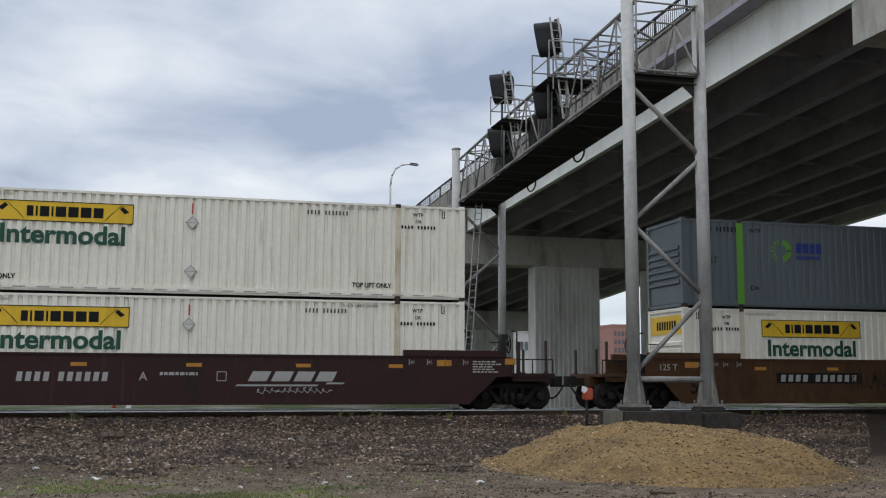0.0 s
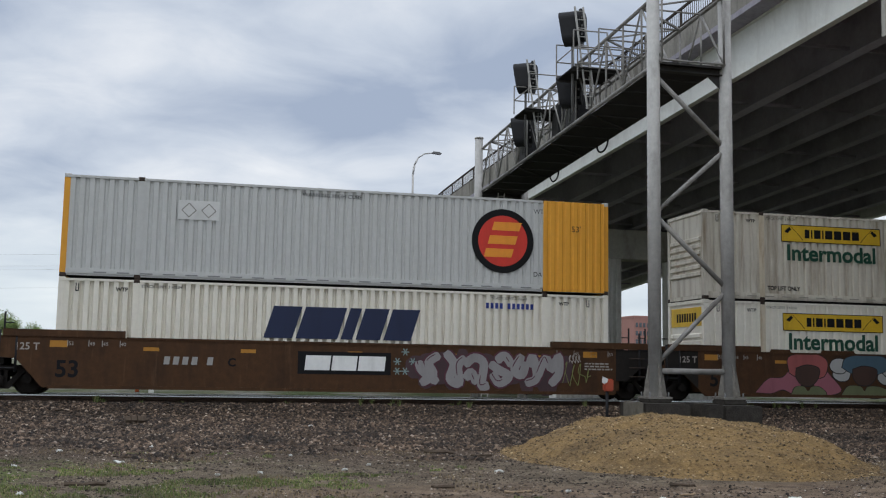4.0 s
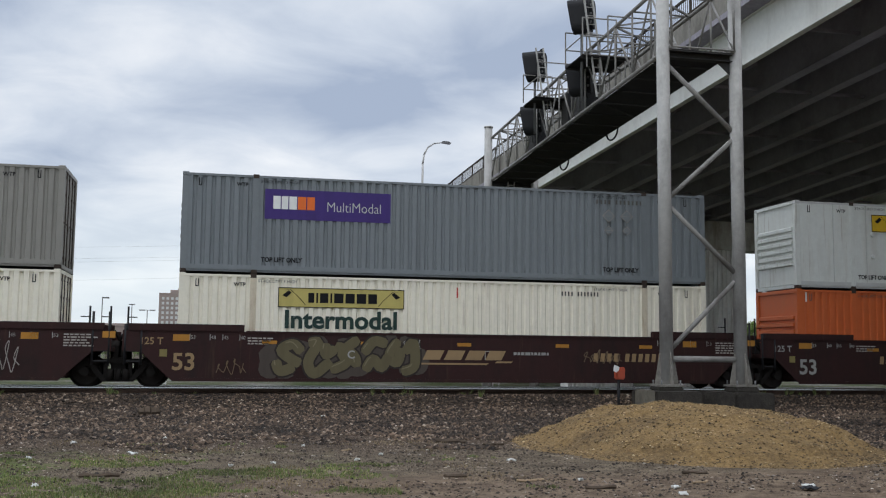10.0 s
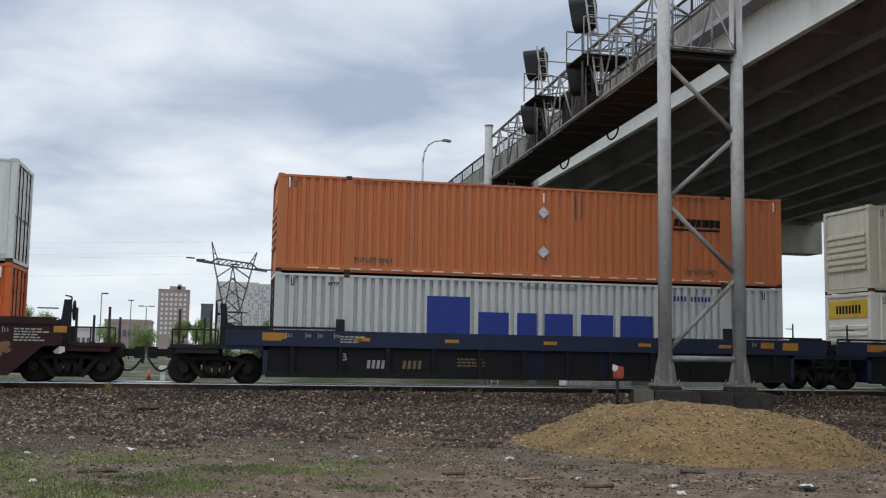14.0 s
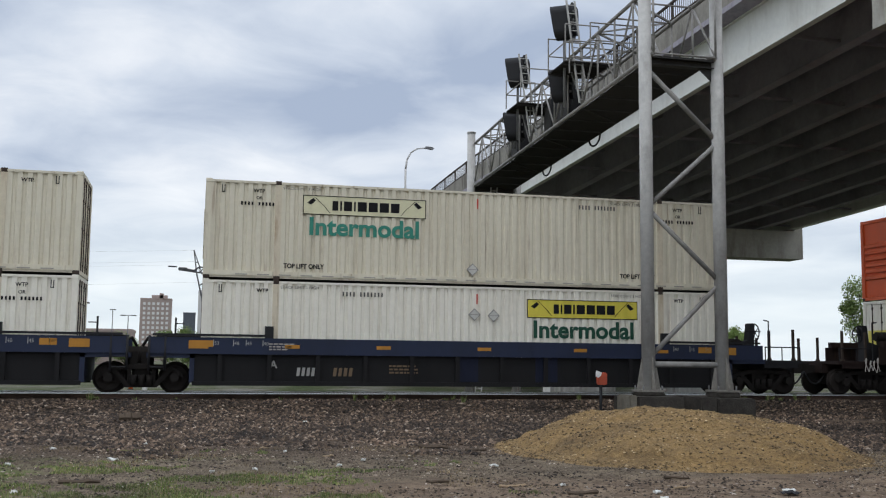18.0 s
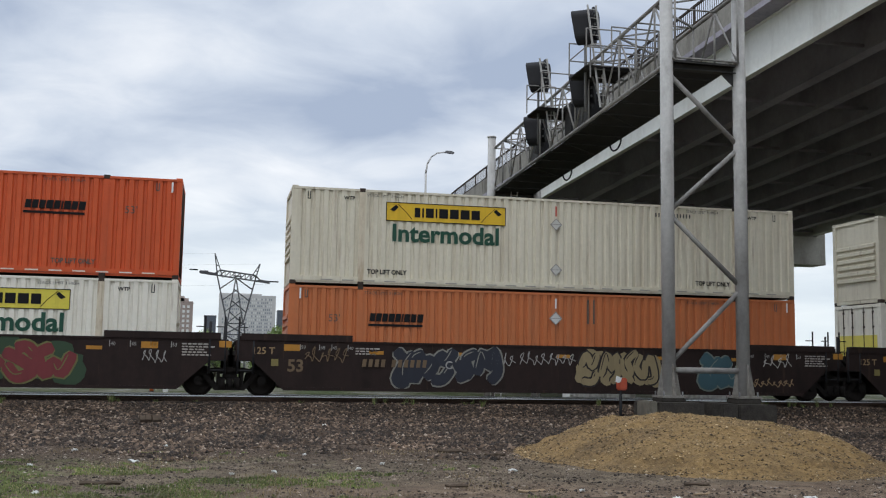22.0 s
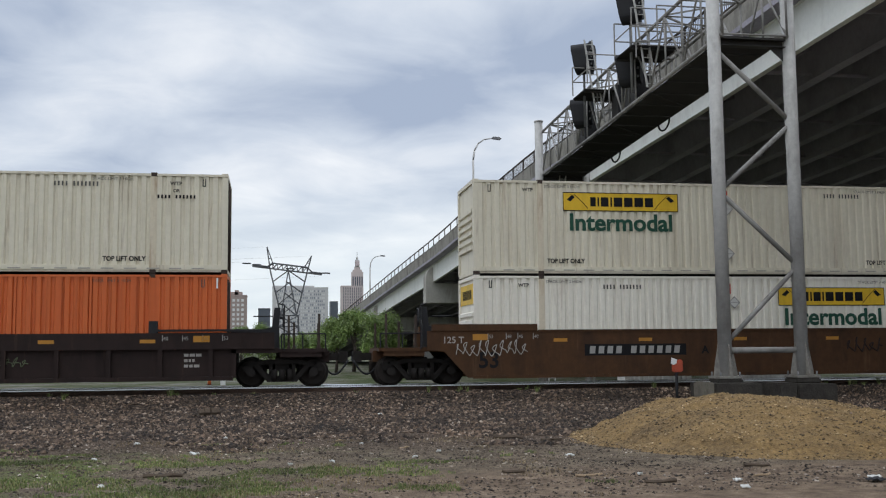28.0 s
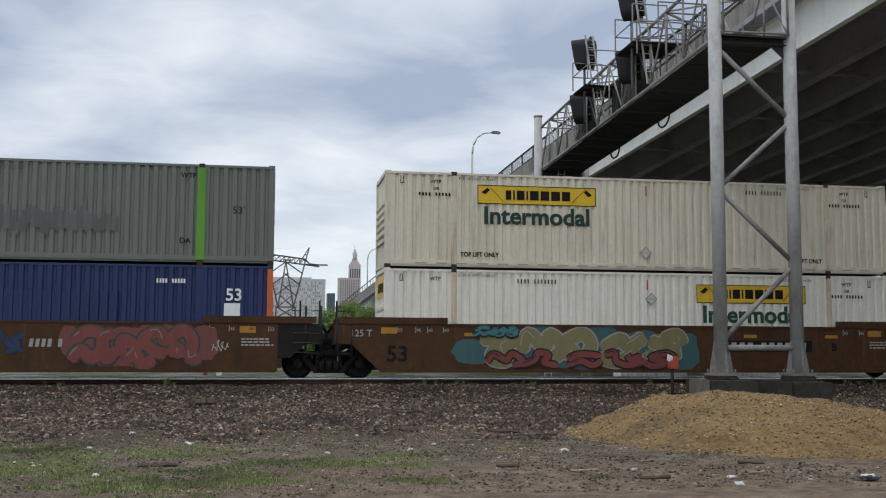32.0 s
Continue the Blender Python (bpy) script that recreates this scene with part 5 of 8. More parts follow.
def well_car(style, label, left_end, right_end, tanks=(False, False)):
    """One well unit: x from its box's end, y from the track's middle, z from the rail. left_end, right_end: 'joint' or 'coupler'."""
    car = thing("well_car", label, "freight car", "well cars of the train")
    body = {"ochre": OCHRE, "redbrown": BROWN, "redbrown2": BROWN2, "blue": BLUECAR, "single": BROWN2}[style]
    ribbed = style in ("blue", "single")
    lower = BLUEGREY if style == "blue" else body
    y0 = -HALF
    for s in (-1, 1):
        ys = (s * HALF, s * (HALF - 0.03))
        bm = B()
        if ribbed:
            prism(bm, [(-1.35, 1.56), (-1.35, 1.10), (17.5, 1.10), (17.5, 1.56)], *sorted(ys))
            part("side_sill", bm, body, car)
            bm = B()
            prism(bm, [(-0.2, 1.10), (-0.2, 0.24), (16.35, 0.24), (16.35, 1.10)], *sorted((s * (HALF - 0.10), s * (HALF - 0.13))))
            part("well_side", bm, lower, car)
            bm = B()
            box(bm, -0.2, 16.35, *sorted((s * (HALF - 0.0), s * (HALF - 0.14))), 0.22, 0.34)
            part("bottom_chord", bm, lower, car)

            def rib():
                bm = B()
                box(bm, -0.06, 0.06, -0.1, 0.0, 0.34, 1.10)
                return bm
            for k in range(12):
                x = 0.55 + 1.38 * k
                part("side_rib", cached("side_rib", rib, lower), None, car, at=Matrix.Translation((x, s * (HALF - 0.001) + (0.1 if s < 0 else 0.0), 0)))
            for x0 in (1.9, 14.15):
                bm = B()
                box(bm, x0 - 0.12, x0 + 0.12, *sorted((s * HALF, s * (HALF - 0.16))), 1.56, 1.90)
                part("guide_post", bm, BLACK, car)
        else:
            if style == "ochre" and right_end == "joint":
                prism(bm, [(-0.95, 0.98), (-0.25, 0.21), (16.32, 0.21), (16.32, 1.58), (-1.45, 1.58), (-1.45, 1.02)], *sorted(ys))
                part("well_side", bm, body, car)
                bm = B()
                prism(bm, [(16.325, 0.6), (16.7, 0.6), (17.1, 0.98), (17.6, 1.02), (17.6, 1.56), (16.325, 1.56)], *sorted((s * (HALF - 0.01), s * (HALF - 0.04))))
                part("end_sill", bm, TRUCK, car, "sooty black end sill")
            else:
                prism(bm, [(-0.95, 0.98), (-0.12, 0.21), (16.28, 0.21), (17.1, 0.98), (17.6, 1.02), (17.6, 1.58), (-1.45, 1.58), (-1.45, 1.02)], *sorted(ys))
                part("well_side", bm, body, car)
            bm = B()
            box(bm, -0.1, 16.26, *sorted((s * (HALF + 0.03), s * (HALF - 0.05))), 0.18, 0.27)
            part("bottom_chord", bm, body, car)
            bm = B()
            box(bm, 1.9, 14.25, *sorted((s * (HALF + 0.02), s * (HALF - 0.12))), 1.54, 1.60)
            part("top_chord", bm, body, car)
        for a, b in ((-1.3, 1.85), (14.25, 17.4)):
            bm = B()
            box(bm, a, b, *sorted((s * (HALF + 0.03), s * (HALF - 0.16))), 1.58 if not ribbed else 1.60, 1.77 if not ribbed else 1.66)
            part("end_cap", bm, body if not ribbed else BLACK, car)
            if style == "ochre" and a > 10 and right_end == "joint":
                # grab rails over the dark end
                for zz in (0.75, 1.02, 1.3):
                    bm = B()
                    tube(bm, (16.75, s * (HALF + 0.05), zz), (17.25, s * (HALF + 0.05), zz), 0.018, 6)
                    part("ladder_rung", bm, RUSTY, car)
    # end platforms over the trucks
    for k, (end, sx, o) in enumerate(((left_end, -1, 0.0), (right_end, 1, CL))):
        bm = B()
        box(bm, *sorted((o + sx * 0.15, o + sx * 1.45)), -HALF + 0.05, HALF - 0.05, 0.98, 1.12)
        box(bm, *sorted((o + sx * 0.15, o + sx * 0.28)), -HALF + 0.05, HALF - 0.05, 0.3, 1.5)
        part("end_platform", bm, body, car)
        if end == "joint":
            bm = B()
            box(bm, *sorted((o + sx * 1.4, o + sx * 1.62)), -0.5, 0.5, 0.72, 1.15)
            tube(bm, (o + sx * 1.57, 0, 0.6), (o + sx * 1.57, 0, 1.3), 0.28, 14)
            part("articulated_joint", bm, TRUCK, car)
            bm = B()
            for xx in (0.95, 1.38):
                tube(bm, (o + sx * xx, -HALF + 0.02, 0.62), (o + sx * xx, -HALF + 0.02, (1.6 if ribbed else 2.08) if k else (1.6 if ribbed else 1.75)), 0.035, 8)
            for z in (0.72, 1.0, 1.28, 1.55):
                tube(bm, (o + sx * 0.95, -HALF + 0.02, z), (o + sx * 1.38, -HALF + 0.02, z), 0.02, 6)
            part("ladder", bm, BLACK, car)
            for xx in ((0.53,) if k else (0.7,)) if ribbed else ((0.8, 1.36) if k else (1.36,)):
                bm = B()
                tube(bm, (o + sx * xx, -1.0, 1.1), (o + sx * xx, -1.0, 2.12 if ribbed else 2.25), 0.028, 6)
                tube(bm, (o + sx * xx, -1.0, 1.95), (o + sx * (xx - 0.25), -1.0, 1.95), 0.016, 5)
                part("grab_iron", bm, BLACK, car)
            bm = B()
            pipe(bm, [(o + sx * 1.0, -0.8, 1.15), (o + sx * 1.25, -0.75, 1.45), (o + sx * 1.45, -0.6, 1.55), (o + sx * 1.6, -0.6, 1.3)], 0.045, 8)
            box(bm, *sorted((o + sx * 0.5, o + sx * 0.95)), -0.95, -0.35, 1.12, 1.42)
            box(bm, *sorted((o + sx * 0.45, o + sx * 1.2)), 0.3, 0.9, 1.12, 1.62)
            part("brake_gear", bm, TRUCK, car)
        else:
            bm = B()
            box(bm, *sorted((o + sx * 1.4, o + sx * 2.95)), -0.55, 0.55, 0.70, 1.02)
            box(bm, *sorted((o + sx * 1.4, o + sx * 2.85)), -HALF + 0.15, HALF - 0.15, 1.0, 1.10)
            box(bm, *sorted((o + sx * 1.5, o + sx * 2.7)), -HALF + 0.18, -HALF + 0.24, 0.86, 1.10)
            part("coupler_platform", bm, body if style != "blue" else BLACK, car)
            bm = B()
            box(bm, *sorted((o + sx * 2.9, o + sx * 3.3)), -0.12, 0.12, 0.74, 0.96)
            box(bm, *sorted((o + sx * 3.25, o + sx * 3.52)), -0.22, 0.2, 0.68, 1.02)
            part("coupler", bm, TRUCK, car)
            bm = B()
            pts = [(o + sx * (2.7 + 0.82 * i / 10), -0.35, 0.75 - 0.42 * math.sin(math.pi * i / 10)) for i in range(11)]
            pipe(bm, pts, 0.03, 8)
            part("air_hose", bm, BLACK, car)

            def stake():
                bm = B()
                box(bm, -0.032, 0.032, -0.04, 0.04, 0, 1.0)
                box(bm, -0.055, 0.055, -0.06, 0.06, 0.0, 0.08)
                return bm
            for xx, yy, h in ((1.75, -1.2, 1.15), (2.62, -1.2, 1.2), (1.95, 1.2, 1.0), (2.7, 1.2, 0.95)):
                part("stake", cached("stake", stake, RUSTY), None, car, at=Matrix.Translation((o + sx * xx, yy, 1.08)) @ Matrix.Diagonal((1, 1, h * 0.85, 1)))
            # brake stand with wheel, air tank
            bm = B()
            prism(bm, [(o + sx * 1.2, 1.1), (o + sx * 1.5, 1.1), (o + sx * 1.48, 1.9), (o + sx * 1.52, 2.3), (o + sx * 1.34, 2.3), (o + sx * 1.28, 1.75), (o + sx * 0.8, 1.6), (o + sx * 0.8, 1.1)], -0.75, -0.45)
            stand = part("brake_stand", bm, BLACK, car)
            bm = B()
            ring = [(o + sx * 1.6, -0.6 + 0.27 * math.cos(q), 2.0 + 0.27 * math.sin(q)) for q in [math.pi * i / 10 for i in range(21)]]
            pipe(bm, ring, 0.022, 6)
            for i in range(5):
                pipe(bm, [(o + sx * 1.6, -0.6, 2.0), ring[4 * i]], 0.014, 5)
            tube(bm, (o + sx * 1.5, -0.6, 2.0), (o + sx * 1.62, -0.6, 2.0), 0.04, 8)
            part("brake_wheel", bm, BLACK, stand)
            if tanks[k]:
                bm = B()
                zt = 1.93 if not ribbed else 1.62
                tube(bm, (o + sx * 0.35, -0.7, zt), (o + sx * 0.95, -0.7, zt), 0.165, 18)
                for xx in (0.3, 0.95):
                    tube(bm, (o + sx * xx, -0.7, zt), (o + sx * (xx + 0.05), -0.7, zt), 0.13, 18)
                box(bm, *sorted((o + sx * 0.45, o + sx * 0.85)), -0.85, -0.55, 1.1, zt - 0.15)
                part("air_tank", bm, TRUCK, car)
            # handrail along the platform's edge
            bm = B()
            for xx in (1.55, 2.15, 2.8):
                tube(bm, (o + sx * xx, -HALF + 0.2, 1.05), (o + sx * xx, -HALF + 0.2, 1.52), 0.02, 6)
            tube(bm, (o + sx * 1.55, -HALF + 0.2, 1.52), (o + sx * 2.8, -HALF + 0.2, 1.52), 0.022, 6)
            part("handrail", bm, BLACK, car)
            # brake beams and rods below the platform
            bm = B()
            box(bm, *sorted((o + sx * 0.4, o + sx * 2.7)), -0.14, 0.14, 0.52, 0.7)
            tube(bm, (o + sx * 0.5, -0.55, 0.5), (o + sx * 2.6, -0.55, 0.62), 0.035, 6)
            box(bm, *sorted((o + sx * 2.55, o + sx * 2.7)), -1.1, 1.1, 0.45, 0.7)
            part("brake_rigging", bm, TRUCK, car)
            bm = B()
            tube(bm, (o + sx * 1.62, -HALF + 0.1, 1.05), (o + sx * 1.62, -HALF + 0.1, 2.35), 0.022, 6)
            tube(bm, (o + sx * 1.62, -HALF + 0.1, 2.35), (o + sx * 1.45, -HALF + 0.1, 2.38), 0.022, 6)
            tube(bm, (o + sx * 0.75, -HALF + 0.05, 2.02), (o + sx * 1.3, -HALF + 0.05, 2.02), 0.02, 6)
            part("grab_iron", bm, BLACK, car)
    bm = B()
    box(bm, 0.3, 15.85, -1.38, 1.38, 0.24, 0.34)
    part("well_floor", bm, TRUCK, car)
    # reflectors and small stencils shared by all
    y = -HALF - (0.002 if not ribbed else 0.002)
    zr = 1.24 if not ribbed else 1.28
    for x in (2.35, 5.0, 8.05, 11.1, 13.8):
        decal(car, x, x + 0.42, zr, zr + 0.10, REFLECT, y, "reflector")
    for x in (0.15, 15.5):
        decal(car, x - 0.25, x + 0.2, 1.30, 1.48, REFLECT, y, "reflector")
    for x, word in ((0.35, "53"), (0.9, "48"), (1.25, "45"), (1.72, "40"), (14.4, "40"), (14.95, "45"), (15.5, "48"), (16.05, "53")):
        lettering(car, word, x + 0.03, 1.36, 0.14, GREYINK, y - 0.003)
        decal(car, x, x + 0.02, 1.33, 1.5, GREYINK, y)
    return car


def stencil(car, x, z, rows, w=0.8, h=0.045, material=None, y=None):
    """A block of small unreadable lettering."""
    bm = B()
    rnd = random.Random(int(x * 97) + rows)
    yy = -HALF - 0.003 if y is None else y
    for r in range(rows):
        a = x
        while a < x + w * rnd.uniform(0.7, 1.0):
            l = rnd.uniform(0.05, 0.16)
            box(bm, a, a + l, yy - 0.002, yy, z - r * h * 1.9, z - r * h * 1.9 + h)
            a += l + 0.03
    return tagged(part("stencil", bm, material or NOTE, car), kind="stuff")


def blob(bm, cx, cz, w, h, y, seed, n=18, square=0.5, d=0.002):
    rnd = random.Random(seed)
    k = [rnd.uniform(0.82, 1.12) for _ in range(n)]
    pts = []
    for i in range(n):
        t = 2 * math.pi * i / n
        c, s = math.cos(t), math.sin(t)
        c, s = math.copysign(abs(c) ** square, c), math.copysign(abs(s) ** square, s)
        pts.append((cx + c * w / 2 * k[i], cz + s * h / 2 * (0.6 + 0.4 * k[i])))
    prism(bm, pts, y - d, y)


def stroke(bm, a, b, w, y):
    """A flat sprayed bar between two points of the wall."""
    a, b = Vector(a), Vector(b)
    d = (b - a).normalized()
    n = Vector((-d.y, d.x)) * w / 2
    e = d * w * 0.18
    p = [a - n, a - e, a + n, b + n * 1.15, b + e, b - n * 1.15]
    prism(bm, [(q.x, q.y) for q in p], y - 0.0004, y)


def flat_shape(bm, pts, y):
    prism(bm, pts, y - 0.0006, y)


def curve_through(pts, n=5):
    """Smooth line through the given points of the wall."""
    p = [Vector(q) for q in pts]
    p = [p[0] * 2 - p[1]] + p + [p[-1] * 2 - p[-2]]
    out = []
    for i in range(1, len(p) - 2):
        a, b, c, d = p[i - 1:i + 3]
        for k in range(n):
            t = k / n
            out.append(0.5 * (2 * b + (c - a) * t + (2 * a - 5 * b + 4 * c - d) * t * t + (3 * b - a - 3 * c + d) * t ** 3))
    return out + [p[-2]]


def ribbon(bm, line, w, y, z0=0.215, z1=1.57):
    """A sprayed fat stroke with blunt rounded ends, flat on the wall."""
    n = len(line)
    last = None
    for i, q in enumerate(line):
        d = (line[min(n - 1, i + 1)] - line[max(0, i - 1)]).normalized()
        k = w * (0.62 if i in (0, n - 1) else 1.0) / 2
        o = Vector((-d.y, d.x)) * k
        yy = y - 0.00012 * i
        row = [bm.verts.new((v.x, yy, min(z1, max(z0, v.y)))) for v in (q + o, q - o)]
        if last:
            bm.faces.new((last[0], last[1], row[1], row[0]))
        last = row


SHAPES = (
    (((0.95, 0.62), (0.6, 1.0), (0.15, 0.72), (0.62, 0.45), (1.05, 0.2)), ((0.0, 0.35), (0.3, 0.0), (0.75, 0.12))),
    (((0.3, 1.0), (-0.05, 0.55), (0.35, 0.3), (0.5, 0.8)), ((0.55, 0.05), (1.05, 0.25), (0.9, 0.95), (0.62, 0.6))),
    (((0.0, 0.9), (0.35, 1.0), (0.25, 0.3), (0.6, 0.0), (1.1, 0.35)), ((0.65, 0.95), (0.8, 0.55), (1.15, 0.8))),
    (((-0.08, 0.1), (0.3, 0.45), (0.25, 1.0), (0.65, 0.85), (0.5, 0.3), (0.95, 0.0)),),
    (((0.1, 0.6), (0.5, 1.0), (1.1, 0.9)), ((0.05, 0.0), (0.4, 0.4), (0.75, 0.1), (1.1, 0.5))),
    (((1.0, 1.0), (0.45, 0.75), (0.7, 0.35), (0.1, 0.0)), ((0.0, 0.8), (0.2, 0.45), (0.95, 0.1))),
    (((0.0, 0.25), (0.25, 0.95), (0.6, 0.55), (0.85, 1.0), (1.08, 0.4), (0.7, 0.02)),),
)


def graffiti(car, x0, x1, z0, z1, letters, fill, edge, seed, back=None, shine=None, y=None, fat=0.36):
    """Sprayed shapes that spell nothing: fat curved strokes with an outline, a glint on each and a cloud of colour behind."""
    y = -HALF - 0.004 if y is None else y
    rnd = random.Random(seed)
    w, h = (x1 - x0) / letters, z1 - z0
    if back:
        for i in range(letters * 2 + 1):
            g = B()
            blob(g, x0 + (x1 - x0) * i / (letters * 2) + rnd.uniform(-0.12, 0.12), (z0 + z1) / 2 + rnd.uniform(-0.2, 0.2), w * rnd.uniform(0.6, 1.1), h * rnd.uniform(0.5, 0.95), y - 0.0003 * i, seed + i, 16, 0.8, 0.0003)
            part("sprayed_cloud", g, back, car)
        y -= 0.0003 * (letters * 2 + 2)
    order = rnd.sample(range(len(SHAPES)), len(SHAPES))
    t = min(fat * w, 0.30 * h)
    for i in range(letters):
        bx, lean = x0 + w * i, rnd.uniform(-0.15, 0.3) * w
        zlo, zhi = z0 + t * 0.55 + h * rnd.uniform(0, 0.06), z1 - t * 0.55 - h * rnd.uniform(0, 0.08)
        e, f, sh = B(), B(), B()
        yy = y - 0.004 * (i % 2)
        turned = rnd.random() < 0.5
        for j, ctrl in enumerate(SHAPES[order[i % len(SHAPES)]]):
            if turned:
                ctrl = [(1.0 - p, 1.0 - q) for p, q in ctrl]
            pts = [(bx + w * (0.06 + 0.88 * p) + lean * (q - 0.5) + rnd.uniform(-0.05, 0.05) * w, zlo + (zhi - zlo) * q + rnd.uniform(-0.04, 0.04) * h) for p, q in ctrl]
            line = curve_through(pts)
            ribbon(e, line, t + 0.1, yy - 0.003 - 0.001 * j)
            ribbon(f, line, t, yy - 0.0115 - 0.001 * j, 0.22, 1.56)
            k = len(line) // 3
            off = Vector((-t * 0.22, t * 0.22))
            ribbon(sh, [q + off for q in line[1:1 + max(3, k)]], 0.03, yy - 0.019, 0.22, 1.56)
        root = part("graffiti", e, edge, car, "sprayed graffiti shape")
        part("graffiti_fill", f, fill, root)
        part("graffiti_shine", sh, shine or edge, root)


def scrawl(car, x0, x1, z, h, material, seed, r=0.012, y=None):
    """A thin handwritten tag as one looping line."""
    y = -HALF - 0.006 if y is None else y
    rnd = random.Random(seed)
    n = max(4, int((x1 - x0) / (0.16 + 0.12 * h)))
    bm = B()
    pts = []
    for i in range(n):
        u = (x1 - x0) / n
        bx = x0 + u * i
        up = rnd.uniform(0.55, 1.0)
        pts += [(bx, z + h * rnd.uniform(0.0, 0.2)), (bx + u * rnd.uniform(0.3, 0.6), z + h * up), (bx + u * rnd.uniform(-0.1, 0.25), z + h * up * rnd.uniform(0.55, 0.8)), (bx + u * rnd.uniform(0.6, 0.9), z + h * rnd.uniform(0.05, 0.45))]
    line = curve_through(pts, 4)
    pipe(bm, [(a.x, y, a.y) for a in line], r, 4)
    return part("graffiti_tag", bm, material, car)


def outline_shape(car, pts, material, edge, y, name="mural_field"):
    """A painted field with a rounded outline and a darker line round it."""
    ring = curve_through([*pts, pts[0]], 5)[:-1]
    c = sum(ring, Vector((0, 0))) / len(ring)
    grow = [q + (q - c).normalized() * 0.03 for q in ring]
    lim = lambda v: (v.x, min(1.56, max(0.225, v.y)))
    e, f = B(), B()
    prism(e, [lim(q) for q in grow], y - 0.0008, y)
    prism(f, [lim(q) for q in ring], y - 0.0018, y - 0.001)
    k = part(name, e, edge, car)
    part("mural_fill", f, material, k)
    return k


def spray(name, c):
    return paint("spray_" + name, c, 0.6, 0.15)

# ---------------------------------------------------------------- the train, unit by unit
J, C = "joint", "coupler"
JB = "weathered cream corrugated container with a yellow name panel"
UNITS = [
    (-7.86, "redbrown", J, C, "cream_pale", "cream_pale", "dark brown well car", JB, JB),
    (15.54, "ochre", C, J, "limebox_slate", "cream_pale", "ochre brown well car with sprayed tags", "slate grey corrugated container with lime green stripes", JB),
    (35.09, "ochre", J, J, "emblem", "slantbox", "ochre brown well car with silver graffiti", "light grey container with orange ends and a round emblem", "white corrugated container with a dark slanted name"),
    (54.48, "ochre", J, C, "cream_old", "cream_clean", "ochre brown well car with a painted mural", "streaked off-white container with a yellow name panel", JB),
    (77.92, "redbrown", C, J, "mauve_old", "cream_lemon", "dark red-brown well car with orange graffiti", "warm grey container with a faded purple name panel", JB),
    (97.26, "redbrown", J, J, "mauve_new", "cream_dirty", "dark red-brown well car with olive graffiti", "blue-grey container with a purple name panel", JB),
    (116.61, "redbrown", J, C, "smooth", "rustorange", "dark red-brown well car with pale green graffiti", "smooth white sided container with a yellow name panel", "orange corrugated container with a black name"),
    (139.9, "blue", C, J, "rustorange_old", "silverbox", "dark blue ribbed well car", "faded orange corrugated container with a black name", "light grey container with a large blue name"),
    (159.26, "blue", J, J, "cream", "cream_right", "dark blue ribbed well car", JB, JB),
    (178.76, "blue", J, C, "cream_faded", "cream_right_door", "dark blue ribbed well car", JB, JB),
    (201.96, "redbrown2", C, J, "rustorange_red", "cream_right_door", "dark well car covered in red and green graffiti", "red-orange corrugated container with a black name", JB),
    (221.23, "redbrown2", J, J, "cream", "rustorange_left", "dark well car with white and yellow graffiti", JB, "faded orange corrugated container with a black name"),
    (240.51, "redbrown2", J, C, "cream", "cream_far_right_door", "dark well car with pink sprayed outlines", JB, JB),
    (263.63, "single", C, C, "cream_dark", "rustorange_door", "dark brown ribbed single well car", JB, "orange container with pressed ribs and black name"),
    (286.97, "ochre", C, J, "cream", "cream_right", "ochre brown well car with a white tag", JB, JB),
    (306.43, "ochre", J, J, "limebox_moss", "blue", "ochre brown well car with red graffiti", "greenish grey container with lime green stripes and dark overpaint", "dark blue container with orange ends"),
    (325.8, "ochre", J, C, "cream_dark", "cream_right", "ochre brown well car with colourful graffiti", JB, JB),
]
CARS, BOXES = [], []


def number_plate(car, x0, x1, material, plate=None, n=10, z=0.88, h=0.22, y=None):
    """Car number as slanted bars from x0 to x1."""
    y = -HALF if y is None else y
    if plate:
        decal(car, x0 - 0.15, x1 + 0.15, z - 0.06, z + h + 0.06, plate, y - 0.002, "number_board")
    pitch = (x1 - x0) / (n + 0.6)
    bars(car, [pitch * 0.62] * 4 + [-pitch * 0.7] + [pitch * 0.62] * (n - 4), x0, z, h, material, y - 0.006, pitch * 0.38, "number_bar", 0.12)


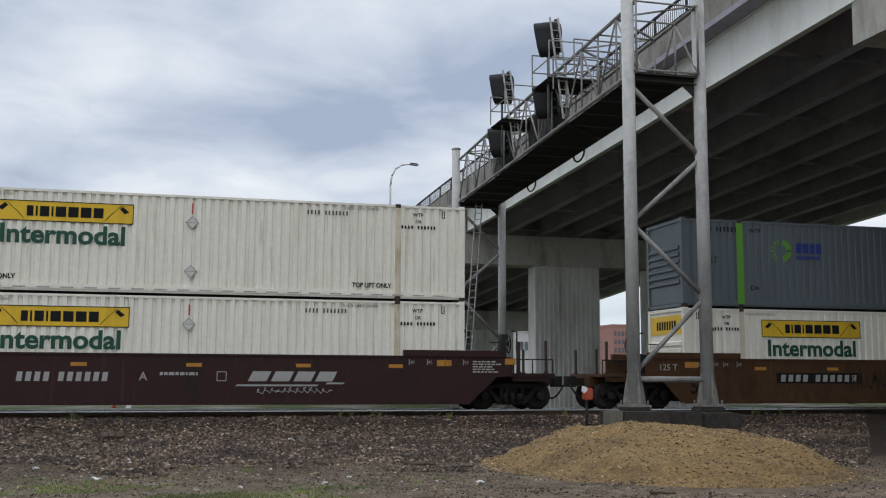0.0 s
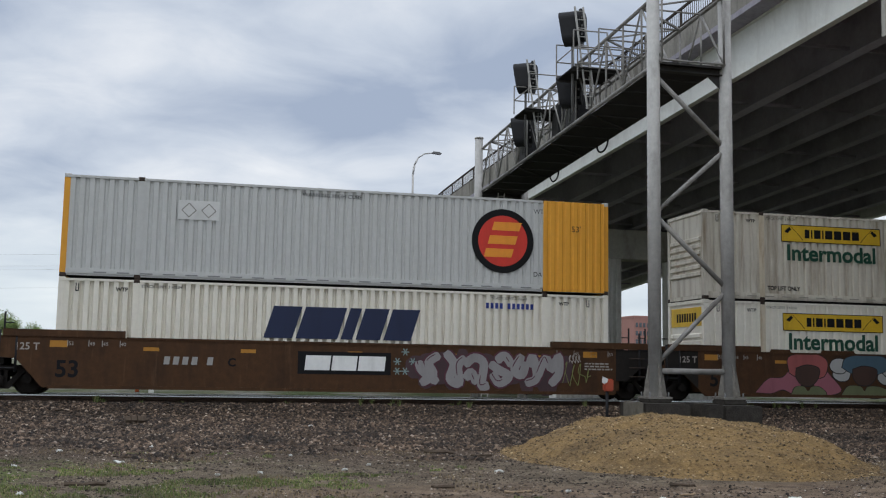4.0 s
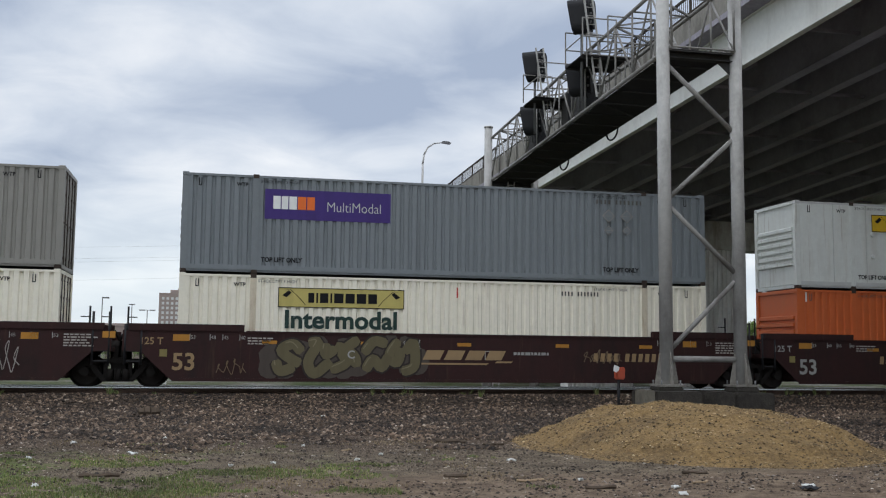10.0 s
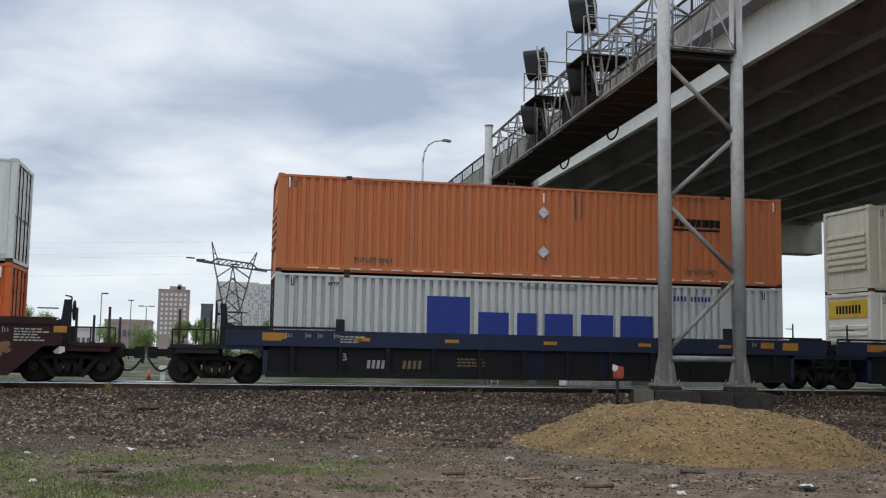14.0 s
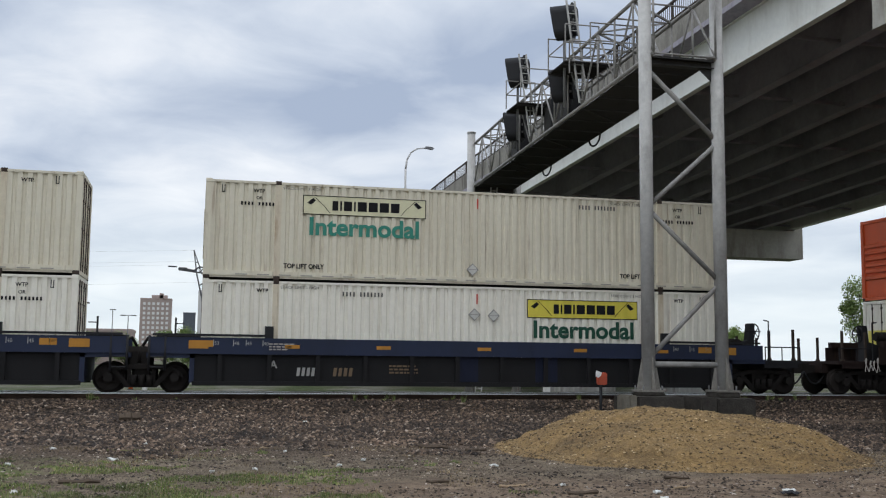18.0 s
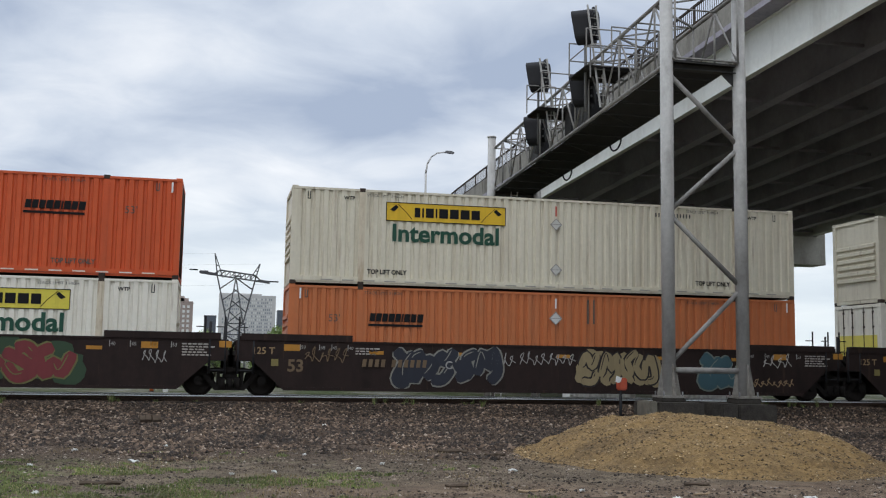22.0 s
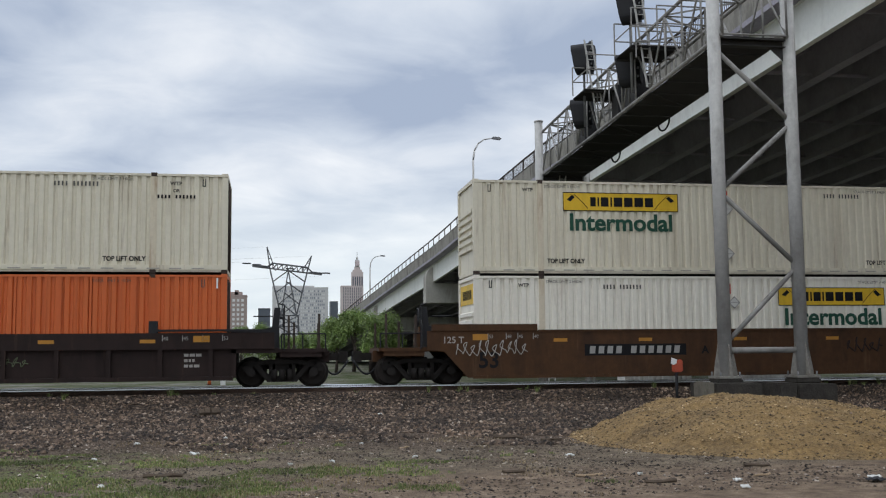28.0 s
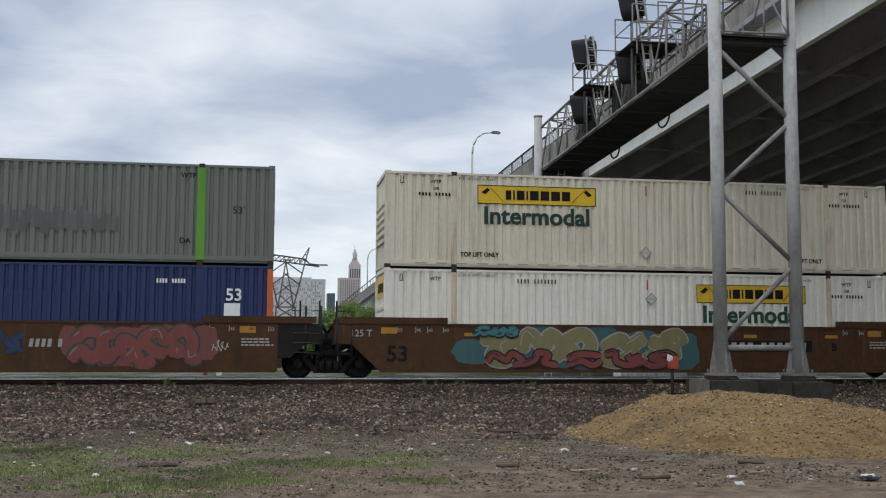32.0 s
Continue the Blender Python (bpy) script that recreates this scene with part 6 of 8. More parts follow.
def dress(car, k, style):
    y = -HALF - 0.006
    if style in ("ochre",):
        lettering(car, "53", 0.06, 0.5, 0.64, INK, y, 0.014)
        a, b = {1: (3.28, 6.14), 2: (2.9, 4.3), 3: (10.03, 12.82), 14: (3.45, 6.35), 15: (9.6, 10.5), 16: (10.4, 13.2)}[k]
        number_plate(car, a, b, GREYINK, INK if k not in (2, 15) else None, n=10 if k not in (2, 15) else 5)
        lettering(car, {1: "A", 2: "C", 3: "B", 14: "A", 15: "C", 16: "B"}[k], {1: 6.7, 2: 4.65, 3: 9.2, 14: 7.0, 15: 9.2, 16: 14.0}[k], 0.86, 0.32, INK, y, 0.01)
        lettering(car, "125 T", -1.0, 1.22, 0.27, NOTE, y, 0.004)
        stencil(car, 15.3, 1.1, 3, 1.1)
        if k == 3:
            # raised guide strips on the top chord, a sooty plate over the end
            for a, b in ((2.19, 2.93), (4.0, 5.25), (7.1, 9.0), (10.15, 12.04)):
                bm = B()
                prism(bm, [(a, 1.601), (b, 1.601), (b - 0.06, 1.69), (a + 0.06, 1.69)], -HALF - 0.015, -HALF + 0.04)
                part("guide_strip", bm, OCHRE, car)
            bm = B()
            prism(bm, [(-1.44, 1.57), (-1.44, 1.02), (-0.95, 0.985), (-0.32, 0.4), (-0.32, 1.57)], -HALF - 0.004, -HALF - 0.001)
            part("end_plate", bm, TRUCK, car, "sooty black end plate")
    elif style in ("redbrown", "redbrown2"):
        if style == "redbrown":
            lettering(car, "53", -0.12, 0.5, 0.66, GREYINK if k in (0, 6) else TAN, y, 0.014)
        else:
            lettering(car, "53", 0.0, 0.72, 0.48, TAN_DIM, y, 0.012)
        lettering(car, "125 T", -1.0, 1.2, 0.27, GREYINK if k in (0, 6) else TAN, y, 0.004)
        if style == "redbrown":
            bx = {0: 9.7, 4: 4.0, 5: 6.95, 6: 9.75}[k]
            ink = GREYINK if k == 0 else TAN
            # road name as slanted blocks with two long strokes beside it
            bars(car, [0.52, 0.52, 0.5, 0.5], bx + 0.05, 0.84, 0.28, ink, y, 0.12, slant=0.5)
            bars(car, [2.3], bx - 0.3, 0.70, 0.05, ink, y, slant=1.2)
            bars(car, [0.5], bx + 2.25, 0.76, 0.05, ink, y, slant=1.2)
            a, b = {0: (3.63, 6.02), 4: (10.2, 12.54), 5: (12.3, 14.6), 6: (2.79, 5.12)}[k]
            number_plate(car, a, b, GREYINK if k == 0 else TAN, z=0.83, h=0.25)
            stencil(car, {0: 7.35, 4: 8.12, 5: 9.78, 6: 8.6}[k], 1.0, 1, 1.35, 0.085, GREYINK)
            # small inspection square with a ring in it
            x = {0: 8.9, 4: 7.75, 5: 8.9, 6: 8.3}[k]
            bm = B()
            for q0, q1 in (((0, 0), (0.25, 0)), ((0.25, 0), (0.25, 0.25)), ((0.25, 0.25), (0, 0.25)), ((0, 0.25), (0, 0))):
                stroke(bm, (x + q0[0], 0.85 + q0[1]), (x + q1[0], 0.85 + q1[1]), 0.02, y)
            part("inspection_mark", bm, GREYINK, car)
        else:
            a, b = {10: (3.58, 6.33), 11: (2.14, 4.08), 12: (9.8, 12.59)}[k]
            number_plate(car, a, b, WHITE_DIM if k == 10 else GREYINK if k == 12 else TAN_DIM, spray("sign_red", (0.25, 0.02, 0.02)) if k == 10 else None, y=-HALF - 0.03)
        stencil(car, 16.35, 1.42, 5, 0.8, 0.04)
        stencil(car, 1.95, 1.38, 3, 0.6, 0.04)
        decal(car, 17.36, 17.7, 1.36, 1.54, REFLECT, y, "reflector")
        decal(car, -0.45, -0.25, 0.86, 1.06, spray("dull_yellow_tag", (0.22, 0.18, 0.06)), y, "inspection_tag")
        lettering(car, {0: "A", 4: "B", 5: "C", 6: "A", 10: "B", 11: "C", 12: "A"}[k], {0: 6.8, 4: 7.09, 5: 4.78, 6: 8.9, 10: 7.1, 11: 4.6, 12: 8.75}[k], 0.86, 0.32, GREYINK, y - (0.03 if k in (5, 10, 11) else 0.0), 0.006)
    elif style == "blue":
        yl = -HALF + 0.096
        lettering(car, "53", {7: 11.6, 8: 11.62, 9: 9.95}[k], 0.47, 0.42, TAN_DIM, yl, 0.01)
        number_plate(car, 2.7, 3.35, GREYINK, None, 4, 0.5, 0.24, -HALF + 0.1)
        number_plate(car, 3.75, 4.45, TAN_DIM, None, 4, 0.5, 0.24, -HALF + 0.1)
        lettering(car, {7: "B", 8: "C", 9: "A"}[k], 1.95, 0.72, 0.3, GREYINK, yl, 0.008)
        stencil(car, 5.4, 0.78, 3, 0.9, 0.05, TAN_DIM, yl)
        stencil(car, 1.9, 1.38, 3, 0.6, 0.04)
        # bright blue panels where the sill's plates were renewed
        for x in (7.4, 9.9):
            bm = B()
            box(bm, x, x + 0.7, -HALF + 0.094, -HALF + 0.1, 0.36, 1.09)
            part("renewed_panel", bm, BLUE_DULL, car)
        for x in (-0.05, 16.28):
            decal(car, x - 0.27, x + 0.27, 1.25, 1.48, REFLECT, y, "reflector")
    else:
        lettering(car, "53", 0.9, 0.5, 0.5, GREYINK, -HALF + 0.096, 0.01)
        number_plate(car, 4.8, 6.6, TAN, None, 8, 0.72, 0.22, -HALF + 0.1)
        stencil(car, 6.9, 0.66, 2, 0.9, 0.07, NOTE, -HALF + 0.096)
        stencil(car, 15.0, 0.9, 3, 0.4, 0.08, NOTE, -HALF + 0.096)
    S = spray
    if k == 0:
        scrawl(car, 10.0, 12.2, 0.5, 0.18, GREYINK, 3, 0.009)
    if k == 1:
        for a, b, q in ((5.9, 7.4, 4), (7.8, 9.4, 5), (11.4, 14.2, 6)):
            scrawl(car, a, b, 0.6, 0.75, BROWN2, q, 0.018)
    if k == 2:
        graffiti(car, 10.1, 14.5, 0.24, 1.5, 6, S("silver", (0.277, 0.262, 0.262)), S("plum", (0.09, 0.025, 0.04)), 12, S("dull_purple", (0.064, 0.034, 0.039)))
        bars(car, [0.72, 0.72, 0.78], 6.8, 0.79, 0.42, WHITE_INK, y - 0.002, 0.05, slant=0.1)
        decal(car, 6.61, 9.31, 0.68, 1.32, INK, y + 0.003, "name_board")
        snow = S("pale_ice", (0.2, 0.27, 0.26))
        for i in range(5):
            cx, cz = 9.5 + 0.23 * (i % 3), 0.8 + 0.28 * (i // 2)
            bm = B()
            for q in range(3):
                d = Vector((math.cos(q * math.pi / 3), math.sin(q * math.pi / 3))) * 0.11
                stroke(bm, (cx - d.x, cz - d.y), (cx + d.x, cz + d.y), 0.03, y - 0.0006 * q)
            part("sprayed_star", bm, snow, car)
        scrawl(car, 14.6, 15.6, 0.4, 0.9, S("lime_line", (0.177, 0.192, 0.058)), 5)
        scrawl(car, 14.8, 15.2, 1.1, 0.3, NOTE, 6)
    if k == 3:
        # mural: two rounded dark heads with big hair, collars and leaves
        pk, bl, wh, gr, dk = S("pink", (0.31, 0.106, 0.136)), S("sky_blue", (0.06, 0.11, 0.15)), S("mural_white", (0.40, 0.40, 0.39)), S("sage", (0.133, 0.148, 0.073)), S("brown_face", (0.055, 0.028, 0.02))
        rose = S("rose_hair", (0.33, 0.09, 0.085))
        ln = S("mural_line", (0.02, 0.014, 0.012))
        outline_shape(car, ((1.65, 0.32), (2.1, 0.75), (2.6, 0.8), (3.0, 1.15), (3.3, 1.0), (3.25, 0.55), (3.0, 0.3), (2.6, 0.42), (2.2, 0.3)), pk, ln, y - 0.001)
        outline_shape(car, ((3.7, 0.9), (3.9, 1.3), (4.3, 0.9), (4.7, 0.45), (4.4, 0.28), (3.9, 0.3), (3.75, 0.5)), pk, ln, y - 0.003)
        outline_shape(car, ((2.85, 0.95), (2.8, 1.4), (3.2, 1.56), (3.8, 1.56), (4.2, 1.35), (4.15, 0.95), (3.9, 0.8), (3.2, 0.8)), rose, ln, y - 0.005)
        outline_shape(car, ((3.1, 1.1), (3.1, 0.8), (3.3, 0.58), (3.6, 0.56), (3.85, 0.78), (3.9, 1.1), (3.5, 1.2)), dk, ln, y - 0.007, "mural_head")
        outline_shape(car, ((2.9, 0.25), (3.05, 0.5), (3.35, 0.52), (3.5, 0.38), (3.65, 0.52), (3.95, 0.5), (4.1, 0.25)), gr, ln, y - 0.009)
        for cx, cz in ((4.75, 0.95), (4.65, 1.2), (6.4, 0.85), (6.55, 1.1), (6.2, 1.25)):
            outline_shape(car, [(cx + 0.34 * math.cos(q), cz + 0.24 * math.sin(q)) for q in (0.3, 1.3, 2.3, 3.3, 4.3, 5.3)], wh, ln, y - 0.001 - 0.002 * (cz > 1.0))
        outline_shape(car, ((4.75, 1.15), (4.9, 1.45), (5.5, 1.56), (6.3, 1.5), (6.45, 1.15), (6.0, 0.95), (5.2, 0.95)), bl, ln, y - 0.005)
        outline_shape(car, ((5.15, 1.1), (5.15, 0.85), (5.35, 0.62), (5.7, 0.6), (5.95, 0.8), (6.0, 1.1), (5.55, 1.2)), dk, ln, y - 0.007, "mural_head")
        outline_shape(car, ((4.7, 0.25), (4.95, 0.55), (5.4, 0.55), (5.55, 0.4), (5.7, 0.55), (6.2, 0.52), (6.6, 0.25)), gr, ln, y - 0.009)
        for cx in (6.95, 7.5):
            outline_shape(car, ((cx, 0.3), (cx - 0.15, 0.6), (cx + 0.05, 0.85), (cx + 0.22, 0.65), (cx + 0.42, 0.85), (cx + 0.4, 0.45), (cx + 0.2, 0.26)), gr, ln, y - 0.002)
        outline_shape(car, ((7.9, 0.35), (8.2, 0.62), (8.75, 0.8), (8.5, 0.4), (8.2, 0.28)), gr, ln, y - 0.004)
        scrawl(car, 7.9, 8.5, 0.45, 0.25, INK, 9, 0.01, y - 0.01)
    if k == 4:
        graffiti(car, 1.5, 4.6, 0.25, 0.85, 5, S("amber", (0.19, 0.1, 0.045)), S("dark_brown", (0.028, 0.013, 0.011)), 21)
        scrawl(car, 2.9, 4.2, 1.08, 0.38, GREYINK, 22)
        scrawl(car, 4.4, 5.8, 1.08, 0.38, GREYINK, 26)
        graffiti(car, 12.65, 14.35, 0.36, 1.3, 3, S("chrome", (0.31, 0.31, 0.31)), INK, 23)
        scrawl(car, 9.8, 12.4, 1.2, 0.28, GREYINK, 24)
        scrawl(car, 14.4, 15.3, 0.4, 0.9, NOTE, 25)
        scrawl(car, 8.6, 9.8, 0.95, 0.45, BLACK, 27, 0.016)
    if k == 5:
        graffiti(car, 2.7, 6.8, 0.27, 1.54, 5, S("olive", (0.12, 0.1, 0.05)), S("ink_brown", (0.02, 0.013, 0.01)), 31, S("dusky", (0.065, 0.05, 0.04)), S("straw_line", (0.2, 0.17, 0.1)))
        scrawl(car, 1.1, 2.0, 0.4, 0.45, TAN_DIM, 32)
        scrawl(car, 6.4, 7.0, 1.1, 0.35, GREYINK, 34)
        scrawl(car, 12.0, 13.3, 0.75, 0.45, TAN_DIM, 33)
    if k == 6:
        graffiti(car, 5.4, 8.35, 0.3, 1.3, 5, S("pale_green", (0.217, 0.222, 0.138)), S("dark_olive", (0.03, 0.03, 0.015)), 41)
        scrawl(car, 4.1, 4.9, 0.35, 0.4, TAN, 42)
        scrawl(car, 11.5, 13.4, 1.2, 0.3, TEAL_DIM, 43, 0.02)
        graffiti(car, 14.5, 16.3, 0.6, 1.15, 3, S("amber", (0.19, 0.1, 0.045)), S("dark_brown", (0.028, 0.013, 0.011)), 44)
        decal(car, 8.2, 9.1, 0.75, 1.35, S("grey_patch", (0.055, 0.05, 0.05)), y + 0.003, "painted_over_patch")
    if k == 10:
        graffiti(car, 2.6, 7.9, 0.26, 1.54, 6, S("rose", (0.203, 0.084, 0.079)), S("dark_wine", (0.056, 0.016, 0.021)), 51, S("sea_green", (0.024, 0.069, 0.049)))
        graffiti(car, 9.0, 13.5, 0.26, 1.54, 5, S("signal_red", (0.163, 0.027, 0.03)), S("yellow_green", (0.141, 0.141, 0.047)), 52, S("deep_green", (0.027, 0.057, 0.027)))
        for cx, cz, w in ((1.2, 0.6, 0.7), (1.8, 1.1, 0.5), (2.2, 0.5, 0.6), (8.3, 0.6, 0.6), (8.6, 1.1, 0.5)):
            bm = B()
            blob(bm, cx, cz, w, w * 0.9, y + 0.001, int(cx * 10), 16, 0.9)
            part("sprayed_cloud", bm, S("sea_green", (0.024, 0.069, 0.049)), car)
        scrawl(car, -2.0, -1.4, 0.75, 0.45, WHITE_DIM, 54, 0.016)
        scrawl(car, 15.3, 16.0, 0.9, 0.4, GREYINK, 53)
    if k == 11:
        graffiti(car, 3.0, 6.2, 0.3, 1.56, 5, S("night", (0.02, 0.023, 0.035)), S("chalk", (0.231, 0.222, 0.192)), 61, fat=0.5)
        graffiti(car, 8.85, 11.2, 0.34, 1.56, 4, S("cream_yellow", (0.279, 0.22, 0.121)), S("ink", (0.018, 0.013, 0.013)), 62, S("cream_yellow", (0.279, 0.22, 0.121)), S("ink", (0.018, 0.013, 0.013)))
        graffiti(car, 12.6, 14.2, 0.3, 1.56, 2, S("teal", (0.042, 0.096, 0.116)), S("pale_teal", (0.157, 0.182, 0.157)), 63, fat=0.6)
        scrawl(car, 6.0, 6.8, 0.95, 0.55, GREYINK, 64)
        scrawl(car, 6.9, 8.7, 1.0, 0.5, GREYINK, 65)
        scrawl(car, 0.5, 1.8, 1.0, 0.45, TAN_DIM, 67, 0.014)
        scrawl(car, 14.9, 15.9, 1.05, 0.45, WHITE_DIM, 66)
        scrawl(car, 14.2, 16.0, 0.45, 0.28, TAN, 68)
    if k == 12:
        pink = S("pink_line", (0.159, 0.069, 0.069))
        for a, b, q in ((0.05, 1.4, 71), (1.5, 2.6, 76), (2.7, 3.8, 77), (3.9, 5.3, 78)):
            scrawl(car, a, b, 0.35, 1.1, pink, q, 0.019)
        scrawl(car, 0.5, 1.4, 1.0, 0.4, GREYINK, 72)
        scrawl(car, 3.8, 5.1, 1.05, 0.42, GREYINK, 79)
        scrawl(car, 14.2, 15.2, 0.9, 0.5, pink, 73, 0.016)
        stencil(car, 6.6, 1.02, 1, 1.35, 0.075, GREYINK)
    if k == 13:
        scrawl(car, 9.55, 10.9, 0.6, 0.4, S("grass_line", (0.123, 0.148, 0.083)), 74, 0.012, -HALF + 0.09)
    if k == 14:
        scrawl(car, -0.6, 1.6, 0.85, 0.45, WHITE_DIM, 75, 0.012)
        scrawl(car, 11.8, 13.1, 0.85, 0.5, BROWN2, 76, 0.024)
    if k == 15:
        graffiti(car, 2.15, 5.7, 0.27, 1.54, 5, S("coral", (0.19, 0.05, 0.042)), S("deep_teal", (0.02, 0.06, 0.05)), 81, S("salmon", (0.16, 0.055, 0.045)), S("mint_line", (0.162, 0.216, 0.186)))
        graffiti(car, 6.2, 9.5, 0.62, 1.3, 6, S("dusk_blue", (0.02, 0.04, 0.1)), S("dark_blue_line", (0.015, 0.025, 0.05)), 82, fat=0.2)
        graffiti(car, 10.65, 14.2, 0.27, 1.56, 4, S("coral", (0.19, 0.05, 0.042)), S("deep_teal", (0.02, 0.06, 0.05)), 83, S("salmon", (0.16, 0.055, 0.045)), S("mint_line", (0.162, 0.216, 0.186)))
        scrawl(car, 5.7, 6.3, 1.0, 0.25, WHITE_DIM, 84)
        scrawl(car, 14.5, 15.0, 0.75, 0.35, WHITE_DIM, 85)
    if k == 16:
        graffiti(car, 2.7, 9.2, 0.27, 1.56, 5, S("sun_yellow", (0.2, 0.18, 0.08)), S("bright_outline", (0.304, 0.284, 0.255)), 91, S("turquoise", (0.042, 0.107, 0.112)))
        graffiti(car, 2.9, 9.0, 0.27, 0.85, 5, S("deep_red", (0.2, 0.045, 0.04)), S("black_line", (0.015, 0.012, 0.012)), 93, y=-HALF - 0.03)
        graffiti(car, 2.6, 4.0, 1.2, 1.56, 3, S("sky_line", (0.05, 0.16, 0.18)), S("black_line", (0.015, 0.012, 0.012)), 94, y=-HALF - 0.035)


def build_train():
    for k, (off, style, le, ri, up, lo, lab, ulab, llab) in enumerate(UNITS):
        car = well_car(style, lab, le, ri, (k in (4, 10), k in (3, 9)))
        dress(car, k, style)
        truck(car, -1.575)
        if ri == C:
            truck(car, CL + 1.575)
        CARS.append((car, off, TRACK_Y, 0.0))
        for kind, z, lbl in ((lo, TOP - 2 * CH, llab + " below another"), (up, TOP - CH, ulab + " on another")):
            b = make_box(kind, lbl, lbl.endswith("below another"))
            BOXES.append((b, off, SIDE_Y, z))


build_train()


def motions():
    times = [float(t) for t in range(33)]
    for ob, off, y, z in CARS + BOXES:
        walk(ob, [(t, pose(off - travel(t), y, z)) for t in times])
    # wheels roll while they are near; 0.42 m radius, turned back as the train goes to -x
    offset = {car.name: off for car, off, y, z in CARS}
    for w, car, x, dx in WHEELS:
        steps = [i / 18 for i in range(577) if -16 < offset[car.name] + x - travel(i / 18) < 32]
        if not steps:
            continue
        turn = lambda t: pose(dx, 0, 0.42, 0, -math.degrees(travel(t) / 0.42) % 360.0, 0)
        rows = [(t, turn(t)) for t in steps]
        if steps[0] > 0.0:
            rows.insert(0, (0.0, turn(steps[0])))
        if steps[-1] < 32.0:
            rows.append((32.0, turn(steps[-1])))
        walk(w, rows)

# ---------------------------------------------------------------- signals on the bridge
SIGNAL_SPOTS = ((12.17, 38.5, 12.53, True), (12.14, 33.0, 12.8, True), (12.55, 34.4, 10.94, False), (12.6, 40.2, 10.73, False))
for sx, sy, sz, up in SIGNAL_SPOTS:
    signal_head("railway_signal", sx - 0.05, sy, sz, -124)
    sx += 0.02
    mast = thing("signal_mast", "grey tubular mast carrying railway signal heads", "signal mast", "signal masts")
    bm = B()
    tube(bm, (sx, sy + 0.06, 9.8), (sx, sy + 0.06, sz + 0.55), 0.05, 10)
    part("mast_tube", bm, STEEL_DARK, mast)
    bm = B()
    box(bm, sx - 0.1, sx + 0.1, sy + 0.02, sy + 0.1, sz - 0.05, sz + 0.05)
    box(bm, sx - 0.1, sx + 0.1, sy + 0.02, sy + 0.1, sz + 0.3, sz + 0.36)
    part("bracket", bm, STEEL_DARK, mast)
    if up:
        bm = B()
        for d in (0.0, 0.3):
            tube(bm, (sx + 0.3 + d, sy - 0.6, 9.82), (sx - 0.17 + d, sy - 0.6, sz + 0.6), 0.036, 6)
        for k in range(int((sz + 0.7 - 9.9) / 0.3)):
            z = 9.95 + 0.3 * k
            o = -0.47 * (z - 9.82) / (sz - 9.27)
            tube(bm, (sx + 0.3 + o, sy - 0.6, z), (sx + 0.6 + o, sy - 0.6, z), 0.018, 5)
        part("ladder", bm, STEEL, mast)


def cage(x0, x1, y0, y1, z0, z1):
    c = thing("service_cage", "thin tubular guard rail round a signal on the bridge", "guard rail", "guard rails of the signals")
    for x in (x0, x1):
        for y in (y0, y1):
            bm = B()
            tube(bm, (x, y, z0), (x, y, z1), 0.026, 6)
            part("post", bm, TRUSS, c)
    for z in (z0 + 0.55, z1):
        for y in (y0, y1):
            bm = B()
            tube(bm, (x0, y, z), (x1, y, z), 0.024, 6)
            part("rail", bm, TRUSS, c)
    for x in (x0, x1):
        bm = B()
        tube(bm, (x, y0, z0 + 0.55), (x, y1, z0 + 0.55), 0.022, 6)
        part("rail", bm, TRUSS, c)


cage(11.6, 12.8, 36.31, 38.2, 10.95, 12.08)
cage(11.6, 12.8, 31.45, 33.16, 11.05, 12.23)
cage(11.8, 13.4, 29.7, 31.6, 10.6, 11.72)


def equipment_box(x, y, z, sx, sy, sz):
    e = thing("equipment_box", "dark sheet metal equipment case on the signal bridge", "equipment case", "equipment cases")
    bm = B()
    box(bm, x - sx, x + sx, y - sy, y + sy, z, z + sz)
    bmesh.ops.bevel(bm, geom=bm.edges[:], offset=0.02, segments=1, affect="EDGES")
    part("case", bm, BLACK, e)
    bm = B()
    box(bm, x - sx - 0.012, x - sx, y - sy + 0.05, y + sy - 0.05, z + 0.05, z + sz - 0.05)
    part("case_door", bm, GRATING_EDGE, e)


def service_platform(x0, x1, y0, y1, z):
    """Grated platform under a raised signal, carried by two angles."""
    p = thing("service_platform", "dark grated service platform below a raised railway signal", "platform", "service platforms of the signals")
    bm = B()
    box(bm, x0, x1, y0, y1, z, z + 0.04)
    part("grating", bm, GRATING, p)
    for y in (y0 + 0.1, y1 - 0.15):
        bm = B()
        angle_bar(bm, (x0, y, z - 0.07), (x1, y, z - 0.07), 0.07)
        part("bearer", bm, GRATING_EDGE, p)
        bm = B()
        tube(bm, (x1 - 0.1, y, z - 0.06), (x1 - 0.1, y, z - 1.0), 0.03, 6)
        part("hanger", bm, TRUSS, p)


service_platform(11.9, 13.6, 32.3, 34.0, 11.2)
service_platform(11.9, 13.6, 37.6, 39.2, 11.05)
equipment_box(13.3, 35.6, 9.77, 0.3, 0.7, 1.25)

equipment_box(13.4, 37.6, 9.77, 0.28, 0.4, 1.5)
equipment_box(13.3, 41.6, 9.77, 0.3, 0.5, 1.3)

